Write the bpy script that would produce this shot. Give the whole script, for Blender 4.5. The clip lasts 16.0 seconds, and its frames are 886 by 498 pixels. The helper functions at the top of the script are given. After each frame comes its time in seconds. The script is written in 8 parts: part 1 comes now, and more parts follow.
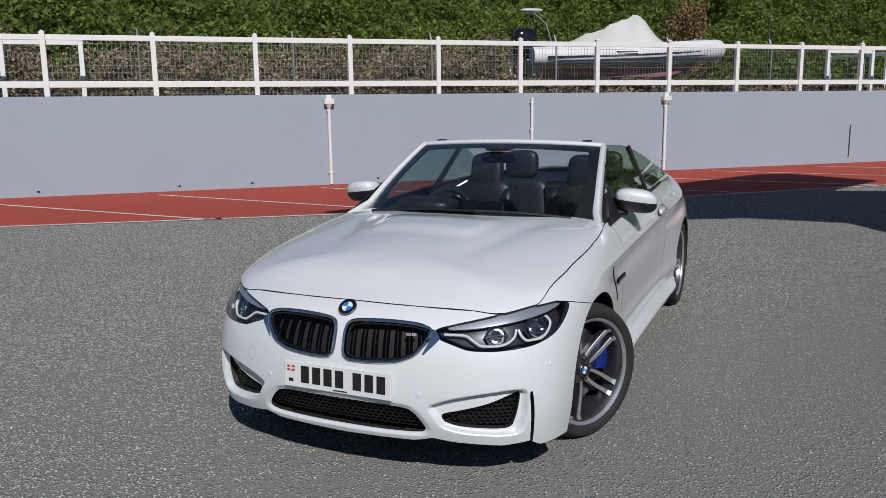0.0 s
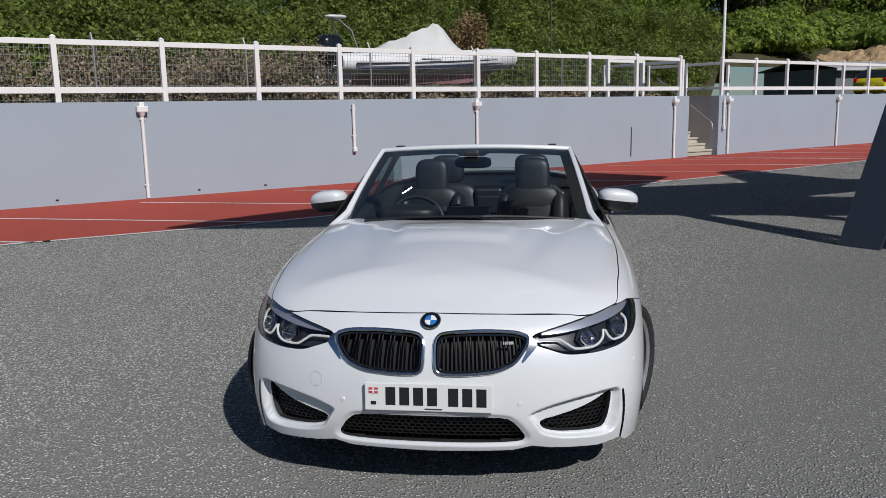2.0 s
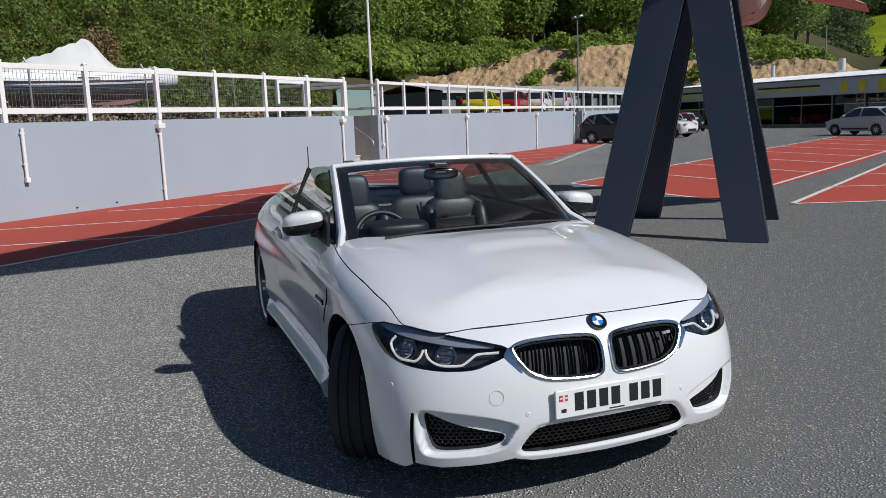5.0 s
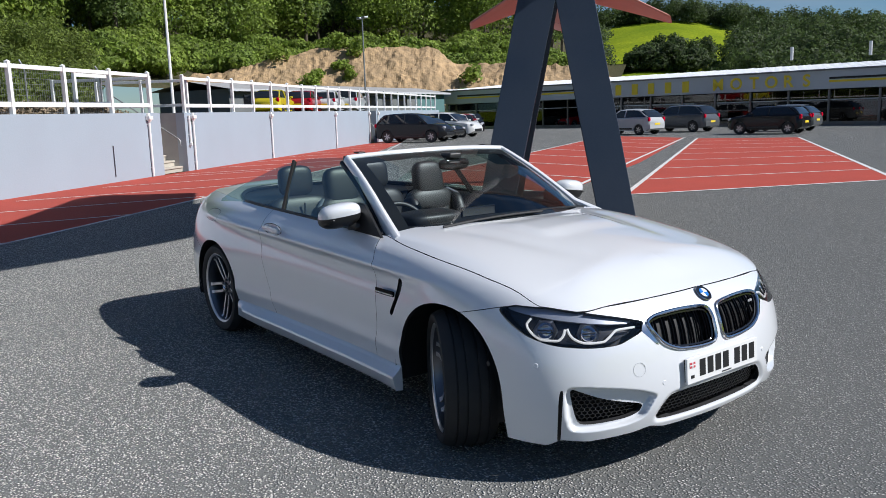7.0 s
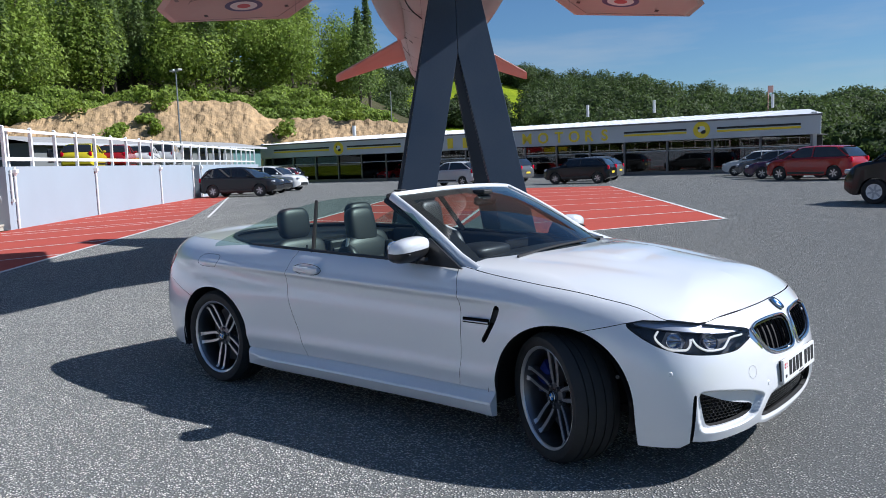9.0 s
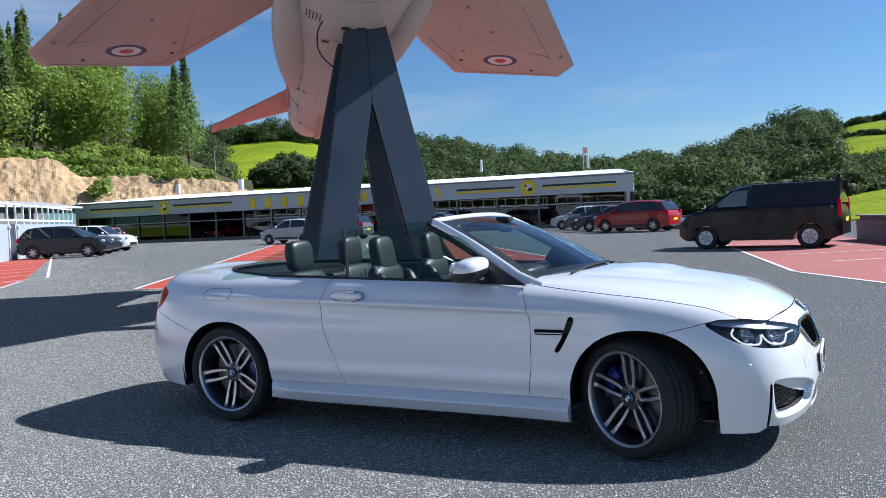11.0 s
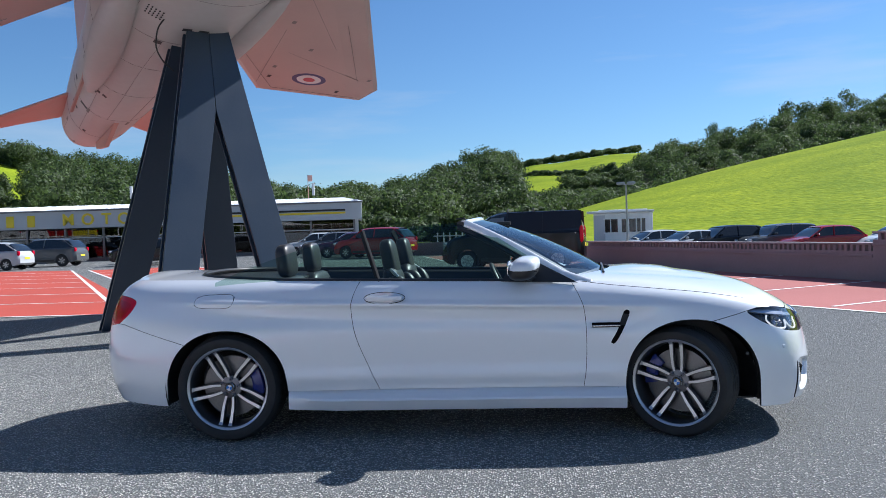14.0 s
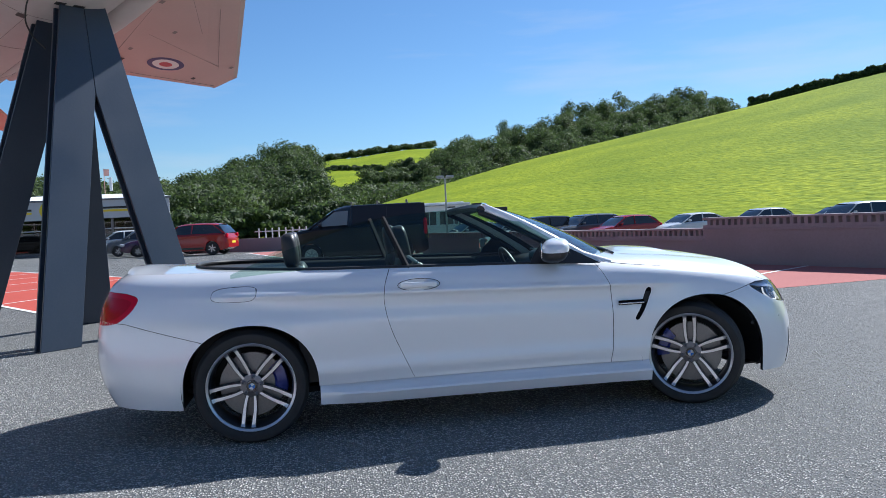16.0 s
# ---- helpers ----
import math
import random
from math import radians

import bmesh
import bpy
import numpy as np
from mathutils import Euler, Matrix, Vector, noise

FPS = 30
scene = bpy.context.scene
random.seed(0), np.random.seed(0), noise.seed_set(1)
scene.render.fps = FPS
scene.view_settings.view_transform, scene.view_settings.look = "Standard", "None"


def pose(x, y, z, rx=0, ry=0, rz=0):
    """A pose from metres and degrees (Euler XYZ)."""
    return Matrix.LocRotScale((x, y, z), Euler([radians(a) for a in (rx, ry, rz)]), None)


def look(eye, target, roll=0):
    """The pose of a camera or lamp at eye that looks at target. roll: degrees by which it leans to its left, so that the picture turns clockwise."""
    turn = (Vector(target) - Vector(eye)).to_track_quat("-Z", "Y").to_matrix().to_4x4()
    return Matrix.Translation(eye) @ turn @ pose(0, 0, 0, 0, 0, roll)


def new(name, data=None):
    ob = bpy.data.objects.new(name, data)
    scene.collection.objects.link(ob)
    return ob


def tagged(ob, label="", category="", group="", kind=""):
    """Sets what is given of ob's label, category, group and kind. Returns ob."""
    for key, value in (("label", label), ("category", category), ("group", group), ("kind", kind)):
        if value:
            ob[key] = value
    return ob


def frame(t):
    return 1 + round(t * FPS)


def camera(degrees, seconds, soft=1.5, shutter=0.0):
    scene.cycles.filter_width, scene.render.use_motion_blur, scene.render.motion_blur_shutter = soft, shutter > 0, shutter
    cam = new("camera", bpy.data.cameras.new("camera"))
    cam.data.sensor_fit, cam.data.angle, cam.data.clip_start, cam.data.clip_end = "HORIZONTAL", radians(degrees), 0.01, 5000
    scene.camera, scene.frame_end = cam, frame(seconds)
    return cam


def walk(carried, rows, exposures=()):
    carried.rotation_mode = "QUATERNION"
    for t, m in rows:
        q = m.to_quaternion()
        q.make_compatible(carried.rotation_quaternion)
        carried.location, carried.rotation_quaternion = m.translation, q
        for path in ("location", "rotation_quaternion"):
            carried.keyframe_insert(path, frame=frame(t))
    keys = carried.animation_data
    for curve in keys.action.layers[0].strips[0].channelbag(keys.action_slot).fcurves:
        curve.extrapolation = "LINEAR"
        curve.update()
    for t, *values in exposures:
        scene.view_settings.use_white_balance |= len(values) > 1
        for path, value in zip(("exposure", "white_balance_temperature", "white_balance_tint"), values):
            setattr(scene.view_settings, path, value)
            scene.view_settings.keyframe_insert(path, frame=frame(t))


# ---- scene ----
cam = camera(57.8, 16.0, soft=0.8)
PATH = [
    (0, (5.097, 1.765, 1.593), (3.301, 0.959, 1.241), -0.7),
    (0.5, (5.228, 1.459, 1.597), (3.381, 0.777, 1.245), -0.7),
    (1, (5.303, 1.17, 1.583), (3.411, 0.626, 1.23), -0.9),
    (1.5, (5.288, 0.86, 1.59), (3.359, 0.458, 1.244), -1.0),
    (2, (5.377, 0.496, 1.606), (3.424, 0.235, 1.261), -1.1),
    (2.5, (5.401, 0.133, 1.604), (3.435, 0.019, 1.256), -1.1),
    (3, (5.386, -0.226, 1.614), (3.418, -0.187, 1.258), -1.4),
    (3.5, (5.377, -0.618, 1.626), (3.42, -0.412, 1.268), -1.6),
    (4, (5.293, -0.973, 1.617), (3.359, -0.601, 1.267), -1.8),
    (4.5, (5.154, -1.322, 1.61), (3.256, -0.79, 1.272), -2.0),
    (5, (5.049, -1.707, 1.599), (3.197, -1.024, 1.282), -2.1),
    (5.2, (4.999, -1.849, 1.595), (3.166, -1.112, 1.28), -2.1),
    (7.3, (4.25, -3.22, 1.582), (2.707, -1.991, 1.256), -1.7),
    (7.5, (4.174, -3.336, 1.57), (2.657, -2.071, 1.253), -1.7),
    (8, (3.966, -3.643, 1.568), (2.53, -2.281, 1.28), -1.6),
    (8.5, (3.721, -3.904, 1.559), (2.368, -2.454, 1.302), -1.8),
    (9, (3.484, -4.208, 1.532), (2.218, -2.676, 1.315), -2.1),
    (9.5, (3.258, -4.504, 1.504), (2.079, -2.899, 1.325), -2.5),
    (9.7, (3.156, -4.586, 1.487), (2.012, -2.953, 1.323), -2.6),
    (12, (1.822, -5.509, 1.318), (1.144, -3.629, 1.257), -2.0),
    (12.5, (1.487, -5.619, 1.299), (0.927, -3.701, 1.237), -1.7),
    (13, (1.153, -5.678, 1.288), (0.716, -3.727, 1.226), -1.7),
    (13.5, (0.797, -5.758, 1.292), (0.486, -3.783, 1.24), -1.7),
    (14, (0.448, -5.759, 1.281), (0.26, -3.769, 1.238), -1.9),
    (14.5, (0.105, -5.788, 1.283), (0.035, -3.79, 1.237), -2.2),
    (15, (-0.257, -5.801, 1.28), (-0.201, -3.803, 1.229), -2.4),
    (15.5, (-0.617, -5.745, 1.276), (-0.435, -3.755, 1.212), -2.6),
    (16, (-0.979, -5.694, 1.276), (-0.67, -3.72, 1.2), -2.8),
]
walk(cam, [(t, look(eye, aim, roll)) for t, eye, aim, roll in PATH],
     exposures=[(0, -0.46, 6450, 10), (4, -0.30, 6450, 10), (5.2, -0.15, 6430, 10), (8, 0.38, 6180, 10), (9.5, 0.54, 5980, 10), (12, 0.84, 5920, 10), (16, 0.86, 5940, 10)])

# ---- world, sun ----
SUN = Vector((0.95, 0.72, 1.0)).normalized()
world = bpy.data.worlds.new("sky")
scene.world = world
world.use_nodes = True
wn, wl = world.node_tree.nodes, world.node_tree.links
wn.clear()
w_out = wn.new("ShaderNodeOutputWorld")
w_bg = wn.new("ShaderNodeBackground")
w_sky = wn.new("ShaderNodeTexSky")
w_sky.sky_type, w_sky.sun_disc = "NISHITA", False
w_sky.sun_elevation = math.asin(SUN.z)
w_sky.sun_rotation = math.atan2(SUN.x, SUN.y)
w_sky.air_density, w_sky.dust_density, w_sky.ozone_density = 1.0, 0.15, 4.0
w_bg.inputs[1].default_value = 0.061
w_tint = wn.new("ShaderNodeMix")
w_tint.data_type, w_tint.blend_type = "RGBA", "MULTIPLY"
w_tint.inputs[0].default_value = 1.0
w_tint.inputs[7].default_value = (0.73, 0.90, 1.03, 1)
wl.new(w_sky.outputs[0], w_tint.inputs[6])
# thin wisps of high cloud
w_co, w_map, w_no, w_ra, w_cl = (wn.new(k) for k in ("ShaderNodeTexCoord", "ShaderNodeMapping", "ShaderNodeTexNoise", "ShaderNodeMapRange", "ShaderNodeMix"))
w_map.inputs["Scale"].default_value = (1.6, 1.6, 11.0)
w_no.inputs["Scale"].default_value, w_no.inputs["Detail"].default_value, w_no.inputs["Roughness"].default_value = 1.7, 7.0, 0.55
w_ra.inputs[1].default_value, w_ra.inputs[2].default_value, w_ra.inputs[4].default_value = 0.50, 0.78, 0.40
w_cl.data_type = "RGBA"
w_cl.inputs[7].default_value = (6.5, 6.6, 6.8, 1)
wl.new(w_co.outputs["Generated"], w_map.inputs[0])
wl.new(w_map.outputs[0], w_no.inputs["Vector"])
wl.new(w_no.outputs[0], w_ra.inputs[0])
wl.new(w_ra.outputs[0], w_cl.inputs[0])
wl.new(w_tint.outputs[2], w_cl.inputs[6])
wl.new(w_cl.outputs[2], w_bg.inputs[0])
wl.new(w_bg.outputs[0], w_out.inputs[0])
sun_lamp = bpy.data.lights.new("sun", "SUN")
sun_lamp.energy, sun_lamp.angle, sun_lamp.color = 5.0, radians(0.55), (1.0, 0.975, 0.945)
sun = new("sun", sun_lamp)
sun.matrix_world = look(SUN * 60, (0, 0, 0))

# ---- materials ----
def mat(name, color, rough=0.6, metal=0.0, spots=0.0, scale=8.0, fine=0.0, fine_scale=120.0, bump=0.0, bump_scale=60.0, coat=0.0, tint=None, stretch=(1, 1, 1), rough_var=0.0, island=0.0):
    """A Principled material with variation at two scales: wide stains (spots) and a fine grain."""
    m = bpy.data.materials.new(name)
    m.use_nodes = True
    nt = m.node_tree
    b = nt.nodes["Principled BSDF"]
    b.inputs["Base Color"].default_value = (*color, 1)
    b.inputs["Roughness"].default_value = rough
    b.inputs["Metallic"].default_value = metal
    b.inputs["Coat Weight"].default_value = coat
    b.inputs["Coat Roughness"].default_value = 0.03
    co = nt.nodes.new("ShaderNodeTexCoord")
    mp = nt.nodes.new("ShaderNodeMapping")
    mp.inputs["Scale"].default_value = stretch
    nt.links.new(co.outputs["Object"], mp.inputs[0])
    last = None
    tint = tint or tuple(c * 0.55 for c in color)
    for amount, sc, detail in ((spots, scale, 5.0), (fine, fine_scale, 2.0)):
        if amount <= 0:
            continue
        n = nt.nodes.new("ShaderNodeTexNoise")
        n.inputs["Scale"].default_value, n.inputs["Detail"].default_value = sc, detail
        nt.links.new(mp.outputs[0], n.inputs["Vector"])
        r = nt.nodes.new("ShaderNodeMapRange")
        r.inputs[1].default_value, r.inputs[2].default_value, r.inputs[4].default_value = 0.35, 0.7, amount
        nt.links.new(n.outputs[0], r.inputs[0])
        x = nt.nodes.new("ShaderNodeMix")
        x.data_type = "RGBA"
        x.inputs[7].default_value = (*tint, 1)
        nt.links.new(r.outputs[0], x.inputs[0])
        if last:
            nt.links.new(last.outputs[2], x.inputs[6])
        else:
            x.inputs[6].default_value = (*color, 1)
        last = x
        if rough_var and sc == scale:
            rr = nt.nodes.new("ShaderNodeMapRange")
            rr.inputs[3].default_value, rr.inputs[4].default_value = rough - rough_var, rough + rough_var
            nt.links.new(n.outputs[0], rr.inputs[0])
            nt.links.new(rr.outputs[0], b.inputs["Roughness"])
    if island:
        g = nt.nodes.new("ShaderNodeNewGeometry")
        h = nt.nodes.new("ShaderNodeHueSaturation")
        r = nt.nodes.new("ShaderNodeMapRange")
        r.inputs[3].default_value, r.inputs[4].default_value = 1 - island, 1 + island
        nt.links.new(g.outputs["Random Per Island"], r.inputs[0])
        nt.links.new(r.outputs[0], h.inputs["Value"])
        if last:
            nt.links.new(last.outputs[2], h.inputs["Color"])
        else:
            h.inputs["Color"].default_value = (*color, 1)
        nt.links.new(h.outputs[0], b.inputs["Base Color"])
    elif last:
        nt.links.new(last.outputs[2], b.inputs["Base Color"])
    if bump:
        n = nt.nodes.new("ShaderNodeTexNoise")
        n.inputs["Scale"].default_value, n.inputs["Detail"].default_value = bump_scale, 4.0
        nt.links.new(mp.outputs[0], n.inputs["Vector"])
        bp = nt.nodes.new("ShaderNodeBump")
        bp.inputs["Strength"].default_value, bp.inputs["Distance"].default_value = min(1.0, bump * 1.0), 0.01
        nt.links.new(n.outputs[0], bp.inputs["Height"])
        nt.links.new(bp.outputs[0], b.inputs["Normal"])
    return m


def glass(name, color, rough=0.0, clear=0.75, ior=1.45):
    """A thin tinted pane: part clear, part mirror by Fresnel."""
    m = bpy.data.materials.new(name)
    m.use_nodes = True
    nt = m.node_tree
    nt.nodes.clear()
    out = nt.nodes.new("ShaderNodeOutputMaterial")
    t = nt.nodes.new("ShaderNodeBsdfTransparent")
    t.inputs[0].default_value = (*[c * clear for c in color], 1)
    g = nt.nodes.new("ShaderNodeBsdfGlossy")
    g.inputs["Roughness"].default_value = rough
    f = nt.nodes.new("ShaderNodeLayerWeight")
    p5 = nt.nodes.new("ShaderNodeMath")
    p5.operation, p5.inputs[1].default_value = "POWER", 3.6
    f0 = nt.nodes.new("ShaderNodeMapRange")
    f0.inputs[3].default_value, f0.inputs[4].default_value = (ior - 1) ** 2 / (ior + 1) ** 2 * 1.8, 0.95
    nt.links.new(f.outputs["Facing"], p5.inputs[0])
    nt.links.new(p5.outputs[0], f0.inputs[0])
    x = nt.nodes.new("ShaderNodeMixShader")
    nt.links.new(f0.outputs[0], x.inputs[0])
    nt.links.new(t.outputs[0], x.inputs[1])
    nt.links.new(g.outputs[0], x.inputs[2])
    nt.links.new(x.outputs[0], out.inputs[0])
    return m


def emit(name, color, power, base=(0.8, 0.8, 0.8)):
    m = mat(name, base, 0.3)
    b = m.node_tree.nodes["Principled BSDF"]
    b.inputs["Emission Color"].default_value = (*color, 1)
    b.inputs["Emission Strength"].default_value = power
    return m


def leafy(name, color, tint, island=0.5, scale=0.12):
    m = mat(name, color, 0.7, island=island, spots=0.55, scale=scale, tint=tint)
    nt = m.node_tree
    b, out = nt.nodes["Principled BSDF"], nt.nodes["Material Output"]
    t = nt.nodes.new("ShaderNodeBsdfTranslucent")
    x = nt.nodes.new("ShaderNodeMixShader")
    x.inputs[0].default_value = 0.5
    src = b.inputs["Base Color"].links[0].from_socket
    nt.links.new(src, t.inputs[0])
    nt.links.new(b.outputs[0], x.inputs[1])
    nt.links.new(t.outputs[0], x.inputs[2])
    nt.links.new(x.outputs[0], out.inputs[0])
    return m


def asphalt(name, dark, light, stone=88.0):
    """Rolled asphalt: single stones of differing grey in a dark binder, with wide worn patches."""
    m = mat(name, dark, 0.75)
    nt = m.node_tree
    b = nt.nodes["Principled BSDF"]
    b.inputs["Diffuse Roughness"].default_value = 0.6
    b.inputs["Specular IOR Level"].default_value = 0.14
    co = nt.nodes.new("ShaderNodeTexCoord")
    v = nt.nodes.new("ShaderNodeTexVoronoi")
    v.inputs["Scale"].default_value = stone
    nt.links.new(co.outputs["Object"], v.inputs["Vector"])
    sep = nt.nodes.new("ShaderNodeSeparateColor")
    nt.links.new(v.outputs["Color"], sep.inputs[0])
    pw = nt.nodes.new("ShaderNodeMath")
    pw.operation, pw.inputs[1].default_value = "POWER", 1.8
    nt.links.new(sep.outputs[0], pw.inputs[0])
    edge = nt.nodes.new("ShaderNodeMapRange")
    edge.inputs[1].default_value, edge.inputs[2].default_value = 0.65, 0.25
    nt.links.new(v.outputs["Distance"], edge.inputs[0])
    mul = nt.nodes.new("ShaderNodeMath")
    mul.operation = "MULTIPLY"
    nt.links.new(pw.outputs[0], mul.inputs[0])
    nt.links.new(edge.outputs[0], mul.inputs[1])
    n = nt.nodes.new("ShaderNodeTexNoise")
    n.inputs["Scale"].default_value, n.inputs["Detail"].default_value = 0.45, 6.0
    nt.links.new(co.outputs["Object"], n.inputs["Vector"])
    wide = nt.nodes.new("ShaderNodeMapRange")
    wide.inputs[1].default_value, wide.inputs[2].default_value, wide.inputs[3].default_value, wide.inputs[4].default_value = 0.3, 0.7, 0.8, 1.2
    nt.links.new(n.outputs[0], wide.inputs[0])
    n2 = nt.nodes.new("ShaderNodeTexNoise")
    n2.inputs["Scale"].default_value, n2.inputs["Detail"].default_value = 22.0, 4.0
    nt.links.new(co.outputs["Object"], n2.inputs["Vector"])
    mid = nt.nodes.new("ShaderNodeMapRange")
    mid.inputs[1].default_value, mid.inputs[2].default_value, mid.inputs[3].default_value, mid.inputs[4].default_value = 0.35, 0.65, 0.5, 1.45
    nt.links.new(n2.outputs[0], mid.inputs[0])
    # the pale stones show more strongly towards -x and -y
    paler = nt.nodes.new("ShaderNodeVectorMath")
    paler.operation, paler.inputs[1].default_value = "DOT_PRODUCT", (-0.58, -0.82, 0.0)
    nt.links.new(co.outputs["Object"], paler.inputs[0])
    drift = nt.nodes.new("ShaderNodeMath")
    drift.operation, drift.inputs[1].default_value = "MULTIPLY_ADD", 2.6
    nt.links.new(n.outputs[0], drift.inputs[0])
    nt.links.new(paler.outputs["Value"], drift.inputs[2])
    stone_gain = nt.nodes.new("ShaderNodeMapRange")
    stone_gain.inputs[1].default_value, stone_gain.inputs[2].default_value, stone_gain.inputs[3].default_value, stone_gain.inputs[4].default_value = 0.0, 3.2, 0.64, 2.3
    nt.links.new(drift.outputs[0], stone_gain.inputs[0])
    both = nt.nodes.new("ShaderNodeMath")
    both.operation = "MULTIPLY"
    nt.links.new(wide.outputs[0], both.inputs[0])
    nt.links.new(stone_gain.outputs[0], both.inputs[1])
    mul2 = nt.nodes.new("ShaderNodeMath")
    mul2.operation = "MULTIPLY"
    nt.links.new(both.outputs[0], mul2.inputs[0])
    nt.links.new(mid.outputs[0], mul2.inputs[1])
    mul3 = nt.nodes.new("ShaderNodeMath")
    mul3.operation = "MULTIPLY"
    nt.links.new(mul.outputs[0], mul3.inputs[0])
    nt.links.new(mul2.outputs[0], mul3.inputs[1])
    x = nt.nodes.new("ShaderNodeMix")
    x.data_type = "RGBA"
    x.inputs[6].default_value, x.inputs[7].default_value = (*dark, 1), (*light, 1)
    nt.links.new(mul3.outputs[0], x.inputs[0])
    nt.links.new(x.outputs[2], b.inputs["Base Color"])
    bp = nt.nodes.new("ShaderNodeBump")
    bp.inputs["Strength"].default_value, bp.inputs["Distance"].default_value = 1.0, 0.03
    nt.links.new(mul3.outputs[0], bp.inputs["Height"])
    nt.links.new(bp.outputs[0], b.inputs["Normal"])
    return m


M_ASPHALT = asphalt("asphalt", (0.144, 0.146, 0.140), (0.96, 0.94, 0.88), 82.0)
M_REDOLD = mat("faded_red_surfacing", (0.40, 0.165, 0.15), 0.85, spots=0.4, scale=0.5, fine=0.4, fine_scale=60, bump=0.5, bump_scale=80, tint=(0.30, 0.13, 0.12))
M_RED = mat("red_surfacing", (0.45, 0.088, 0.066), 0.85, spots=0.35, scale=0.5, fine=0.4, fine_scale=60, bump=0.5, bump_scale=80, tint=(0.28, 0.075, 0.06))
M_LINE = mat("line_paint", (0.72, 0.72, 0.70), 0.7, spots=0.4, scale=3, fine=0.3, fine_scale=60, tint=(0.45, 0.42, 0.4))
M_STEP = mat("cream_step_concrete", (0.50, 0.46, 0.38), 0.85, spots=0.4, scale=3, fine=0.3, fine_scale=60, bump=0.2, bump_scale=40, tint=(0.38, 0.35, 0.30))
M_WALL = mat("grey_wall_paint", (0.325, 0.385, 0.445), 0.75, spots=0.35, scale=0.7, fine=0.2, fine_scale=30, bump=0.25, bump_scale=25, tint=(0.29, 0.33, 0.38))
M_COPING = mat("concrete_coping", (0.36, 0.355, 0.35), 0.85, spots=0.5, scale=1.5, fine=0.3, tint=(0.24, 0.235, 0.23), bump=0.3)
M_WHITE = mat("white_paint", (0.78, 0.78, 0.77), 0.45, spots=0.25, scale=2, tint=(0.6, 0.6, 0.57))
M_WIRE = mat("galvanised_wire", (0.34, 0.35, 0.35), 0.45, 0.7, spots=0.3, scale=10)
M_STEEL = mat("dark_navy_steel", (0.027, 0.039, 0.062), 0.34, spots=0.4, scale=1.2, fine=0.2, fine_scale=40, bump=0.06, bump_scale=30, tint=(0.05, 0.062, 0.085), rough_var=0.1)
M_JET = mat("desert_pink_aircraft_paint", (0.53, 0.39, 0.35), 0.5, spots=0.5, scale=0.6, fine=0.15, fine_scale=20, tint=(0.44, 0.325, 0.295), rough_var=0.1)
M_JETRED = mat("faded_red_aircraft_paint", (0.55, 0.31, 0.26), 0.5, spots=0.4, scale=1.0, tint=(0.47, 0.22, 0.18))
M_ROUNDBLUE = mat("roundel_blue", (0.06, 0.06, 0.16), 0.5)
M_DARKGAP = mat("dark_panel_gap", (0.012, 0.012, 0.013), 0.7)
M_GRASS = mat("pasture_grass", (0.29, 0.335, 0.018), 0.9, spots=0.75, scale=0.05, fine=0.85, fine_scale=1.0, bump=1.0, bump_scale=0.9, tint=(0.115, 0.175, 0.012))
M_SCRUB = mat("scrub_earth", (0.10, 0.085, 0.055), 0.95, spots=0.7, scale=0.5, fine=0.5, fine_scale=5, bump=0.8, bump_scale=3, tint=(0.045, 0.055, 0.02))
M_ROCK = mat("quarried_rock", (0.50, 0.34, 0.19), 0.95, spots=0.6, scale=0.16, fine=0.7, fine_scale=1.6, bump=0.9, bump_scale=0.9, stretch=(1, 1, 1.3), tint=(0.24, 0.18, 0.115))
for m_ in (M_GRASS, M_SCRUB, M_ROCK, M_STEEL, M_RED, M_REDOLD):
    m_.node_tree.nodes["Principled BSDF"].inputs["Specular IOR Level"].default_value = 0.5 if m_ == M_STEEL else 0.03
for m_ in (M_GRASS, M_SCRUB, M_ROCK):
    for nd in m_.node_tree.nodes:
        if nd.type == "BUMP":
            nd.inputs["Distance"].default_value = 0.35
M_LEAF = leafy("leaf_green", (0.25, 0.33, 0.052), (0.11, 0.18, 0.03))
M_LEAFD = leafy("leaf_dark_green", (0.08, 0.118, 0.036), (0.036, 0.06, 0.02), scale=0.05)
M_CONIFER = leafy("conifer_green", (0.15, 0.215, 0.055), (0.07, 0.11, 0.032), scale=0.1)
M_RUST = mat("rusty_leaf", (0.21, 0.135, 0.06), 0.8, island=0.6)
M_HEDGE = leafy("hedge_green", (0.19, 0.245, 0.045), (0.055, 0.085, 0.016), scale=0.35)
M_DRY = mat("dry_brush", (0.27, 0.205, 0.14), 0.9, island=0.6, spots=0.5, scale=1.5, tint=(0.09, 0.085, 0.04))
M_BARK = mat("bark", (0.10, 0.08, 0.06), 0.9, fine=0.5, fine_scale=6, bump=0.8, bump_scale=12)
M_ROOF = mat("white_sheet_roof", (0.70, 0.71, 0.72), 0.4, spots=0.3, scale=0.3, tint=(0.55, 0.56, 0.57))
M_CLAD = mat("pale_grey_cladding", (0.50, 0.51, 0.53), 0.5, spots=0.2, scale=0.4)
# near-black: the shade inside the showroom is put into this colour
M_BAYSHADE = mat("showroom_shade", (0.02, 0.02, 0.022), 0.6, spots=0.3, scale=0.5)
M_YELLOW = mat("sign_yellow", (0.82, 0.60, 0.03), 0.5, spots=0.15, scale=1)
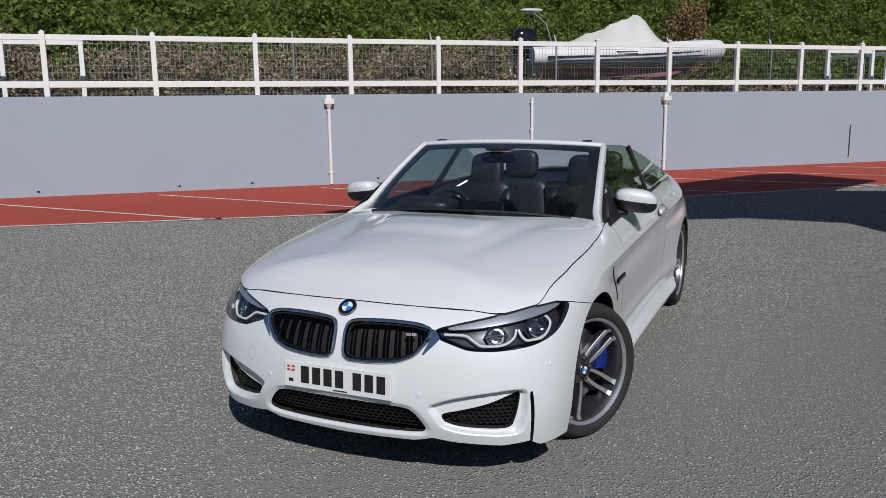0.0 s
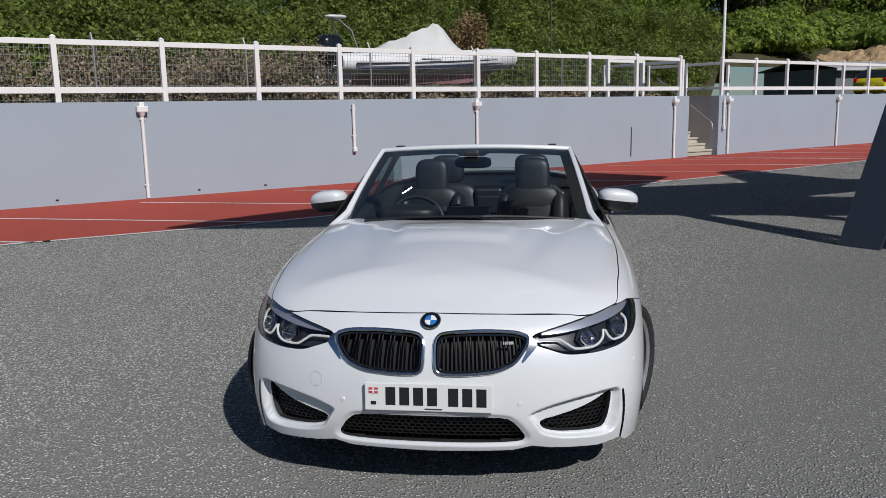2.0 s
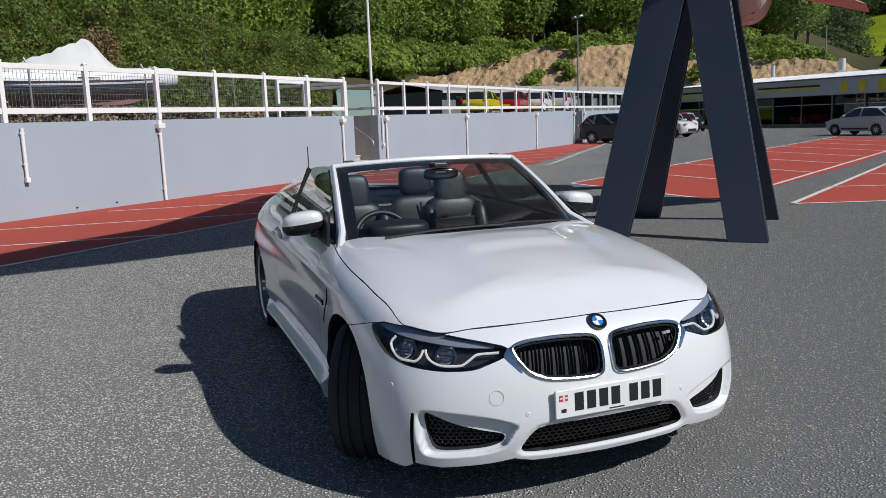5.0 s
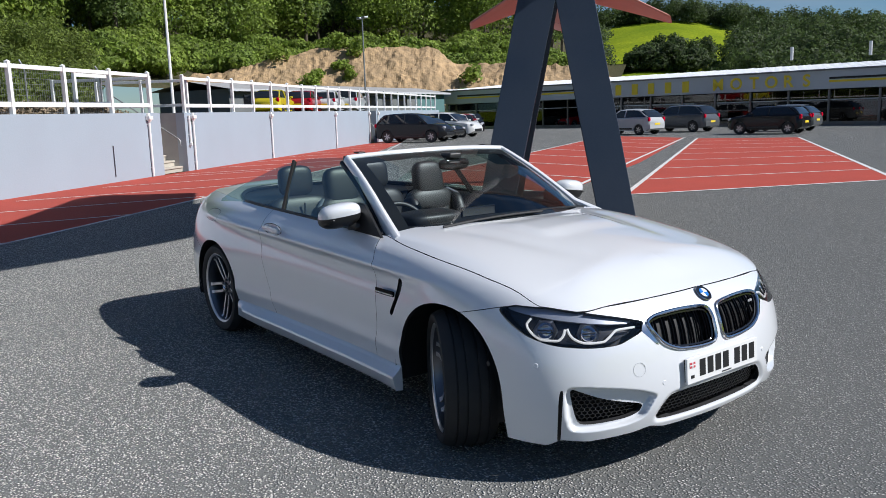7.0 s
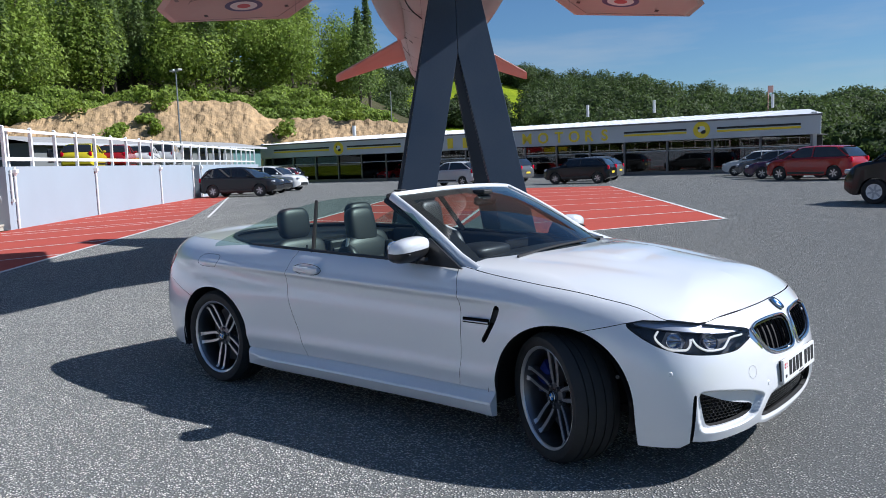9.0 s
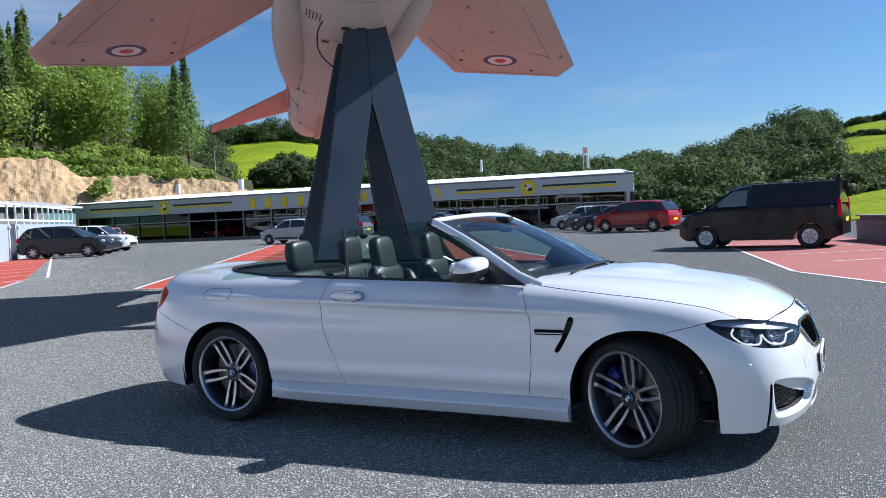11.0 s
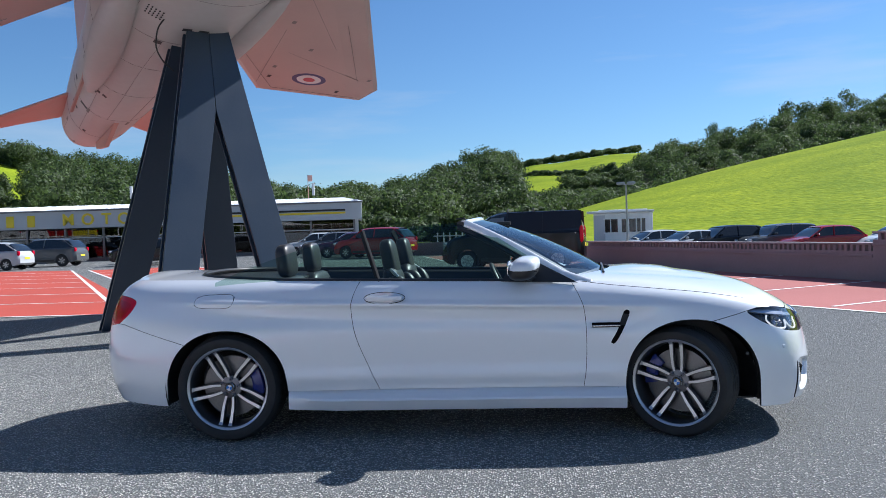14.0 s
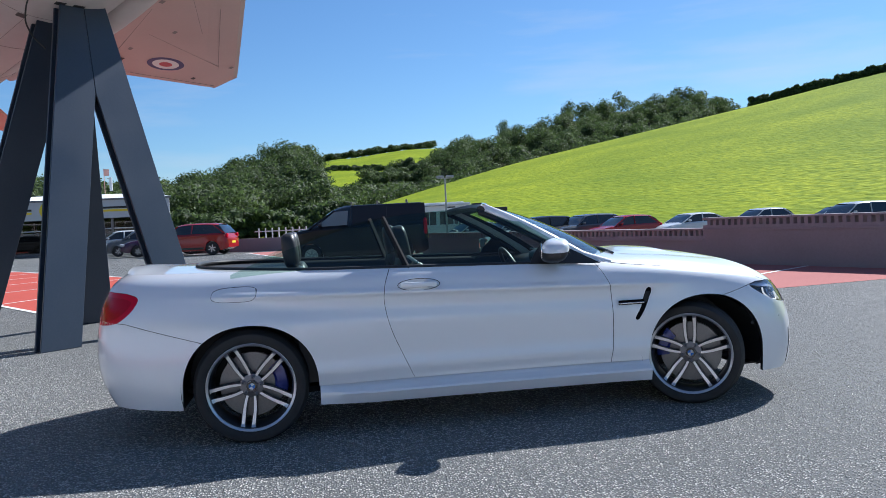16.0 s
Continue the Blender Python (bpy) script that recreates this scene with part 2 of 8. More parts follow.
M_BLACK = mat("black_plastic", (0.014, 0.014, 0.015), 0.45, spots=0.2, scale=6, tint=(0.02, 0.02, 0.021))
M_PINKWALL = mat("mauve_block_wall", (0.27, 0.225, 0.245), 0.85, spots=0.5, scale=0.9, fine=0.3, fine_scale=20, bump=0.3, bump_scale=20, tint=(0.205, 0.17, 0.185))
M_SHOPGLASS = glass("shop_glass", (0.45, 0.5, 0.52), 0.0, 0.6)

# ---- mesh helpers ----
def mesh_of(name, verts, faces, smooth=False):
    me = bpy.data.meshes.new(name)
    me.from_pydata([tuple(map(float, v)) for v in verts], [], [list(map(int, f)) for f in faces])
    me.update()
    if smooth:
        me.shade_smooth()
    return me


def put(name, me, material, parent=None, label=""):
    if material and not me.materials:
        me.materials.append(material)
    ob = new(name, me)
    if parent:
        ob.parent = parent
    if label:
        ob["label"] = label
    return ob


def part(name, bm, material, parent=None, label="", smooth=False):
    """Links a bmesh as one mesh object under a thing or a part."""
    me = bpy.data.meshes.new(name)
    bmesh.ops.recalc_face_normals(bm, faces=bm.faces)
    bm.to_mesh(me)
    bm.free()
    if smooth:
        me.shade_smooth()
        me.set_sharp_from_angle(angle=radians(38))
    return put(name, me, material, parent, label)


def thing(name, label, category, group="", at=None):
    ob = new(name)
    ob.empty_display_size = 0.2
    if at is not None:
        ob.matrix_world = at
    return tagged(ob, label, category, group)


def add_box(bm, size, m=None, bevel=0.0):
    """A box of that size, its middle at the origin of m."""
    r = bmesh.ops.create_cube(bm, size=1.0, matrix=(m or Matrix()) @ Matrix.Diagonal((*size, 1)))
    if bevel:
        edges = list({e for v in r["verts"] for e in v.link_edges})
        bmesh.ops.bevel(bm, geom=edges, offset=bevel, segments=2, affect="EDGES", profile=0.5)


def boxes(*specs):
    """A bmesh of boxes: (x, y, z, sx, sy, sz[, bevel])."""
    bm = bmesh.new()
    for s in specs:
        add_box(bm, s[3:6], Matrix.Translation(s[:3]), s[6] if len(s) > 6 else 0.0)
    return bm


def add_tube(bm, pts, r, n=8, cap=True):
    """A tube of radius r (or radii) along a polyline."""
    pts = [Vector(p) for p in pts]
    rs = r if isinstance(r, (list, tuple)) else [r] * len(pts)
    rings, ref = [], None
    for i, p in enumerate(pts):
        d = (pts[min(i + 1, len(pts) - 1)] - pts[max(i - 1, 0)]).normalized()
        if ref is None:
            ref = d.orthogonal().normalized()
        ref = (ref - d * ref.dot(d)).normalized()
        q = d.cross(ref)
        rings.append([bm.verts.new(p + (ref * math.cos(a) + q * math.sin(a)) * rs[i]) for a in [2 * math.pi * k / n for k in range(n)]])
    for a, b in zip(rings, rings[1:]):
        for k in range(n):
            bm.faces.new((a[k], a[(k + 1) % n], b[(k + 1) % n], b[k]))
    if cap:
        bm.faces.new(rings[0][::-1])
        bm.faces.new(rings[-1])


def tube(pts, r, n=8):
    bm = bmesh.new()
    add_tube(bm, pts, r, n)
    return bm


def add_prism(bm, outline, depth, m=None):
    """An outline in local x and y, given thickness along local z."""
    m = m or Matrix()
    a = [bm.verts.new(m @ Vector((x, y, 0))) for x, y in outline]
    b = [bm.verts.new(m @ Vector((x, y, depth))) for x, y in outline]
    bm.faces.new(a[::-1])
    bm.faces.new(b)
    n = len(a)
    for k in range(n):
        bm.faces.new((a[k], a[(k + 1) % n], b[(k + 1) % n], b[k]))


def lathe(profile, n=48, close=False):
    """Turns (radius, height) pairs round the local y axis."""
    bm = bmesh.new()
    rings = [[bm.verts.new((r * math.cos(2 * math.pi * k / n), h, r * math.sin(2 * math.pi * k / n))) for k in range(n)] for r, h in profile]
    pairs = list(zip(rings, rings[1:])) + ([(rings[-1], rings[0])] if close else [])
    for a, b in pairs:
        for k in range(n):
            bm.faces.new((a[k], a[(k + 1) % n], b[(k + 1) % n], b[k]))
    return bm


def curve_at(knots, x):
    """A smooth curve through (x, value) knots."""
    ks = np.array(knots, float)
    xs, ys = ks[:, 0], ks[:, 1]
    d = np.diff(ys) / np.diff(xs)
    m = np.gradient(ys, xs)
    m[1:-1] = np.where(d[:-1] * d[1:] <= 0, 0.0, np.clip(m[1:-1], -3 * np.minimum(abs(d[:-1]), abs(d[1:])), 3 * np.minimum(abs(d[:-1]), abs(d[1:]))))
    x = np.clip(np.asarray(x, float), xs[0], xs[-1])
    i = np.clip(np.searchsorted(xs, x) - 1, 0, len(xs) - 2)
    h = xs[i + 1] - xs[i]
    t = (x - xs[i]) / h
    return (2 * t**3 - 3 * t**2 + 1) * ys[i] + (t**3 - 2 * t**2 + t) * h * m[i] + (3 * t**2 - 2 * t**3) * ys[i + 1] + (t**3 - t**2) * h * m[i + 1]


def sstep(x, a, b):
    t = np.clip((np.asarray(x, float) - a) / (b - a), 0, 1)
    return t * t * (3 - 2 * t)

# ---- the setting: yard, walls, hills ----
def structure(ob, label, category):
    return tagged(ob, label, category, kind="structure")


def flat(name, outline, z, material, label, category, thick=0.0):
    bm = bmesh.new()
    vs = [bm.verts.new((x, y, z)) for x, y in outline]
    bm.faces.new(vs)
    return structure(part(name, bm, material), label, category)


ring = [(3200 * math.cos(a), 3200 * math.sin(a)) for a in [2 * math.pi * k / 64 for k in range(64)]]
flat("ground", ring, -0.56, M_GRASS, "wide green pasture reaching to the valley sides", "ground")

# wall line: start, unit direction along it, unit normal towards the yard
WA = Vector((-9.16, -7.16, 0))
WD = Vector((-0.675, 0.738, 0)).normalized()
WN = Vector((WD.y, -WD.x, 0))
WALL_H = 1.84


def wall_pt(s, out=0.0, z=0.0):
    p = WA + WD * s + WN * out
    return Vector((p.x, p.y, z))


def wall_frame(s, out=0.0, z=0.0):
    """Axes: x along the wall, y into the bank behind it, z up."""
    p = wall_pt(s, out, z)
    return Matrix(((WD.x, -WN.x, 0, p.x), (WD.y, -WN.y, 0, p.y), (0, 0, 1, p.z), (0, 0, 0, 1)))


WALL_END = 59
yard_edge = [wall_pt(-34, -0.05), wall_pt(WALL_END, -0.05)]
yard_outline = [(24.4, -40), (24.4, -32.3), (10.05, 5.0), (3.0, 23.2), (3.0, 45.0), (-4.0, 72), (-70, 75), (yard_edge[1].x, yard_edge[1].y), (yard_edge[0].x, yard_edge[0].y), (10, -40)]
flat("yard", yard_outline, 0.0, M_ASPHALT, "worn grey asphalt yard with pale aggregate showing", "asphalt")
flat("lower_car_park", [(24.5, -40), (24.5, -32.3), (10.15, 5.0), (3.1, 23.2), (3.1, 45.2), (-3.9, 60), (60, 62), (60, -40)], -0.5, M_ASPHALT, "lower asphalt car park beyond the mauve wall", "asphalt")


def marking(name, pts, width, z=0.009):
    """A painted line along a polyline on the ground."""
    bm = bmesh.new()
    for a, b in zip(pts, pts[1:]):
        a, b = Vector((*a, 0)), Vector((*b, 0))
        d = (b - a).normalized()
        n = Vector((-d.y, d.x, 0)) * width / 2
        a, b = a - d * width / 2, b + d * width / 2
        bm.faces.new([bm.verts.new((p.x, p.y, z)) for p in (a - n, b - n, b + n, a + n)])
    return structure(part(name, bm, M_LINE), "white painted bay line on the red surfacing", "road marking")


# red bays along the wall: the outer edge is not quite parallel to it
def bay_outer(s):
    """The outer edge of the bays at distance s along the wall."""
    return wall_pt(s, float(np.interp(s, [-14, -5.5, -2.5, 0, 5, 19], [3.3, 4.1, 4.5, 4.78, 4.83, 4.6])))


def xy(v):
    return (v.x, v.y)


EDGE_S = (-14, -5.5, -2.5, 0, 5, 19)
red_outline = [xy(bay_outer(k)) for k in EDGE_S] + [(-34.9, 23.4), xy(wall_pt(40.9, -0.02)), xy(wall_pt(-22, -0.02))]
flat("red_bay_strip", red_outline, 0.004, M_RED, "brick-red parking bays painted along the grey wall", "parking bay")
marking("bay_edge_line", [xy(bay_outer(k)) for k in EDGE_S], 0.09)
marking("bay_edge_line", [(-18.9, 11.0), (-34.9, 23.4)], 0.09)
for k in range(-4, 7):
    j = 0.4 + 3.07 * k
    marking("bay_line", [xy(bay_outer(j)), xy(wall_pt(j - 3.75, 0.65))], 0.075)
BAY_DIR = Vector((-0.13, -0.99, 0)).normalized()
for k in range(8):
    o = Vector((-18.9, 11.0, 0)).lerp(Vector((-34.9, 23.4, 0)), k / 7.5)
    reach = min(6.5, (o - WA).dot(WN) / -BAY_DIR.dot(WN) - 0.5)
    marking("bay_line", [xy(o), xy(o + BAY_DIR * reach)], 0.08)

# bays beyond the stand
flat("red_bay_block", [(-3.1, 13.86), (-15.6, 32.2), (-19.8, 30.4), (-5.45, 8.42)], 0.004, M_RED, "brick-red block of parking bays in the yard", "parking bay")
flat("red_bay_block", [(-6.6, 7.9), (-10.9, 15.4), (-21.0, 31.0), (-27.5, 32.5), (-11.8, 7.8)], 0.004, M_RED, "brick-red block of parking bays behind the stand", "parking bay")
marking("bay_edge_line", [(-15.6, 32.2), (-3.1, 13.86), (-5.45, 8.42), (-19.8, 30.4)], 0.1)
marking("bay_edge_line", [(-21.0, 31.0), (-6.6, 7.9), (-11.8, 7.8), (-27.5, 32.5)], 0.1)
for k in range(1, 8):
    a = Vector((-5.45, 8.42, 0)).lerp(Vector((-19.8, 30.4, 0)), k / 8)
    b = Vector((-3.1, 13.86, 0)).lerp(Vector((-15.6, 32.2, 0)), k / 8)
    marking("bay_line", [xy(a), xy(b)], 0.08)
    a = Vector((-6.6, 7.9, 0)).lerp(Vector((-21.0, 31.0, 0)), k / 8)
    b = Vector((-11.8, 7.8, 0)).lerp(Vector((-27.5, 32.5, 0)), k / 8)
    marking("bay_line", [xy(a), xy(b)], 0.08)
# bays along the mauve wall
flat("red_bay_strip", [(5.4, 5.2), (1.6, 11.2), (-4.5, 36.0), (0.2, 37.0), (2.9, 23.2), (9.6, 5.8)], 0.004, M_REDOLD, "faded red parking bays along the low mauve wall", "parking bay")
marking("bay_edge_line", [(5.4, 5.2), (1.6, 11.2), (-4.5, 36.0)], 0.09)
for k in range(9):
    y = 7.0 + k * 2.45
    marking("bay_line", [(5.0 - k * 0.95, y - 0.6), (8.4 - k * 0.93, y + 1.6)], 0.08)

# the retaining wall, with its stair opening
def wall_piece(s0, s1):
    bm = boxes(((s1 - s0) / 2, 0.15, WALL_H / 2, s1 - s0, 0.3, WALL_H))
    bmesh.ops.transform(bm, matrix=wall_frame(s0), verts=bm.verts)
    return bm


STAIR, STAIR_FAR = (16.05, 17.5), (38.65, 40.0)
structure(part("retaining_wall_1", wall_piece(-34, STAIR[0]), M_WALL), "smooth grey-painted concrete retaining wall with a plain top", "wall")
structure(part("retaining_wall_2", wall_piece(STAIR[1], STAIR_FAR[0]), M_WALL), "smooth grey-painted concrete retaining wall between two stairs", "wall")
structure(part("retaining_wall_3", wall_piece(STAIR_FAR[1], WALL_END), M_WALL), "smooth grey-painted concrete retaining wall beyond the far stair", "wall")
end_bm = boxes((0.15, 2, WALL_H / 2, 0.3, 4, WALL_H))
bmesh.ops.transform(end_bm, matrix=wall_frame(WALL_END), verts=end_bm.verts)
structure(part("retaining_wall_4", end_bm, M_WALL), "grey return wall at the end of the raised yard", "wall")


def stair(name, s0, s1):
    """Steps rising back through the wall between two cheeks, with a bent tube rail on the far cheek."""
    w = s1 - s0
    cheeks = boxes((-0.1, 1.8, WALL_H / 2, 0.2, 3.0, WALL_H), (w + 0.1, 1.8, WALL_H / 2, 0.2, 3.0, WALL_H))
    bmesh.ops.transform(cheeks, matrix=wall_frame(s0), verts=cheeks.verts)
    flight = structure(part(name, cheeks, M_COPING), "narrow concrete steps rising through the grey wall", "stairs")
    for k in range(10):
        bm = boxes((w / 2, 0.34 + 0.27 * k, 0.09 * (k + 1) - 0.03, w - 0.004, 0.268, 0.18 * (k + 1) - 0.06, 0.004), (w / 2, 0.325 + 0.27 * k, 0.18 * (k + 1) - 0.03, w - 0.004, 0.30, 0.058, 0.012))
        bmesh.ops.transform(bm, matrix=wall_frame(s0), verts=bm.verts)
        part("step", bm, M_STEP, flight)
    bm = tube([(w - 0.09, 0.16, 0.82), (w - 0.09, 0.17, 0.98), (w - 0.09, 0.24, 1.05), (w - 0.09, 2.4, 2.45)], 0.021)
    for y in (0.42, 1.6):
        add_tube(bm, [(w - 0.09, y, 1.05 + (y - 0.24) * 0.648), (w - 0.01, y, 0.98 + (y - 0.24) * 0.648)], 0.010, 6)
    bmesh.ops.transform(bm, matrix=wall_frame(s0), verts=bm.verts)
    tagged(part("stair_handrail", bm, M_WIRE, smooth=True), "galvanised tube handrail rising beside the steps", "handrail", "handrails of the stairs")


stair("stair_1", *STAIR)
stair("stair_2", *STAIR_FAR)

# raised yard behind the wall
up = [wall_pt(-34, -0.31)]
for s0, s1 in (STAIR, STAIR_FAR):
    up += [wall_pt(s0 - 0.2, -0.31), wall_pt(s0 - 0.2, -3.3), wall_pt(s1 + 0.2, -3.3), wall_pt(s1 + 0.2, -0.31)]
up += [wall_pt(WALL_END, -0.31), wall_pt(WALL_END, -60), wall_pt(-34, -40)]
flat("upper_yard", [xy(p) for p in up], WALL_H - 0.1, M_SCRUB, "rough scrubby earth of the raised yard", "ground")

# ---- hills ----
HUB = Vector((1.0, -2.0, 1.45))


def polar(az, r, z):
    a = radians(az)
    return (HUB.x + r * math.sin(a), HUB.y + r * math.cos(a), z)


def hill(name, az0, az1, r0, r1, el, material, label, base=None, steps=60, rings=24, bend=1.0, rough=0.0):
    """A slope that starts at r0 and reaches the elevation el (degrees by bearing) at r1, then falls away behind."""
    verts, faces = [], []
    azs = np.linspace(az0, az1, steps)
    ts = np.append(np.linspace(0, 1, rings), [1.15, 1.5])
    for i, a in enumerate(azs):
        ra = float(np.interp(a, [k[0] for k in r0], [k[1] for k in r0])) if isinstance(r0, list) else r0
        rb = float(np.interp(a, [k[0] for k in r1], [k[1] for k in r1])) if isinstance(r1, list) else r1
        top = HUB.z + rb * math.tan(radians(float(curve_at(el, a))))
        low = base if base is not None else -0.5
        for t in ts:
            r = ra + (rb - ra) * t
            z = low + (top - low) * (t**bend if t <= 1 else max(0.0, 1 - (t - 1) * 1.2))
            if rough and 0 < t <= 1:
                z += rough * (noise.noise(Vector(polar(a, r, 0)) * 0.08) + 0.4 * noise.noise(Vector(polar(a, r, 0)) * 0.33) + 0.3 * noise.noise(Vector(polar(a, r, 3)) * 0.9) + 0.22 * noise.noise(Vector(polar(a, r, 7)) * 2.1))
            verts.append(polar(a, r, z))
    n = len(ts)
    for i in range(len(azs) - 1):
        for k in range(n - 1):
            faces.append((i * n + k, i * n + k + 1, (i + 1) * n + k + 1, (i + 1) * n + k))
    me = mesh_of(name, verts, faces, rough < 1)
    return structure(put(name, me, material), label, "hill")


EL_FIELD = [(1, 0.4), (4.4, 1.3), (13.8, 3.6), (22, 5.1), (30.4, 6.5), (38.3, 7.8), (60, 10), (100, 11)]
hill("hill_field", 1, 100, 68, [(1, 150), (14, 230), (40, 260), (100, 260)], EL_FIELD, M_GRASS, "steep bright green grazed pasture on the valley side")
EL_WOODR = [(-16, 1.4), (-13.5, 1.5), (-11, 1.2), (-9, 2.1), (-5.6, 3.2), (-2.2, 4.5), (-.7, 4.3), (.1, 3.0), (.8, 1.0), (6.5, 1.0), (8.4, 3.6), (12.5, 4.9), (16.2, 5.9), (21, 6.7), (26.3, 6.9), (30.4, 5.5), (40, 5.6)]
hill("hill_wooded_right", -16, 40, [(-16, 150), (8, 190), (40, 240)], [(-16, 330), (0, 330), (8, 420), (40, 420)], EL_WOODR, M_SCRUB, "wooded valley side behind the pasture")
EL_FIELD2 = [(-3.5, 1.6), (-1.5, 2.9), (0.4, 4.3), (3, 4.6), (7.2, 5.0), (9, 5.0)]
hill("hill_upper_field", -3.5, 9, 330, 640, EL_FIELD2, M_GRASS, "small hedged green fields high on the far hillside", base=8)
EL_MID = [(-46, 4.6), (-40, 5.6), (-37.8, 5.7), (-31.6, 4.6), (-26, 4.2), (-18, 2.4), (-10, 2.0)]
hill("hill_middle_field", -47, -10, 140, 330, EL_MID, M_GRASS, "rounded green field between hedges and woods")
EL_LEFT = [(-100, 8), (-84, 5.5), (-75, 6.5), (-68, 6.8), (-58, 7.4), (-48, 6.4), (-44, 4.5), (-41, 3.0)]
hill("hill_wooded_left", -100, -40, [(-100, 45), (-84, 60), (-68, 96), (-40, 108)], [(-100, 120), (-60, 190), (-40, 200)], EL_LEFT, M_SCRUB, "steep wooded hillside above the quarry cut", base=5)
EL_ROCK = [(-72, 2.9), (-66, 3.9), (-62, 4.4), (-58, 4.9), (-54, 5.0), (-50.6, 3.5), (-46, 3.3), (-42, 3.0), (-40, 2.0)]
hill("quarry_face", -72, -40, 88, 97, EL_ROCK, M_ROCK, "ochre quarried rock face below the trees", steps=260, rings=26, bend=0.8, rough=1.1)
EL_HEDGE = [(-160, 12), (-130, 10), (-115, 8), (-100, 7.0), (-90, 6.0), (-84, 5.0), (-78, 4.0)]
hill("bank_behind_boat", -165, -76, [(-165, 20), (-115, 29), (-90, 38), (-76, 55)], [(-165, 40), (-115, 50), (-90, 60), (-76, 80)], EL_HEDGE, M_SCRUB, "overgrown bank behind the raised yard", base=1.6, rough=0.5)

# ---- foliage ----
RNG = np.random.default_rng(7)


def leaf_mesh(name, centres, radii, per, size, squash=1.0, shell=0.45):
    """Leaf quads scattered through the outer part of ellipsoids, facing outwards and up with some disorder."""
    c = np.repeat(np.asarray(centres, float), per, axis=0)
    r = np.repeat(np.asarray(radii, float), per, axis=0)
    n = len(c)
    d = RNG.normal(size=(n, 3))
    d /= np.linalg.norm(d, axis=1, keepdims=True)
    depth = 1 - shell * RNG.random((n, 1)) ** 1.6
    lump = 1 + 0.22 * np.sin(d[:, :1] * 5 + c[:, :1] * 3) * np.cos(d[:, 1:2] * 6 + c[:, 1:2] * 2)
    p = c + d * r * depth * lump
    nrm = d + RNG.normal(scale=0.55, size=(n, 3)) + np.array([0, 0, 0.25])
    nrm /= np.linalg.norm(nrm, axis=1, keepdims=True)
    t = np.cross(nrm, RNG.normal(size=(n, 3)))
    t /= np.linalg.norm(t, axis=1, keepdims=True)
    b = np.cross(nrm, t)
    s = np.asarray(size, float)
    s = (np.repeat(s, per)[:, None] if s.ndim else s) * (0.6 + 0.8 * RNG.random((n, 1)))
    tri = np.stack([p - t * s * 0.5 - b * s * 0.3, p + t * s * 0.6, p - t * s * 0.25 + b * s * 0.48], axis=1)
    return leaf_faces(name, tri)


def leaf_faces(name, quad):
    n, c = quad.shape[:2]
    me = bpy.data.meshes.new(name)
    me.vertices.add(c * n)
    me.vertices.foreach_set("co", quad.reshape(-1).astype(np.float32))
    me.loops.add(c * n)
    me.loops.foreach_set("vertex_index", np.arange(c * n, dtype=np.int32))
    me.polygons.add(n)
    me.polygons.foreach_set("loop_start", np.arange(0, c * n, c, dtype=np.int32))
    me.polygons.foreach_set("loop_total", np.full(n, c, dtype=np.int32))
    me.update()
    me.validate()
    return me


def surface_z(el, az, r0, r1, base, r, bend=1.0):
    ra = float(np.interp(az, [k[0] for k in r0], [k[1] for k in r0])) if isinstance(r0, list) else r0
    rb = float(np.interp(az, [k[0] for k in r1], [k[1] for k in r1])) if isinstance(r1, list) else r1
    t = min(max((r - ra) / (rb - ra), 0), 1)
    top = HUB.z + rb * math.tan(radians(float(curve_at(el, az))))
    return base + (top - base) * t**bend


def wood(name, label, spots, material, per, leaf, lobes=5):
    """A wood as one mass: each tree (x, y, z, height, width) is a group of leafy lobes."""
    cs, rs = [], []
    for x, y, z, h, w in spots:
        for k in range(lobes):
            a, q = RNG.random() * 6.28, RNG.random() ** 0.5
            f = k / max(1, lobes - 1)
            wide = w * (0.42 - 0.17 * f)
            cs.append((x + math.cos(a) * q * w * 0.3, y + math.sin(a) * q * w * 0.3, z + h * (0.32 + 0.5 * f)))
            rs.append((wide, wide, h * 0.24))
    ob = put(name, leaf_mesh(name, cs, rs, per, leaf), material)
    return tagged(ob, label, "trees", kind="stuff")


def conifers(name, label, spots, material, per, leaf):
    cs, rs = [], []
    for x, y, z, h, w in spots:
        for k in range(6):
            f = k / 5
            cs.append((x, y, z + h * (0.3 + 0.66 * f)))
            rs.append((w * (0.5 - 0.42 * f), w * (0.5 - 0.42 * f), h * 0.12))
    ob = put(name, leaf_mesh(name, cs, rs, per, leaf, shell=0.8), material)
    return tagged(ob, label, "trees", kind="stuff")


def scatter(n, az0, az1, ra, rb):
    return [(az0 + (az1 - az0) * RNG.random(), ra + (rb - ra) * RNG.random()) for _ in range(n)]


# right-hand woods
spots = []
for az, r in scatter(420, -15, 31, 160, 415):
    ra = float(np.interp(az, [-16, 8, 40], [150, 190, 240]))
    rb = float(np.interp(az, [-16, 0, 8, 40], [330, 330, 420, 420]))
    r = ra + (rb - ra) * (r - 160) / 255
    if -.3 < az < 7.0 and r > ra + 0.3 * (rb - ra):
        continue
    z = surface_z(EL_WOODR, az, [(-16, 150), (8, 190), (40, 240)], [(-16, 330), (0, 330), (8, 420), (40, 420)], -0.5, r)
    x, y, _ = polar(az, r, 0)
    spots.append((x, y, z - 1, 8 + 4 * RNG.random(), 10 + 5 * RNG.random()))
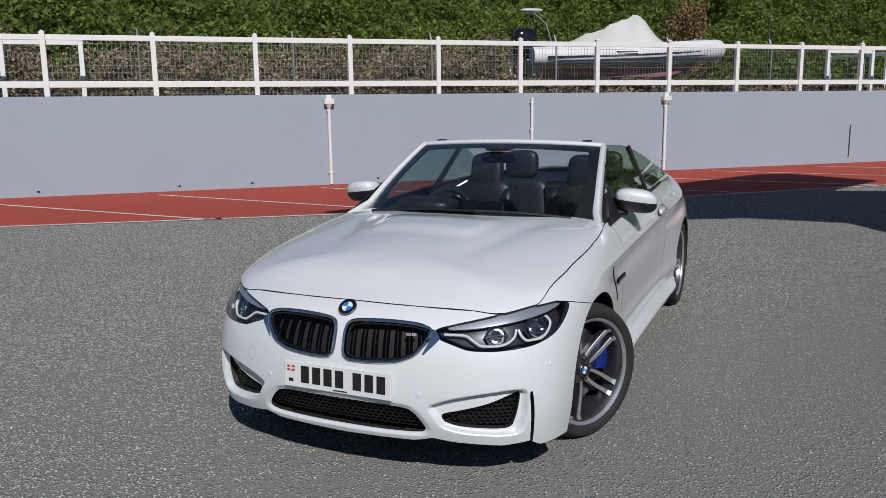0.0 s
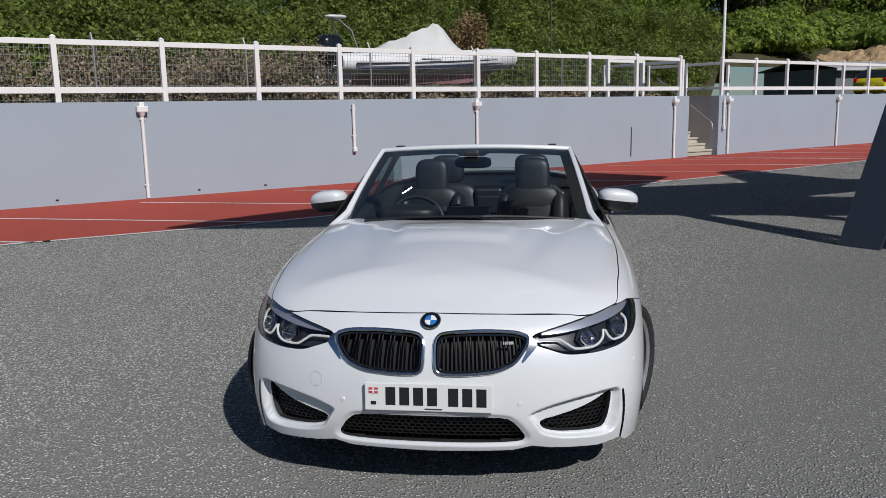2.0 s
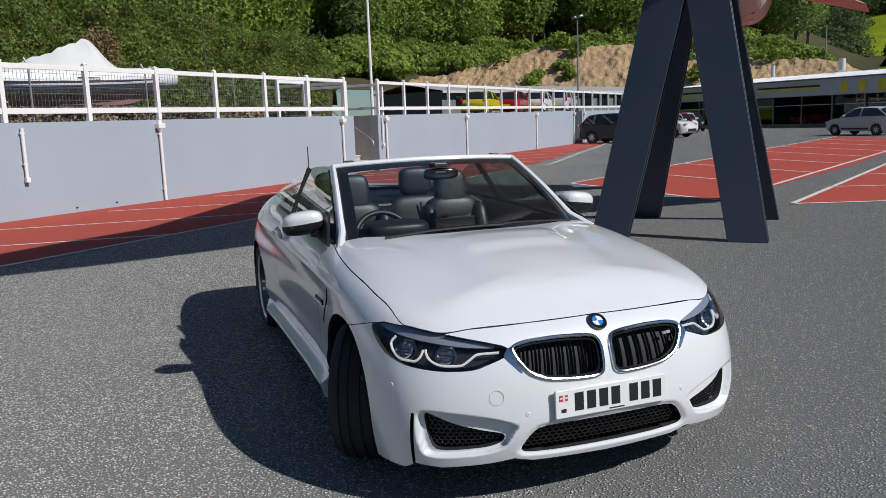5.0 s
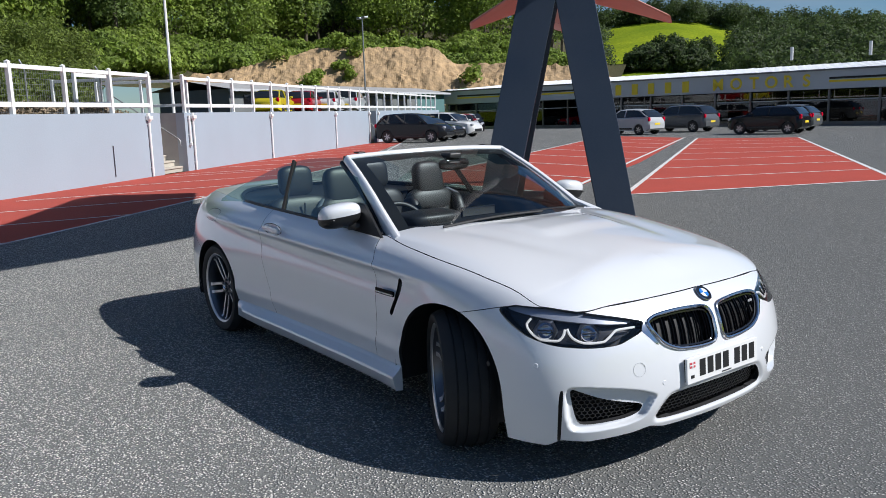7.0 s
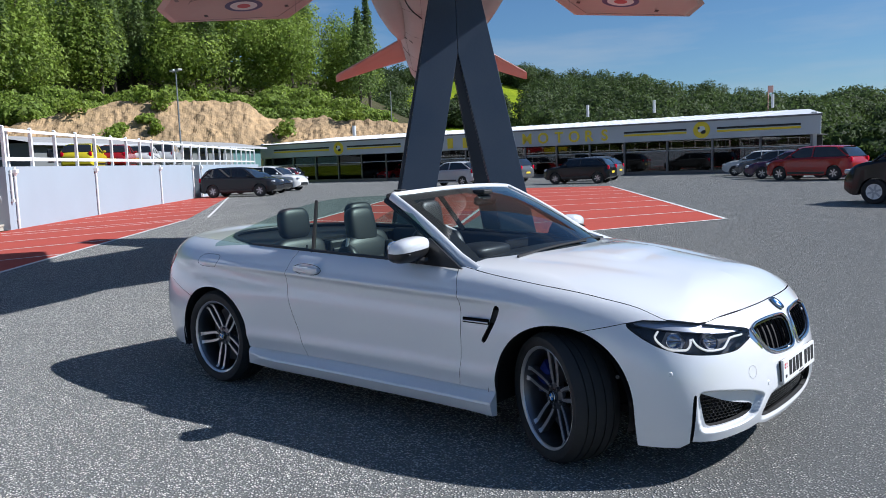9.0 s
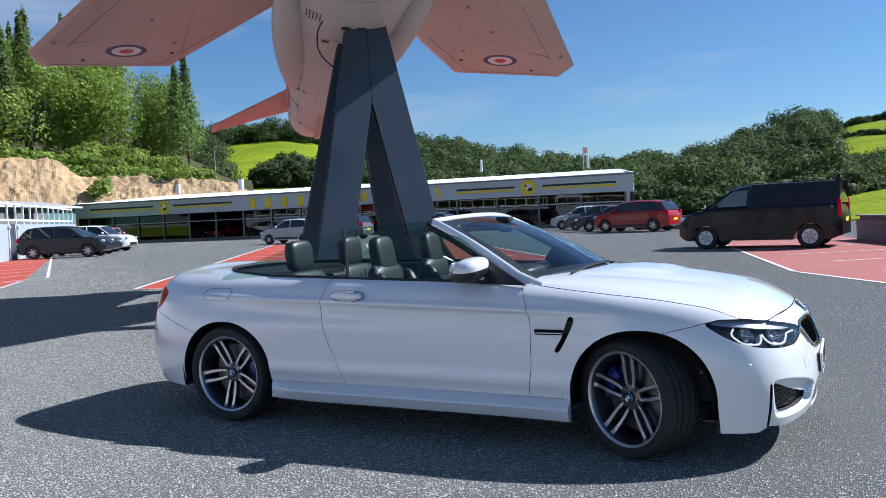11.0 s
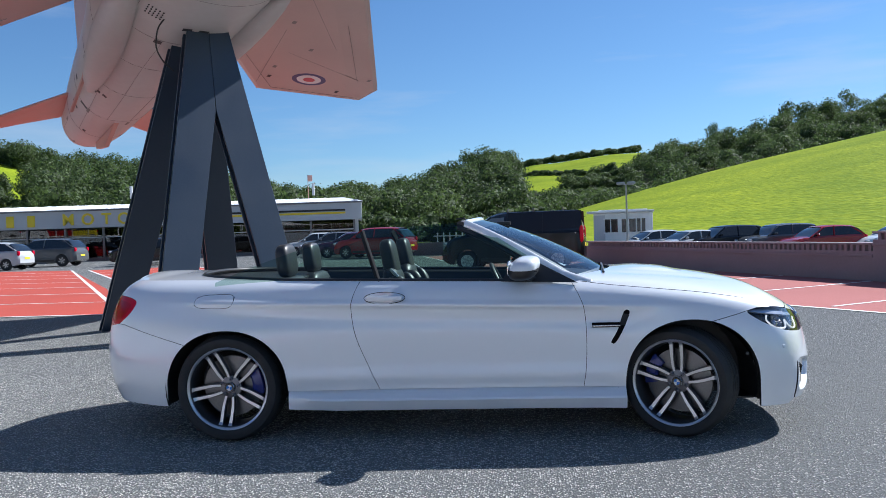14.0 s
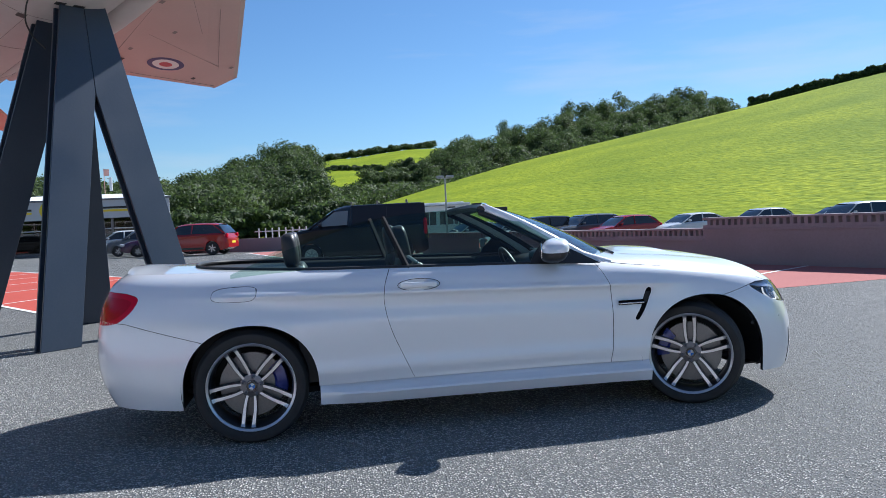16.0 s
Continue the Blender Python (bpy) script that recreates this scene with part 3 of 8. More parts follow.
def far_field_z(az, r):
    return 8 + (HUB.z + 640 * math.tan(radians(float(curve_at(EL_FIELD2, az)))) - 8) * (r - 330) / 310


for az in np.linspace(-1.0, 8.4, 46):
    rows_ = [(645, 5.5, 9), (float(np.interp(az, [.5, 6.5], [540, 470])), 3.6, 6)]
    if az > 3.2:
        rows_ += [(425, 7, 10), (395, 7, 10)]
    if az > 5.6:
        rows_ += [(450, 8, 10)]
    rows_ += [(352, 6, 9), (340, 7, 10)]
    for r, h_, w_ in rows_:
        r += 8 * RNG.random()
        x, y, _ = polar(az + .2 * RNG.random(), r, 0)
        spots.append((x, y, far_field_z(az, r) - 1.0, h_ * (.8 + .4 * RNG.random()), w_ * (.8 + .4 * RNG.random())))
for az in np.linspace(-15, 3.5, 60):
    x, y, _ = polar(az + .3 * RNG.random(), 120 + 22 * RNG.random(), 0)
    spots.append((x, y, -.6, 3.2 + 2.2 * RNG.random(), 5 + 3 * RNG.random()))
for az in np.linspace(30.5, 40, 60):
    x, y, _ = polar(az, 258, 0)
    spots.append((x, y, HUB.z + 259 * math.tan(radians(float(curve_at(EL_FIELD, az)))) - .8, 2.2 + RNG.random(), 2.6 + RNG.random()))
wood("wood_right", "dense dark green broadleaf wood on the valley side", spots, M_LEAFD, 290, 0.66)
# trees on the middle hill and ridge
spots = []
for az, r in scatter(260, -46, -11, 150, 345):
    f = (r - 150) / 195
    if -42.5 < az < -33 and f < 0.93:
        continue
    z = surface_z(EL_MID, az, 140, 330, -0.5, 140 + 190 * f)
    x, y, _ = polar(az, 140 + 190 * f, 0)
    spots.append((x, y, z - 1, 8 + 3 * RNG.random(), 10 + 4 * RNG.random()))
for az in np.linspace(-46, -32, 44):
    x, y, _ = polar(az + .15 * RNG.random(), 326 + 12 * RNG.random(), 0)
    spots.append((x, y, surface_z(EL_MID, az, 140, 330, -0.5, 330) - 2, 8 + 4 * RNG.random(), 9 + 5 * RNG.random()))
for k in range(26):
    az, r = -39.5 + 4.5 * RNG.random(), 195 + 18 * RNG.random()
    x, y, _ = polar(az, r, 0)
    spots.append((x, y, surface_z(EL_MID, az, 140, 330, -0.5, r) - 1, 5 + 3 * RNG.random(), 6 + 3 * RNG.random()))
wood("wood_middle", "green hedgerow trees and woodland round the far field", spots, M_LEAFD, 260, 0.62)
# left wood: trunks and tall crowns
spots, tall = [], []
for az, r in scatter(330, -99, -44.2, 0, 1):
    ra = float(np.interp(az, [-100, -84, -68, -40], [45, 60, 96, 108]))
    rb = float(np.interp(az, [-100, -60, -40], [120, 190, 200]))
    rr = ra + (rb - ra) * (0.08 + 0.92 * r)
    z = surface_z(EL_LEFT, az, [(-100, 45), (-84, 60), (-68, 96), (-40, 108)], [(-100, 120), (-60, 190), (-40, 200)], 5, rr)
    x, y, _ = polar(az, rr, 0)
    if r < 0.25:
        spots.append((x, y, z - 0.5, 2.5 + 2 * RNG.random(), 5 + 3 * RNG.random()))
    elif RNG.random() < 0.45:
        tall.append((x, y, z, 15 + 7 * RNG.random(), 6 + 2 * RNG.random()))
    else:
        spots.append((x, y, z - 0.5, 12 + 6 * RNG.random(), 8 + 4 * RNG.random()))
wood("wood_left", "mixed broadleaf trees on the hillside above the quarry", spots, M_LEAF, 560, 0.44, lobes=7)
conifers("conifers_left", "tall dark conifers on the hillside", tall, M_CONIFER, 520, 0.42)
bm = bmesh.new()
for x, y, z, h, w in tall + [s for s in spots if s[3] > 8][::2]:
    add_tube(bm, [(x, y, z - 1), (x + 0.2, y, z + h * 0.5), (x, y, z + h * 0.9)], [0.3, 0.22, 0.08], 6, False)
tagged(part("wood_trunks", bm, M_BARK), "bare pale tree trunks showing between the crowns", "tree trunks", kind="stuff")
# shrubs on the quarry face
spots = []
for az, f in scatter(60, -72, -41, 0, 1):
    r = 87.5 + 10 * f
    z = surface_z(EL_ROCK, az, 88, 97, -0.5, r, 0.8)
    x, y, _ = polar(az, r, 0)
    if f < .08 or f > .94 or noise.noise(Vector((x, y, 0)) * .12) > .28:
        spots.append((x, y, z - .3, 1.2 + 1.6 * RNG.random(), 1.8 + 2.2 * RNG.random()))
wood("quarry_shrubs", "green shrubs and bramble growing over the quarry face", spots, M_LEAF, 90, 0.42, lobes=4)
# hedge and bank behind the boat
spots = []
for az, r in scatter(620, -163, -77, 0, 1):
    ra = float(np.interp(az, [-165, -115, -90, -76], [20, 29, 38, 55]))
    rb = float(np.interp(az, [-165, -115, -90, -76], [40, 50, 60, 80]))
    rr = ra + (rb - ra) * r
    z = surface_z(EL_HEDGE, az, [(-165, 20), (-115, 29), (-90, 38), (-76, 55)], [(-165, 40), (-115, 50), (-90, 60), (-76, 80)], 1.6, rr)
    x, y, _ = polar(az, rr, 0)
    spots.append((x, y, z - 0.6, 1.8 + 1.6 * RNG.random() + (1.5 if r > 0.6 else 0), 2.6 + 1.4 * RNG.random()))
wood("hedge_behind_boat", "thick green hedge and bramble on the bank", spots, M_HEDGE, 225, 0.2, lobes=4)

# dry brush on the ground behind the mesh fence
spots = []
for k in range(260):
    s_ = -20 + 36 * RNG.random()
    p = wall_frame(s_, -1.4 - (0.9 if s_ > 4.5 else 3.2) * RNG.random(), WALL_H - 0.1).translation
    low = 0.35 if s_ > 4.5 else 1.0
    spots.append((p.x, p.y, p.z - 0.1, (0.8 + 0.8 * RNG.random()) * low, 0.9 + 0.8 * RNG.random()))
wood("dry_brush", "brown dry brush and dead bramble behind the mesh fence", spots, M_DRY, 230, 0.065, lobes=3)
spots = []
for k in range(5):
    p = wall_frame(17.0 + 1.1 * RNG.random(), -11.5 - 2 * RNG.random(), WALL_H + 0.6).translation
    spots.append((p.x, p.y, p.z, 2.8 + 1.6 * RNG.random(), 1.0 + 0.5 * RNG.random()))
wood("rusty_shrub", "rusty brown shrub standing in the green bank", spots, M_RUST, 420, 0.085, lobes=5)

# ---- aircraft stand ----
stand = thing("aircraft_stand", "tall dark navy steel stand of two leaning A-frames", "stand")
ACROSS, AHEAD = Vector((0.725, 0.689, 0)), Vector((0.689, -0.725, 0))
STAND_H, JOINT_H = 4.16, 3.03


def a_frame(base, top, back):
    """Two steel beams of H section that meet in an A; base and top are the middles of its front face, back is the way its depth runs."""
    rise = (top - base) / 4.0
    for sg in (-1, 1):
        def plate(profile, depth, thick):
            bm = bmesh.new()
            rings = [[bm.verts.new(base + rise * z + ACROSS * sg * x + back * d) for x, z in profile] for d in (depth, depth + thick)]
            n = len(profile)
            bm.faces.new(rings[0])
            bm.faces.new(rings[1][::-1])
            for k in range(n):
                bm.faces.new((rings[0][k], rings[0][(k + 1) % n], rings[1][(k + 1) % n], rings[1][k]))
            bmesh.ops.bevel(bm, geom=bm.edges[:], offset=0.004, segments=1, affect="EDGES")
            return bm
        face = [(1.085, 0.002), (0.613, 0.002), (0.003, JOINT_H), (0.003, STAND_H), (1.085 - 0.191 * STAND_H, STAND_H)]
        web = [(0.865, 0.002), (0.835, 0.002), (0.235, JOINT_H), (0.10, STAND_H), (0.14, STAND_H)]
        leg = part("leg", plate(web, 0.03, 0.10), M_STEEL, stand, "raking H-section steel leg")
        part("flange", plate(face, 0.0, 0.03), M_STEEL, leg, "broad flat steel flange")
        part("flange", plate(face, 0.13, 0.03), M_STEEL, leg, "broad flat steel flange")


a_frame(Vector((-3.27, 4.475, 0)), Vector((-3.665, 4.915, 4.0)), -AHEAD)
a_frame(Vector((-4.81, 6.06, 0)), Vector((-4.045, 5.315, 4.0)), -AHEAD)

# ---- the car's body surface: a smooth spline net ----
# seven levels from the lower edge to the shut line of bonnet, waist and boot; on each, stations from the nose round the side to the tail (x, y, z)
NET = [
    [(2.275, 0, 0.2), (2.262, 0.34, 0.205), (2.2, 0.6, 0.2), (2.075, 0.805, 0.185), (1.86, 0.895, 0.18), (1.4, 0.912, 0.19), (1.05, 0.9, 0.195), (0.62, 0.885, 0.195), (0.1, 0.882, 0.195), (-0.5, 0.885, 0.195), (-1, 0.9, 0.2), (-1.41, 0.91, 0.21), (-1.84, 0.895, 0.23), (-2.21, 0.77, 0.25), (-2.29, 0.46, 0.26), (-2.29, 0, 0.26)],
    [(2.325, 0, 0.31), (2.305, 0.34, 0.31), (2.235, 0.62, 0.31), (2.1, 0.83, 0.31), (1.86, 0.915, 0.31), (1.4, 0.93, 0.32), (1.02, 0.897, 0.32), (0.62, 0.88, 0.32), (0.1, 0.877, 0.32), (-0.5, 0.88, 0.32), (-1, 0.908, 0.33), (-1.41, 0.932, 0.33), (-1.86, 0.91, 0.36), (-2.26, 0.785, 0.36), (-2.35, 0.47, 0.36), (-2.355, 0, 0.36)],
    [(2.32, 0, 0.46), (2.302, 0.34, 0.46), (2.225, 0.62, 0.46), (2.09, 0.835, 0.46), (1.85, 0.92, 0.48), (1.4, 0.94, 0.48), (1.02, 0.903, 0.48), (0.62, 0.886, 0.48), (0.1, 0.882, 0.48), (-0.5, 0.886, 0.48), (-1, 0.922, 0.48), (-1.41, 0.944, 0.48), (-1.88, 0.91, 0.48), (-2.28, 0.79, 0.5), (-2.38, 0.47, 0.5), (-2.38, 0, 0.5)],
    [(2.3, 0, 0.59), (2.28, 0.33, 0.59), (2.2, 0.61, 0.59), (2.065, 0.82, 0.6), (1.83, 0.91, 0.64), (1.4, 0.938, 0.665), (1.02, 0.907, 0.655), (0.62, 0.893, 0.655), (0.1, 0.892, 0.655), (-0.5, 0.898, 0.655), (-1, 0.926, 0.66), (-1.41, 0.942, 0.68), (-1.88, 0.895, 0.68), (-2.27, 0.77, 0.7), (-2.37, 0.47, 0.7), (-2.375, 0, 0.7)],
    [(2.268, 0, 0.685), (2.245, 0.32, 0.685), (2.16, 0.595, 0.685), (2.03, 0.79, 0.7), (1.8, 0.88, 0.745), (1.4, 0.918, 0.78), (1.02, 0.905, 0.8), (0.62, 0.902, 0.815), (0.1, 0.902, 0.83), (-0.5, 0.902, 0.84), (-1, 0.915, 0.845), (-1.43, 0.915, 0.845), (-1.88, 0.86, 0.855), (-2.23, 0.74, 0.87), (-2.32, 0.45, 0.88), (-2.33, 0, 0.885)],
    [(2.205, 0, 0.755), (2.185, 0.3, 0.752), (2.11, 0.57, 0.752), (1.995, 0.745, 0.775), (1.78, 0.82, 0.83), (1.4, 0.865, 0.87), (1.02, 0.862, 0.895), (0.62, 0.858, 0.91), (0.1, 0.858, 0.925), (-0.5, 0.858, 0.942), (-1, 0.858, 0.955), (-1.45, 0.835, 0.965), (-1.88, 0.77, 0.972), (-2.2, 0.67, 0.975), (-2.26, 0.42, 0.978), (-2.265, 0, 0.98)],
    [(2.115, 0, 0.8), (2.1, 0.29, 0.8), (2.045, 0.54, 0.8), (1.965, 0.685, 0.805), (1.75, 0.735, 0.855), (1.4, 0.76, 0.91), (1.04, 0.775, 0.945), (0.64, 0.8, 0.955), (0.1, 0.81, 0.97), (-0.5, 0.81, 0.988), (-1, 0.795, 1), (-1.45, 0.745, 1.015), (-1.86, 0.68, 1.02), (-2.13, 0.6, 1.022), (-2.18, 0.38, 1.025), (-2.18, 0, 1.028)],
]


def net_array():
    p = np.array(NET, float)                         # level, station, xyz
    low, high = 2 * p[0] - p[1], 2 * p[-1] - p[-2]
    p = np.concatenate([low[None], p, high[None]])
    mirror = np.array([1, -1, 1])
    return np.concatenate([p[:, 1:2] * mirror, p, p[:, -2:-1] * mirror], axis=1)


CNET = net_array()


def b_weights(t):
    return np.stack([(1 - t) ** 3, 3 * t**3 - 6 * t**2 + 4, -3 * t**3 + 3 * t**2 + 3 * t + 1, t**3], axis=-1) / 6


def skin(u, v):
    """The body surface, u from 0 (nose) to 15 (tail), negative on the car's right side; v from 0 (lower edge) to 6."""
    u, v = np.asarray(u, float), np.asarray(v, float)
    au = np.clip(np.abs(u), 0, 14.9999)
    vv = np.clip(v, 0, 5.9999)
    i, j = au.astype(int), vv.astype(int)
    wu, wv = b_weights(au - i), b_weights(vv - j)
    p = np.zeros(u.shape + (3,))
    for a in range(4):
        for b in range(4):
            p += (wu[..., a] * wv[..., b])[..., None] * CNET[j + b, i + a]
    p[..., 1] *= np.where(u < 0, -1, 1)
    return p


def arc_table():
    us = np.linspace(0, 15, 601)
    p = skin(us, np.full_like(us, 3.0))
    return us, np.concatenate([[0], np.cumsum(np.linalg.norm(np.diff(p[:, :2], axis=0), axis=1))])


ARC_U, ARC_Q = arc_table()


def q_of(u):
    """Distance round the body from the nose, signed by side."""
    return np.sign(u) * np.interp(np.abs(u), ARC_U, ARC_Q)


EDGE = skin(np.linspace(0, 15, 601), np.full(601, 5.9999))     # the top edge, in order from nose to tail

# ---- the car ----
M_PAINT = mat("pearl_white_car_paint", (0.745, 0.76, 0.785), 0.28, 0.10, spots=0.05, scale=3, coat=1.0, tint=(0.70, 0.71, 0.72))
M_CHROME = mat("chrome", (0.62, 0.62, 0.64), 0.12, 1.0)
M_ALLOY = mat("machined_alloy", (0.46, 0.46, 0.48), 0.28, 1.0, spots=0.2, scale=20, tint=(0.3, 0.3, 0.32))
M_ALLOYD = mat("dark_ferric_alloy", (0.17, 0.17, 0.185), 0.35, 0.9, spots=0.2, scale=20)
M_TYRE = mat("tyre_rubber", (0.018, 0.018, 0.019), 0.78, spots=0.4, scale=14, tint=(0.035, 0.033, 0.031), bump=0.15, bump_scale=60)
M_GLOSSBLK = mat("gloss_black", (0.008, 0.008, 0.009), 0.12, coat=0.6)
M_LEATHER = mat("black_leather", (0.019, 0.019, 0.021), 0.44, spots=0.3, scale=9, tint=(0.026, 0.025, 0.025), bump=0.05, bump_scale=300)
M_CARPET = mat("black_carpet", (0.012, 0.012, 0.013), 0.95)
M_SILVER = mat("satin_silver_trim", (0.5, 0.5, 0.51), 0.3, 0.9)
M_BRAKE = mat("brake_disc_iron", (0.17, 0.17, 0.175), 0.35, 0.9, fine=0.3, fine_scale=90)
M_CALIPER = mat("blue_caliper", (0.010, 0.022, 0.18), 0.3, coat=0.5)
M_TAIL = mat("red_lamp_lens", (0.52, 0.001, 0.022), 0.15, coat=0.06)
M_TAILD = mat("dark_red_lamp", (0.36, 0.001, 0.014), 0.15, coat=0.06)
M_DRL = emit("daytime_light_guide", (1.0, 0.97, 0.88), 0.36, (0.45, 0.45, 0.45))
M_PLATE = mat("number_plate_white", (0.72, 0.72, 0.71), 0.35)
M_BLUE = mat("badge_blue", (0.02, 0.16, 0.5), 0.25)
M_FLAGRED = mat("plate_red", (0.5, 0.06, 0.08), 0.4)
M_WS = glass("windscreen_glass", (0.76, 0.88, 0.90), 0.0, 0.84, 1.40)
M_SLAT = mat("black_gloss_trim", (0.002, 0.002, 0.003), 0.3)
M_BADGE = mat("grey_badge", (0.25, 0.25, 0.26), 0.5)
for m_, sp in ((M_SLAT, 0.05), (M_TAIL, 0.2), (M_TAILD, 0.2)):
    m_.node_tree.nodes["Principled BSDF"].inputs["Specular IOR Level"].default_value = sp
M_SIDEGLASS = glass("side_glass", (0.62, 0.80, 0.72), 0.0, 0.85, 1.38)
M_LENS = glass("headlight_lens", (0.93, 0.95, 1.0), 0.0, 0.95, 1.40)
M_MIRRORG = mat("mirror_glass", (0.8, 0.8, 0.8), 0.02, 1.0)
M_ORANGE = mat("amber_reflector", (0.6, 0.2, 0.02), 0.3)


def sdf(px, pz, poly):
    """Signed distance to a polygon, positive inside."""
    pts = np.array(poly, float)
    d = np.full(px.shape, 1e9)
    inside = np.zeros(px.shape, bool)
    for a, b in zip(pts, np.roll(pts, -1, axis=0)):
        e = b - a
        wx, wz = px - a[0], pz - a[1]
        t = np.clip((wx * e[0] + wz * e[1]) / (e @ e), 0, 1)
        d = np.minimum(d, (wx - e[0] * t) ** 2 + (wz - e[1] * t) ** 2)
        c = ((a[1] > pz) != (b[1] > pz))
        with np.errstate(divide="ignore", invalid="ignore"):
            inside ^= c & (px < (b[0] - a[0]) * (pz - a[1]) / (b[1] - a[1]) + a[0])
    return np.where(inside, 1, -1) * np.sqrt(d)


def soft_poly(poly, n=2):
    """Chaikin corner cutting, so that outlines have rounded corners."""
    p = np.array(poly, float)
    for _ in range(n):
        q = np.roll(p, -1, axis=0)
        p = np.stack([0.8 * p + 0.2 * q, 0.2 * p + 0.8 * q], axis=1).reshape(-1, 2)
    return p


def sheet(fn, us, vs, clips=(), flange=0.0, flip=False, thick=None):
    """A grid on the surface fn(u, v), cut to where every clip(u, v, points) is positive, as a smooth bmesh with a return edge."""
    U, V = np.meshgrid(us, vs, indexing="ij")
    prm = list(map(tuple, np.stack([U.ravel(), V.ravel()], axis=1)))
    nv = len(vs)
    polys = [[i * nv + j, (i + 1) * nv + j, (i + 1) * nv + j + 1, i * nv + j + 1] for i in range(len(us) - 1) for j in range(nv - 1)]
    for f in clips:
        a = np.array(prm)
        pts = fn(a[:, 0], a[:, 1])
        val = list(f(a[:, 0], a[:, 1], pts))
        cuts, kept = {}, []
        for poly in polys:
            s = [val[k] >= 0 for k in poly]
            if all(s):
                kept.append(poly)
                continue
            if not any(s):
                continue
            res = []
            for k in range(len(poly)):
                i, j = poly[k], poly[(k + 1) % len(poly)]
                if val[i] >= 0:
                    res.append(i)
                if (val[i] >= 0) != (val[j] >= 0):
                    key = (min(i, j), max(i, j))
                    if key not in cuts:
                        t = val[key[0]] / (val[key[0]] - val[key[1]])
                        t = min(max(t, 0.02), 0.98)
                        p, q = prm[key[0]], prm[key[1]]
                        cuts[key] = len(prm)
                        prm.append((p[0] + (q[0] - p[0]) * t, p[1] + (q[1] - p[1]) * t))
                        val.append(0.0)
                    res.append(cuts[key])
            if len(res) > 2:
                kept.append(res)
        polys = kept
    a = np.array(prm)
    pts = fn(a[:, 0], a[:, 1])
    used = sorted({i for p in polys for i in p})
    at = {k: n for n, k in enumerate(used)}
    bm = bmesh.new()
    vs_ = [bm.verts.new(pts[k]) for k in used]
    for p in polys:
        ids = [vs_[at[k]] for k in p]
        if len(set(ids)) > 2:
            try:
                bm.faces.new(ids[::-1] if flip else ids)
            except ValueError:
                pass
    for f in bm.faces:
        f.smooth = True
    bm.normal_update()
    if flange:
        edges = [e for e in bm.edges if e.is_boundary]
        for e in edges:
            e.smooth = False
        normals = {v: v.normal.copy() for e in edges for v in e.verts}
        r = bmesh.ops.extrude_edge_only(bm, edges=edges)
        made = [g for g in r["geom"] if isinstance(g, bmesh.types.BMVert)]
        index = {tuple(round(c, 6) for c in v.co): n for v, n in normals.items()}
        for v in made:
            n = index.get(tuple(round(c, 6) for c in v.co))
            if n:
                v.co -= n * flange
        for g in r["geom"]:
            if isinstance(g, bmesh.types.BMFace):
                g.material_index = 1
    return bm


def panel(name, bm, material, parent, label="", edge=None):
    """A sheet as a part; on car paint its return edge is dark, standing in for shut-line shade, unless another material
    is given.
    """
    me = bpy.data.meshes.new(name)
    bm.to_mesh(me)
    bm.free()
    me.materials.append(material)
    me.materials.append(edge or (M_DARKGAP if material == M_PAINT else material))
    return put(name, me, material, parent, label)


CAR = thing("sports_convertible", "pearl white two-door convertible, roof down, front wheels turned", "car")
CAR.location = (0, 0.016, 0)

GAP = 0.0017
ARCH_F, ARCH_R = (1.455, 0.335, 0.392, 0.378), (-1.402, 0.335, 0.392, 0.370)


def arch(u, v, p):
    """Positive outside both wheel arches."""
    out = np.full(p.shape[:-1], 9.0)
    for cx, cz, a, b in (ARCH_F, ARCH_R):
        dx, dz = np.abs(p[..., 0] - cx), p[..., 2] - cz
        up = (np.maximum(dx / a, 1e-6) ** 2.15 + np.maximum(dz / b, 1e-6) ** 2.15) ** (1 / 2.15) - 1
        down = dx / (a + np.maximum(-dz, 0) * 0.04) - 1
        out = np.minimum(out, np.where(dz > 0, up, down) * 0.38)
    return out


HEAD = soft_poly([(.425, .688), (.54, .712), (.72, .742), (.90, .766), (1.03, .768), (1.125, .748), (1.05, .695), (.97, .652), (.86, .621), (.70, .606), (.57, .609), (.505, .632), (.44, .654)])
KIDNEY = soft_poly([(.050, .703), (.22, .710), (.36, .704), (.418, .686), (.400, .648), (.348, .587), (.27, .556), (.15, .546), (.050, .546), (.024, .566), (.022, .675)])
LOWER = soft_poly([(-.30, .370), (.30, .370), (.35, .335), (.392, .275), (.37, .255), (.20, .249), (-.20, .249), (-.37, .255), (-.392, .275), (-.35, .335)])
SIDE_IN = soft_poly([(.800, .438), (.745, .418), (.66, .386), (.55, .359), (.455, .340), (.465, .305), (.53, .284), (.70, .272), (.765, .275), (.785, .33)])
SCOOP = soft_poly([(.815, .448), (.74, .452), (.60, .436), (.49, .415), (.395, .382), (.43, .33), (.46, .285), (.55, .262), (.72, .250), (.80, .256), (.82, .34)])
SLOT = soft_poly([(.820, .440), (.836, .438), (.848, .36), (.858, .20), (.842, .20), (.834, .33)])
TAILP = soft_poly([(4.985, .893), (5.03, .815), (5.13, .745), (5.30, .732), (5.80, .755), (5.83, .905), (5.35, .93), (5.10, .922)])
GILL = soft_poly([(1.068, .785), (1.104, .770), (1.061, .668), (1.005, .572), (.975, .582), (1.022, .655), (1.036, .70)], 2)
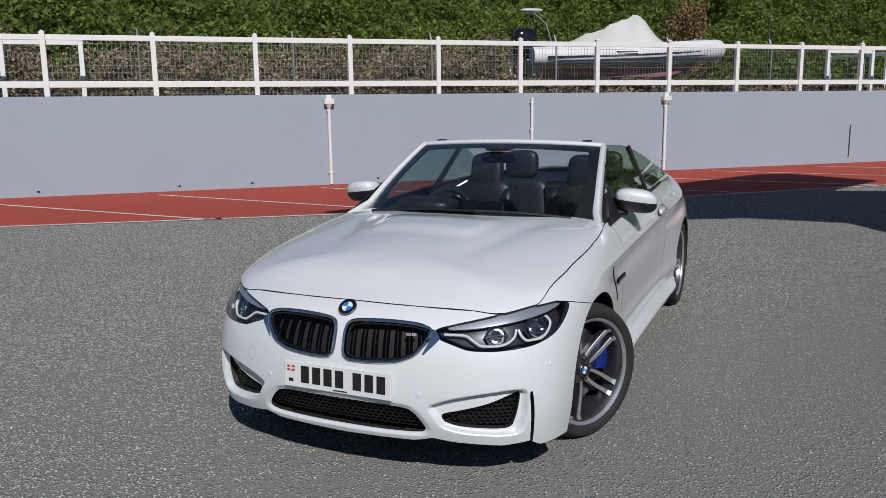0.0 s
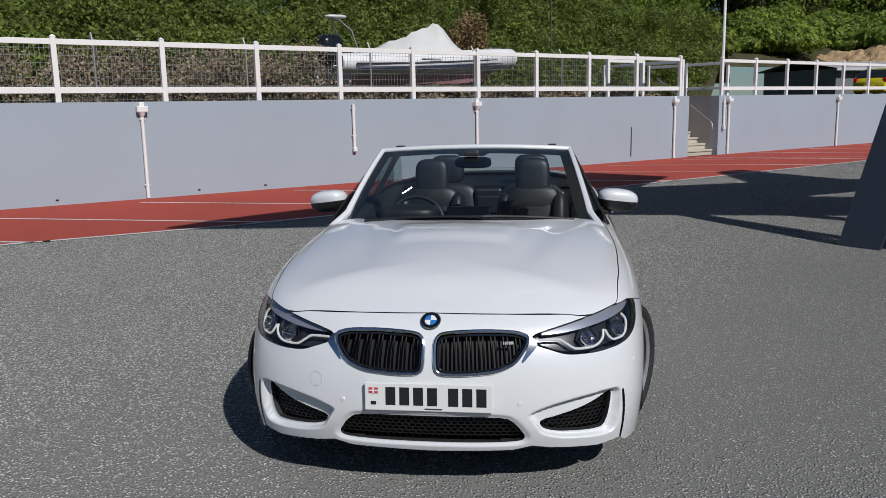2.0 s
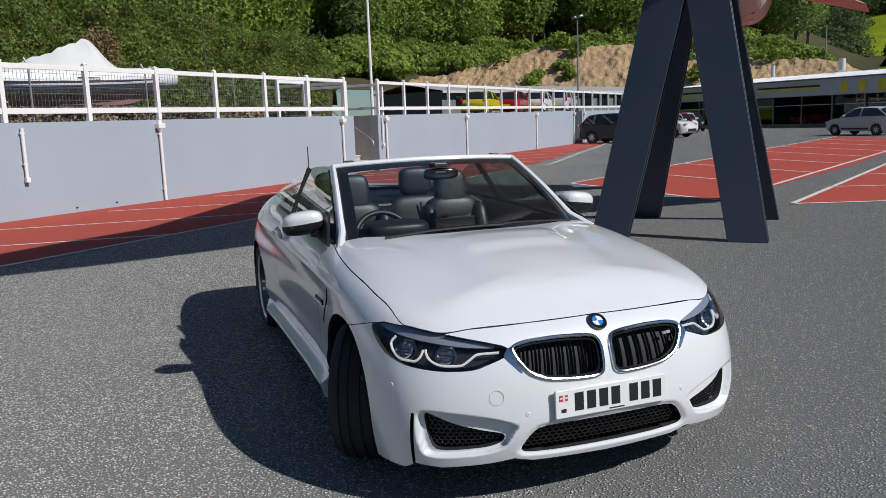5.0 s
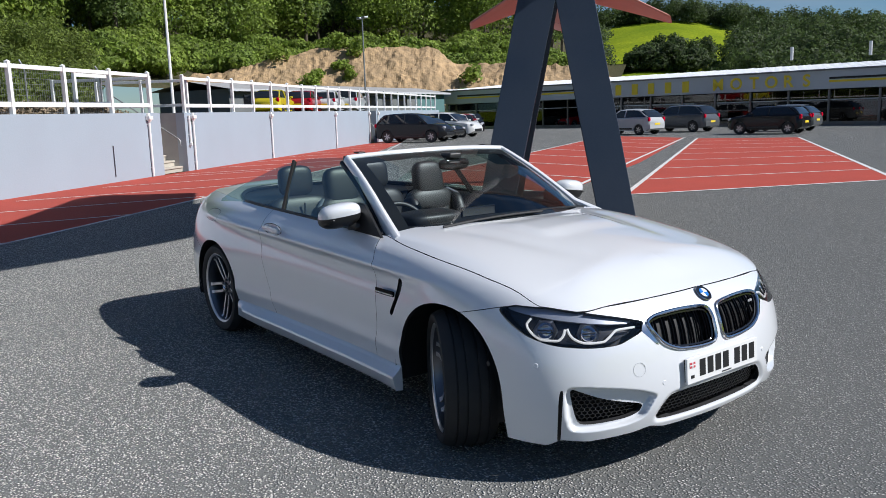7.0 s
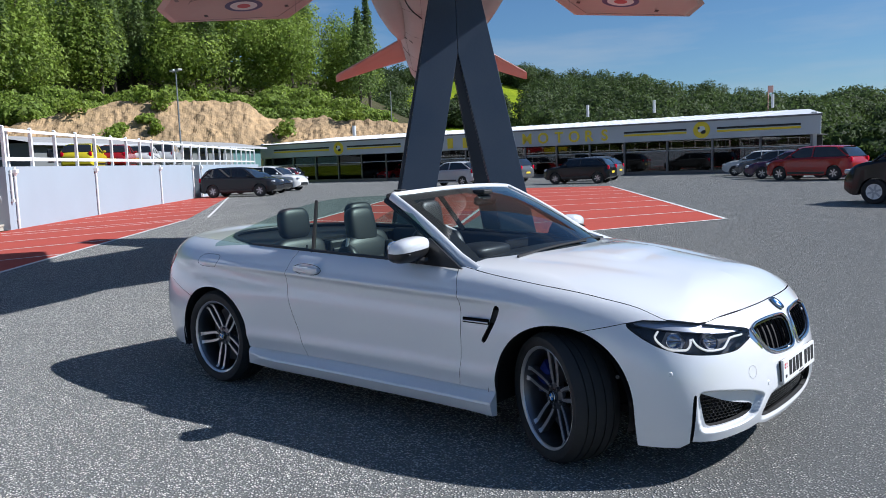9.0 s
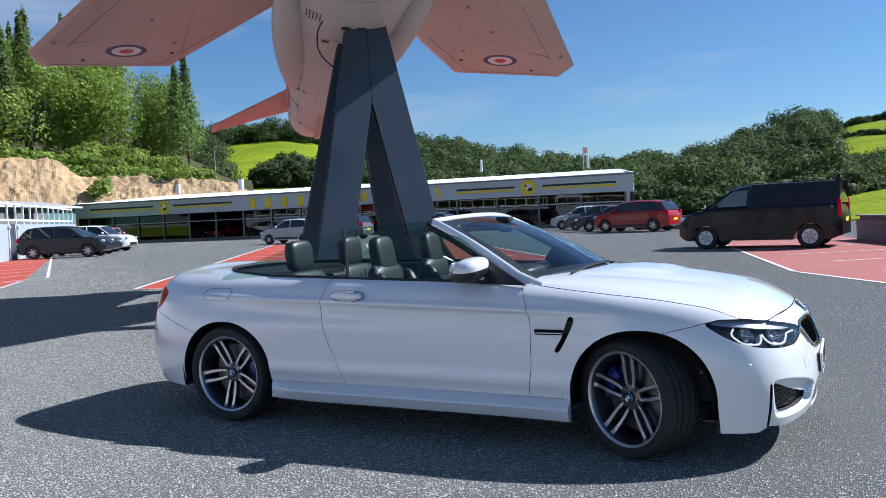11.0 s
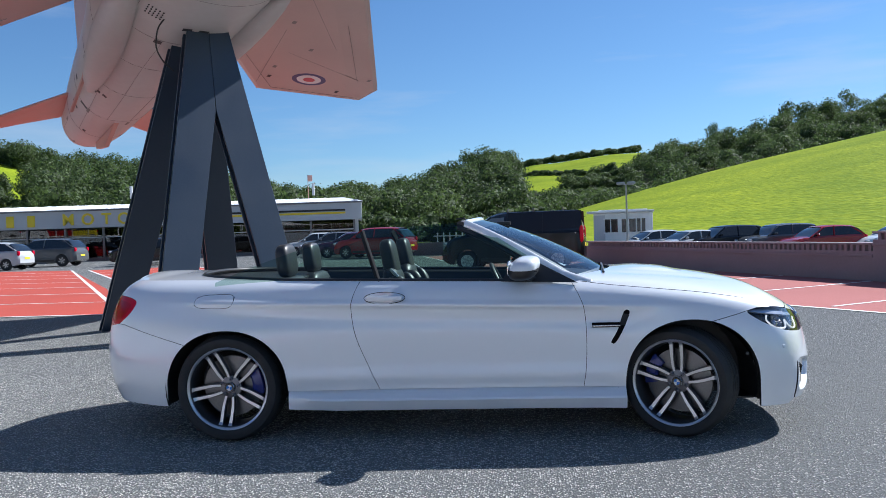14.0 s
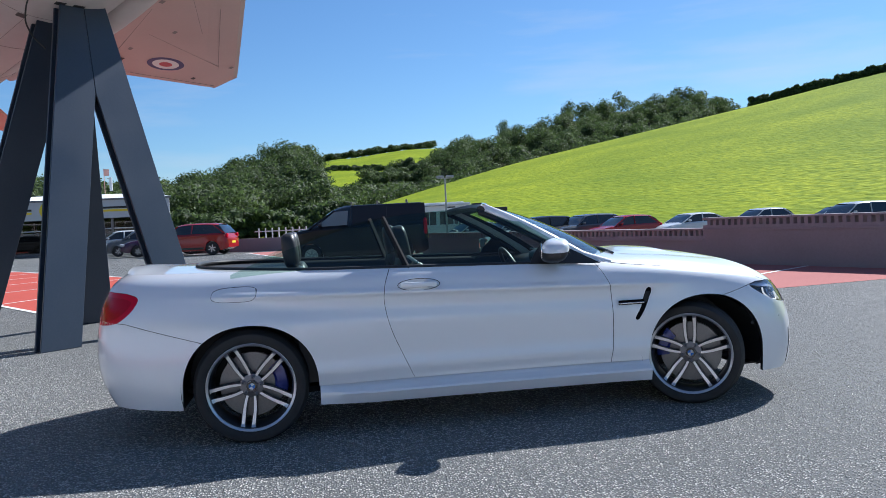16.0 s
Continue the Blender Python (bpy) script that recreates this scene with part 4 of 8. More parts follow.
FLAP = soft_poly([(-1.615, .848), (-1.385, .842), (-1.35, .87), (-1.345, .932), (-1.60, .925)], 2)


def skin_d(u, v):
    """The surface with the bumper's scoops pressed in."""
    p = skin(u, v)
    q = np.abs(q_of(u))
    near = q < 1.2
    if near.any():
        d = sdf(q, p[..., 2], SCOOP)
        sunk = 0.036 * sstep(d, 0.0, 0.012) * near
        d2 = sdf(np.where(near, q_of(u), 9), p[..., 2], LOWER)
        sunk = sunk + 0.012 * sstep(d2, -0.02, 0.0) * near
        c = np.stack([np.cos(np.clip(q / 1.0, 0, 1.3)), np.sign(u) * np.sin(np.clip(q / 1.0, 0, 1.3)), 0 * q], axis=-1)
        p = p - c * sunk[..., None]
    # crease under the door handle
    x, z = p[..., 0], p[..., 2]
    line = 0.838 - 0.028 * (x + 0.1)
    fade = sstep(x, -2.0, -1.2) * (1 - sstep(x, 0.9, 1.5))
    p[..., 1] += np.sign(u) * fade * (0.015 * np.exp(-(((z - line) / 0.022) ** 2)) - 0.014 * np.exp(-(((z - line + 0.085) / 0.060) ** 2)) + 0.012 * np.exp(-(((z - 0.40) / 0.05) ** 2)))
    return p


Z_SPLIT = [(0, .769), (.33, .764), (.60, .7545), (.70, .742), (.90, .762), (1.03, .765), (1.125, .748), (1.36, .696), (1.44, .30), (1.5, -1.0)]


def zsplit(q):
    return np.interp(np.abs(q), [k[0] for k in Z_SPLIT], [k[1] for k in Z_SPLIT])


SHUT = [(0, .769), (.33, .764), (.60, .7545), (.70, .745), (.80, .748), (.89, .760), (1.04, .811), (1.27, .852), (1.71, .901), (1.99, .931), (2.14, .952), (2.18, 2.0)]


def zshut(q):
    """Height of the bonnet's shut line."""
    q = np.abs(q)
    return np.where(q > 2.15, 2.0, curve_at(SHUT[:-1], q))


Z_LOW = [(0, .208), (.33, .216), (.415, .236), (.50, .222), (.72, .205), (.84, .215), (.90, .185), (1.4, .18)]


def zlow(q):
    return np.interp(np.abs(q), [k[0] for k in Z_LOW], [k[1] for k in Z_LOW])


def door_front(z):
    return curve_at([(.30, .812), (.45, .832), (.62, .838), (.80, .825), (.93, .772), (1.0, .735)], z)


def door_rear(z):
    return curve_at([(.30, -.425), (.48, -.505), (.62, -.562), (.72, -.588), (.82, -.598), (.90, -.586), (.99, -.55)], z)


fine_u = np.concatenate([np.arange(-4.7, 4.7001, 0.034)])
vs_full = np.linspace(0, 6, 161)
hole = lambda poly, grow=0.0: (lambda u, v, p: -(sdf(np.abs(q_of(u)), p[..., 2], poly) + grow))
inside = lambda poly, grow=0.0: (lambda u, v, p: sdf(np.abs(q_of(u)), p[..., 2], poly) + grow)
bumper = panel("front_bumper", sheet(skin_d, fine_u, vs_full, [
    lambda u, v, p: zsplit(q_of(u)) - p[..., 2] - GAP, lambda u, v, p: p[..., 2] - zlow(q_of(u)), arch, lambda u, v, p: p[..., 0] - 1.47,
    hole(HEAD, GAP), hole(KIDNEY, 0.004), lambda u, v, p: -sdf(q_of(u), p[..., 2], LOWER), hole(SIDE_IN), hole(SLOT)], 0.022), M_PAINT, CAR, "pearl white sculpted front bumper")


def side_sheet(side, u0, u1, clips, du=0.035, flange=0.016, v0=0.0, v1=6.0, n=121):
    us = np.arange(u0, u1 + 1e-6, du) * side
    return sheet(skin_d, us, np.linspace(v0, v1, n), clips, flange, flip=side < 0)


for side in (-1, 1):
    gill = lambda u, v, p: -sdf(p[..., 0], p[..., 2], GILL)
    fender = panel("front_wing", side_sheet(side, 2.2, 7.6, [
        lambda u, v, p: p[..., 2] - zsplit(q_of(u)) - GAP, lambda u, v, p: zshut(q_of(u)) - p[..., 2] - .0016, lambda u, v, p: p[..., 0] - door_front(p[..., 2]) - GAP, arch,
        lambda u, v, p: p[..., 2] - .318 - GAP, gill, lambda u, v, p: np.abs(q_of(u)) - 0.66]), M_PAINT, CAR)
    panel("vent_blade", sheet(lambda u, v: skin_d(u, v) - np.array([0, side * 0.012, 0]), np.arange(5.4, 7.0, 0.04) * side, np.linspace(2, 5, 90), [
        lambda u, v, p: sdf(p[..., 0], p[..., 2], GILL) + 0.004], 0.0, flip=side < 0), M_SLAT, fender, "gloss black side vent")
    panel("vent_slot", boxes((.955, side * .9155, .692, .17, .012, .030, .005)), M_SLAT, fender, "black slot of the side vent")
    panel("vent_bar", boxes((.955, side * .921, .688, .165, .010, .010, .003)), M_CHROME, fender, "slim chrome bar in the side vent")
    door = panel("door", side_sheet(side, 5.9, 10.6, [
        lambda u, v, p: door_front(p[..., 2]) - p[..., 0] - GAP, lambda u, v, p: p[..., 0] - door_rear(p[..., 2]) - GAP,
        lambda u, v, p: p[..., 2] - .318 - GAP]), M_PAINT, CAR, "pearl white door with a flush body-colour handle")
    hm = boxes((-.385, side * .914, .885, .225, .020, .034, .009))
    part("door_handle", hm, M_PAINT, door, "body-colour bar handle", smooth=True)
    cup = lathe([(0.001, 0.0), (0.052, 0.0), (0.050, 0.004)], 24)
    bmesh.ops.transform(cup, matrix=pose(-.385, side * .897, .885) @ Matrix.Diagonal((1.5, side, 0.72, 1)), verts=cup.verts)
    part("handle_cup", cup, M_PAINT, door, smooth=True)
    # dark ring stands in for the shading of the white handle recess
    rim_pts = [(-.385 + .128 * math.cos(a), side * .9005, .885 + .036 * math.sin(a)) for a in np.linspace(0, 2 * math.pi, 41)]
    part("handle_shade_ring", tube(rim_pts, .0022, 5), M_DARKGAP, door, "thin dark ring painted as shade round the handle")
    clips = [lambda u, v, p: door_rear(p[..., 2]) - p[..., 0] - GAP, arch, lambda u, v, p: np.where(np.abs(q_of(u)) > 3, p[..., 2] - np.interp(p[..., 0], [-2.4, -2.11, -1.68, -1.5, -1.3, -.8], [.775, .745, .622, .55, .318, .318]), 1) - GAP,
             hole(TAILP, GAP)]
    if side < 0:
        clips.append(lambda u, v, p: -(sdf(p[..., 0], p[..., 2], FLAP) + GAP))
    quarter = panel("rear_wing", side_sheet(side, 8.9, 13.4, clips), M_PAINT, CAR)
    if side < 0:
        panel("fuel_flap", side_sheet(side, 10.8, 12.6, [lambda u, v, p: sdf(p[..., 0], p[..., 2], FLAP) - GAP / 2], v0=3, n=80), M_PAINT, quarter, "squared fuel filler flap")
    panel("tail_lamp", sheet(skin_d, np.arange(12.0, 14.6, 0.03) * side, np.linspace(2.5, 5.2, 80), [inside(TAILP)], 0.015, flip=side < 0), M_TAIL, CAR, "red wraparound tail lamp")
    inner = np.array(TAILP) * np.array([0.86, 0.72]) + np.array([0.14 * 5.3, 0.28 * .83])
    panel("lamp_band", sheet(lambda u, v: skin_d(u, v) + np.array([-0.002, side * 0.002, 0]), np.arange(12.0, 14.6, 0.03) * side, np.linspace(2.5, 5.2, 80), [inside(inner)], 0.0, flip=side < 0), M_TAILD, CAR, "darker inner lamp band")
    # side skirt
    prof = [(.872, .322), (.884, .314), (.890, .302), (.898, .294), (.944, .272), (.949, .260), (.932, .222), (.916, .196), (.870, .190)]
    xs = np.linspace(-1.005, 1.062, 40)
    verts, faces = [], []
    for x in xs:
        w = float(np.interp(x, [-1.005, -.8, -.3, .6, .9, 1.062], [.016, .004, -.004, -.004, .004, .026]))
        rise = float(np.interp(x, [-1.005, -.7], [.012, 0]))
        for y, z in prof:
            flat_ = 1.0 if y < .91 else float(np.interp(x, [-1.005, -.85, .9, 1.062], [.0, 1, 1, .55]))
            y = .905 + (y - .905) * flat_ if y > .905 else y
            verts.append((x, side * (y + w), z + rise))
    n = len(prof)
    for i in range(len(xs) - 1):
        for k in range(n - 1):
            f = (i * n + k, i * n + k + 1, (i + 1) * n + k + 1, (i + 1) * n + k)
            faces.append(f if side > 0 else f[::-1])
    faces.append(list(range(n)) if side < 0 else list(range(n))[::-1])
    faces.append([(len(xs) - 1) * n + k for k in range(n)][::-1] if side < 0 else [(len(xs) - 1) * n + k for k in range(n)])
    sk = mesh_of("side_skirt", verts, faces, True)
    sk.set_sharp_from_angle(angle=radians(30))
    put("side_skirt", sk, M_PAINT, CAR, "pearl white sculpted side skirt")

panel("rear_bumper", sheet(skin_d, np.concatenate([np.arange(-14.99, -11.0, 0.05)[::1]]), np.linspace(0, 4.2, 90), [
    lambda u, v, p: np.interp(p[..., 0], [-2.4, -2.11, -1.68, -1.5], [.775, .745, .622, .55]) - p[..., 2] - GAP, arch, lambda u, v, p: -1.5 - p[..., 0]], 0.016), M_PAINT, CAR, "pearl white rear bumper")
panel("rear_bumper", sheet(skin_d, np.arange(11.0, 14.99, 0.05), np.linspace(0, 4.2, 90), [
    lambda u, v, p: np.interp(p[..., 0], [-2.4, -2.11, -1.68, -1.5], [.775, .745, .622, .55]) - p[..., 2] - GAP, arch, lambda u, v, p: -1.5 - p[..., 0]], 0.016), M_PAINT, CAR, "pearl white rear bumper")
panel("boot_face", sheet(skin_d, np.arange(13.35, 14.99, 0.05), np.linspace(2.6, 6, 70), [lambda u, v, p: p[..., 2] - .78, hole(TAILP, GAP)], 0.012), M_PAINT, CAR)
panel("boot_face", sheet(skin_d, np.arange(-14.99, -13.35, 0.05), np.linspace(2.6, 6, 70), [lambda u, v, p: p[..., 2] - .78, hole(TAILP, GAP)], 0.012), M_PAINT, CAR)

# bonnet: a height field inside the top edge
front_e, rear_e = EDGE[:170], EDGE[420:]
side_x, side_y, side_z = EDGE[::-1, 0], EDGE[::-1, 1], EDGE[::-1, 2]


def edge_y(x):
    sel = slice(60, 545)
    return np.interp(x, side_x[sel], side_y[sel])


def edge_z(x):
    sel = slice(60, 545)
    return np.interp(x, side_x[sel], side_z[sel])


def nose_x(y):
    e = EDGE[:150]
    return np.interp(np.abs(y), e[:, 1], e[:, 0])


def cowl_x(y):
    return 1.075 - 0.36 * (np.abs(y) / 0.75) ** 2.2


CENTRE = [(.6, 1.0), (1.0, 1.005), (1.25, .997), (1.5, .975), (1.7, .945), (1.88, .905), (2.0, .868), (2.10, .812), (2.16, .79)]


def spine_x(u):
    return np.interp(np.abs(u), [0, 1, 2, 3, 4, 5, 6, 7.3], [1.93, 1.91, 1.86, 1.74, 1.52, 1.28, 1.05, .78])


def bonnet_at(u, v):
    """The skin up to the top edge, then a smooth crown over to the centre line."""
    u, v = np.asarray(u, float), np.asarray(v, float)
    low = skin(u, np.minimum(v, 5.999))
    e0 = skin(u, np.full_like(u, 5.999))
    t0 = e0 - skin(u, np.full_like(u, 5.95))
    t0 /= np.linalg.norm(t0, axis=-1, keepdims=True)
    sx = spine_x(u)
    end = np.stack([sx, 0 * sx, curve_at(CENTRE, sx)], axis=-1)
    flat_ = end - e0
    flat_[..., 2] = 0
    length = np.linalg.norm(flat_, axis=-1, keepdims=True)
    slope = (curve_at(CENTRE, sx + .02) - curve_at(CENTRE, sx - .02)) / .04
    t1 = flat_ / length
    t1[..., 2] = t1[..., 0] * slope
    w = np.clip(v - 6, 0, 1)[..., None]
    h = (2 * w**3 - 3 * w**2 + 1) * e0 + (w**3 - 2 * w**2 + w) * t0 * length * np.interp(np.abs(u), [0, 2.5, 4.5, 6.5], [.9, .8, .5, .3])[..., None] + (3 * w**2 - 2 * w**3) * end + (w**3 - w**2) * t1 * length
    x, y = h[..., 0], np.abs(h[..., 1])
    # the power bulge and a hollow on each side of it
    dome = (1 - sstep(y, .20 + .10 * (1.9 - x), .25 + .14 * (1.9 - x))) * (1 - sstep(x, 1.40, 1.56)) * sstep(x, 1.08, 1.28)
    hollow = np.exp(-(((y - .36 - .22 * (1.75 - x)) / .07) ** 2)) * (1 - sstep(x, 1.5, 1.9)) * sstep(x, .95, 1.2)
    h[..., 2] += (0.014 * dome - 0.008 * hollow) * sstep(w[..., 0], 0, .25)
    return np.where((v <= 6)[..., None], low, h)


part_b = sheet(bonnet_at, np.arange(-7.28, 7.281, 0.07), np.concatenate([np.linspace(4.0, 6, 41), 6 + np.linspace(0.03, 1, 34)]), [
    lambda u, v, p: p[..., 2] - zshut(q_of(u)) - .0012, hole(HEAD, GAP), lambda u, v, p: p[..., 0] - cowl_x(p[..., 1])], 0.02)
panel("bonnet", part_b, M_PAINT, CAR, "pearl white bonnet with a raised power bulge")


def open_x(y):
    """The rear end of the cockpit opening."""
    return -1.78 + 0.66 * (np.abs(y) / 0.76) ** 4


def deck_at(x, y):
    ze, ye = edge_z(x), edge_y(x)
    f = np.clip(np.abs(y) / ye, 0, 1)
    z = ze + (0.022 + 0.012 * sstep(-x, 1.95, 2.12)) * (1 - f**2.2)
    return np.stack([x, y, z], axis=-1)


def tail_x(y):
    e = EDGE[460:][::-1]
    return np.interp(np.abs(y), e[:, 1], e[:, 0])


panel("boot_lid", sheet(deck_at, np.linspace(-2.19, -1.02, 70), np.linspace(-.82, .82, 91), [
    lambda x, y, p: edge_y(x) - np.abs(y) - GAP, lambda x, y, p: x - tail_x(y) - GAP, lambda x, y, p: open_x(y) - x], 0.03), M_PAINT, CAR, "smooth white boot lid and rear deck")

# ---- car: places on the body by distance round it and height ----
PROFILE = {}


def spot(q, z, depth=0.0):
    """The point and outward normal of the body at distance q round it and height z, sunk by depth."""
    s = -1.0 if q < 0 else 1.0
    u = s * float(np.interp(abs(q), ARC_Q, ARC_U)) if q else 1e-6
    key = round(abs(u), 3)
    if key not in PROFILE:
        vv = np.linspace(0, 5.99, 121)
        PROFILE[key] = skin(np.full(121, key), vv)[:, 2]
    lo = float(np.interp(z, PROFILE[key], np.linspace(0, 5.99, 121)))
    e = 0.02
    p = skin(np.array([u, u + e, u - e, u, u]), np.array([lo, lo, lo, min(lo + e, 5.99), max(lo - e, 0)]))
    n = np.cross(p[1] - p[2], p[3] - p[4])
    n /= np.linalg.norm(n)
    c = np.array([0.6, 0.0, 0.4])
    if n @ (p[0] - c) < 0:
        n = -n
    return Vector(p[0] - n * depth), Vector(n)


def spot_frame(q, z, depth=0.0):
    """A frame whose z axis is the body's outward normal and whose y axis points up."""
    p, n = spot(q, z, depth)
    x = Vector((0, 0, 1)).cross(n).normalized()
    y = n.cross(x)
    return Matrix(((x.x, y.x, n.x, p.x), (x.y, y.y, n.y, p.y), (x.z, y.z, n.z, p.z), (0, 0, 0, 1)))


def sunk(depth, side=1):
    def fn(u, v):
        p = skin(u, v)
        e = 0.02
        a = skin(u + e, v) - skin(u - e, v)
        b = skin(u, np.minimum(v + e, 5.99)) - skin(u, np.maximum(v - e, 0))
        n = np.cross(a, b)
        n /= np.linalg.norm(n, axis=-1, keepdims=True)
        flip = np.where(((p - np.array([0.0, 0, 0.4])) * n).sum(-1) < 0, -1.0, 1.0)
        return p - n * flip[..., None] * depth
    return fn


# dark structure just under the skin, seen through the shut lines
for side in (-1, 1):
    panel("inner_body", sheet(sunk(0.02), np.arange(4.2, 13.6, 0.12) * side, np.linspace(0.9, 5.9, 40), [arch, hole(TAILP, -0.02)], 0.0, flip=side < 0), M_DARKGAP, CAR, "black inner body structure")
panel("inner_nose", sheet(sunk(0.085), np.arange(-4.3, 4.31, 0.1), np.linspace(0.1, 5.6, 50), [lambda u, v, p: p[..., 0] - 1.75, arch], 0.0), M_DARKGAP, CAR, "black structure behind the grilles")
floor_pan = boxes((0.0, 0, 0.22, 1.9, 1.62, 0.03), (0.0, 0, 0.225, 3.4, 1.08, 0.03), (1.85, 0, 0.24, 0.5, 1.1, 0.03), (-1.95, 0, 0.30, 0.55, 1.3, 0.03))
part("underbody", floor_pan, M_DARKGAP, CAR, "black underbody tray")

# wheel housings
for cx in (1.42, -1.40):
    for side in (-1, 1):
        bm = bmesh.new()
        ring_a, ring_b = [], []
        for k in range(25):
            a = math.pi * (k / 24) * 1.16 - 0.25
            x, z = cx + 0.405 * math.cos(a), 0.335 + 0.385 * math.sin(a)
            ring_a.append(bm.verts.new((x, side * 0.905, z)))
            ring_b.append(bm.verts.new((x, side * 0.52, z)))
        for k in range(24):
            bm.faces.new((ring_a[k], ring_a[k + 1], ring_b[k + 1], ring_b[k]))
        bm.faces.new(ring_b)
        part("wheel_housing", bm, M_BLACK, CAR, "black plastic wheel arch liner", smooth=True)

# ---- headlights ----
def qz_line(pts, depth):
    return [spot(q, z, depth)[0] for q, z in pts]


def smooth_line(pts, n=6):
    """Points along a smooth open curve through pts."""
    p = np.array(pts, float)
    t = np.concatenate([[0], np.cumsum(np.linalg.norm(np.diff(p, axis=0), axis=1))])
    s = np.linspace(0, t[-1], n * (len(p) - 1) + 1)
    return np.stack([curve_at(list(zip(t, p[:, k])), s) for k in range(p.shape[1])], axis=1)


M_LAMPGREY = mat("grey_lamp_housing", (0.022, 0.023, 0.026), 0.25, 0.2, spots=0.5, scale=30, tint=(0.05, 0.05, 0.055))
M_BROW = mat("blue_grey_brow", (0.46, 0.48, 0.52), 0.25, 0.6)
for side in (-1, 1):
    us = np.arange(1.1, 4.3, 0.03) * side
    lamp = panel("headlight", sheet(sunk(0.055), us, np.linspace(2.8, 5.6, 60), [inside(HEAD, 0.004)], 0.0, flip=side < 0), M_LAMPGREY, CAR, "swept headlight with two bright light rings")
    lens = panel("lens", sheet(sunk(0.002), us, np.linspace(2.8, 5.6, 70), [inside(HEAD, -0.001)], 0.0, flip=side < 0), M_LENS, lamp, "clear curved lens")
    lens.visible_shadow = False
    brow = soft_poly([(.50, .700), (.72, .735), (.90, .757), (1.03, .760), (1.09, .747), (1.02, .733), (.80, .708), (.60, .685), (.47, .680)])
    panel("brow", sheet(sunk(0.022), us, np.linspace(3.3, 5.6, 60), [inside(brow)], 0.012, flip=side < 0), M_BROW, lamp, "brushed silver brow strip")
    # two open light rings joined at the bottom, flowing into the inner tip
    for ring_pts in ([(.955, .728), (.975, .700), (.945, .662), (.890, .642), (.835, .641), (.805, .662), (.795, .688)],
                     [(.785, .690), (.772, .662), (.735, .637), (.680, .628), (.625, .630), (.590, .650), (.555, .672), (.465, .676)]):
        pts = [spot(side * q, z, 0.026)[0] for q, z in smooth_line(ring_pts, 5)]
        part("light_ring", tube(pts, 0.0052, 8), M_DRL, lamp, "glowing white light ring", smooth=True)
    for q, z, r in ((.885, .682, .036), (.690, .668, .034)):
        m = spot_frame(side * q, z, 0.05)
        bm = lathe([(r, 0.024), (r * 0.94, 0.028), (r * 0.80, 0.006), (r * 0.5, 0.012), (0.002, 0.016)], 28)
        bmesh.ops.transform(bm, matrix=m @ pose(0, 0, 0, 90), verts=bm.verts)
        bowl = lathe([(r * 1.5, 0.020), (r * 1.42, 0.004), (r * 0.9, -0.004)], 6)
        bmesh.ops.transform(bowl, matrix=m @ pose(0, 0, 0, 90), verts=bowl.verts)
        part("reflector", bowl, M_ALLOY, lamp, "grey metallic hexagonal reflector")
        part("projector", bm, M_CHROME if q < .8 else M_CHROME, lamp, "round projector lens in a bezel", smooth=True)
        bm = boxes((0, 0, 0.030, r * 1.7, 0.006, 0.006, 0.002), (0, -0.012, 0.030, r * 1.5, 0.004, 0.006, 0.001))
        bmesh.ops.transform(bm, matrix=m, verts=bm.verts)
        part("lamp_fin", bm, M_BLACK, lamp)

# ---- kidney grilles ----

for side in (-1, 1):
    grille = panel("kidney_grille", sheet(sunk(0.05), np.arange(0.0, 1.5, 0.05) * side, np.linspace(2.2, 4.8, 40), [inside(KIDNEY, 0.006)], 0.0, flip=side < 0), M_DARKGAP, CAR, "black kidney grille in a chrome surround")
    pts = [spot(side * q, z, -0.004)[0] for q, z in KIDNEY]
    bm = tube(pts + pts[:2], 0.0080, 8)
    part("surround", bm, M_CHROME, grille, "polished chrome surround", smooth=True)
    pts = [spot(side * (.215 + (q - .215) * .945), .628 + (z - .628) * .90, 0.010)[0] for q, z in KIDNEY]
    part("inner_surround", tube(pts + pts[:2], 0.007, 6), M_GLOSSBLK, grille, smooth=True)
    for k in range(7):
        q0 = .060 + k * .052
        for dq in (-.0085, .0085):
            q = q0 + dq
            zz = np.linspace(.54, .715, 80)
            inside_z = zz[sdf(np.full(80, q), zz, KIDNEY) > 0.003]
            if len(inside_z) > 8:
                pts = [spot(side * q, z, 0.014)[0] for z in np.linspace(inside_z[0], inside_z[-1], 7)]
                part("slat", tube(pts, 0.0046, 6), M_SLAT, grille, smooth=True)
    if side > 0:
        m = spot_frame(.330, .665, -0.002)
        for i, (dx, w, mt) in enumerate(((-.020, .005, M_BADGE), (-.013, .005, M_BADGE), (-.006, .005, M_BADGE), (.010, .020, M_BADGE))):
            bm = boxes((dx, 0, 0, w, .012, .004))
            bmesh.ops.transform(bm, matrix=m, verts=bm.verts)
            part("model_badge", bm, mt, grille, "small grey model badge")

# chrome link between grille and headlight
for side in (-1, 1):
    tip = soft_poly([(.405, .686), (.428, .690), (.452, .655), (.438, .640), (.410, .615), (.385, .590), (.372, .588), (.405, .640)], 2)
    panel("grille_corner", sheet(sunk(-0.001), np.arange(1.0, 1.7, 0.02) * side, np.linspace(2.6, 4.5, 60), [inside(tip)], 0.01, flip=side < 0), M_CHROME, CAR, "chrome grille corner beside the headlight")

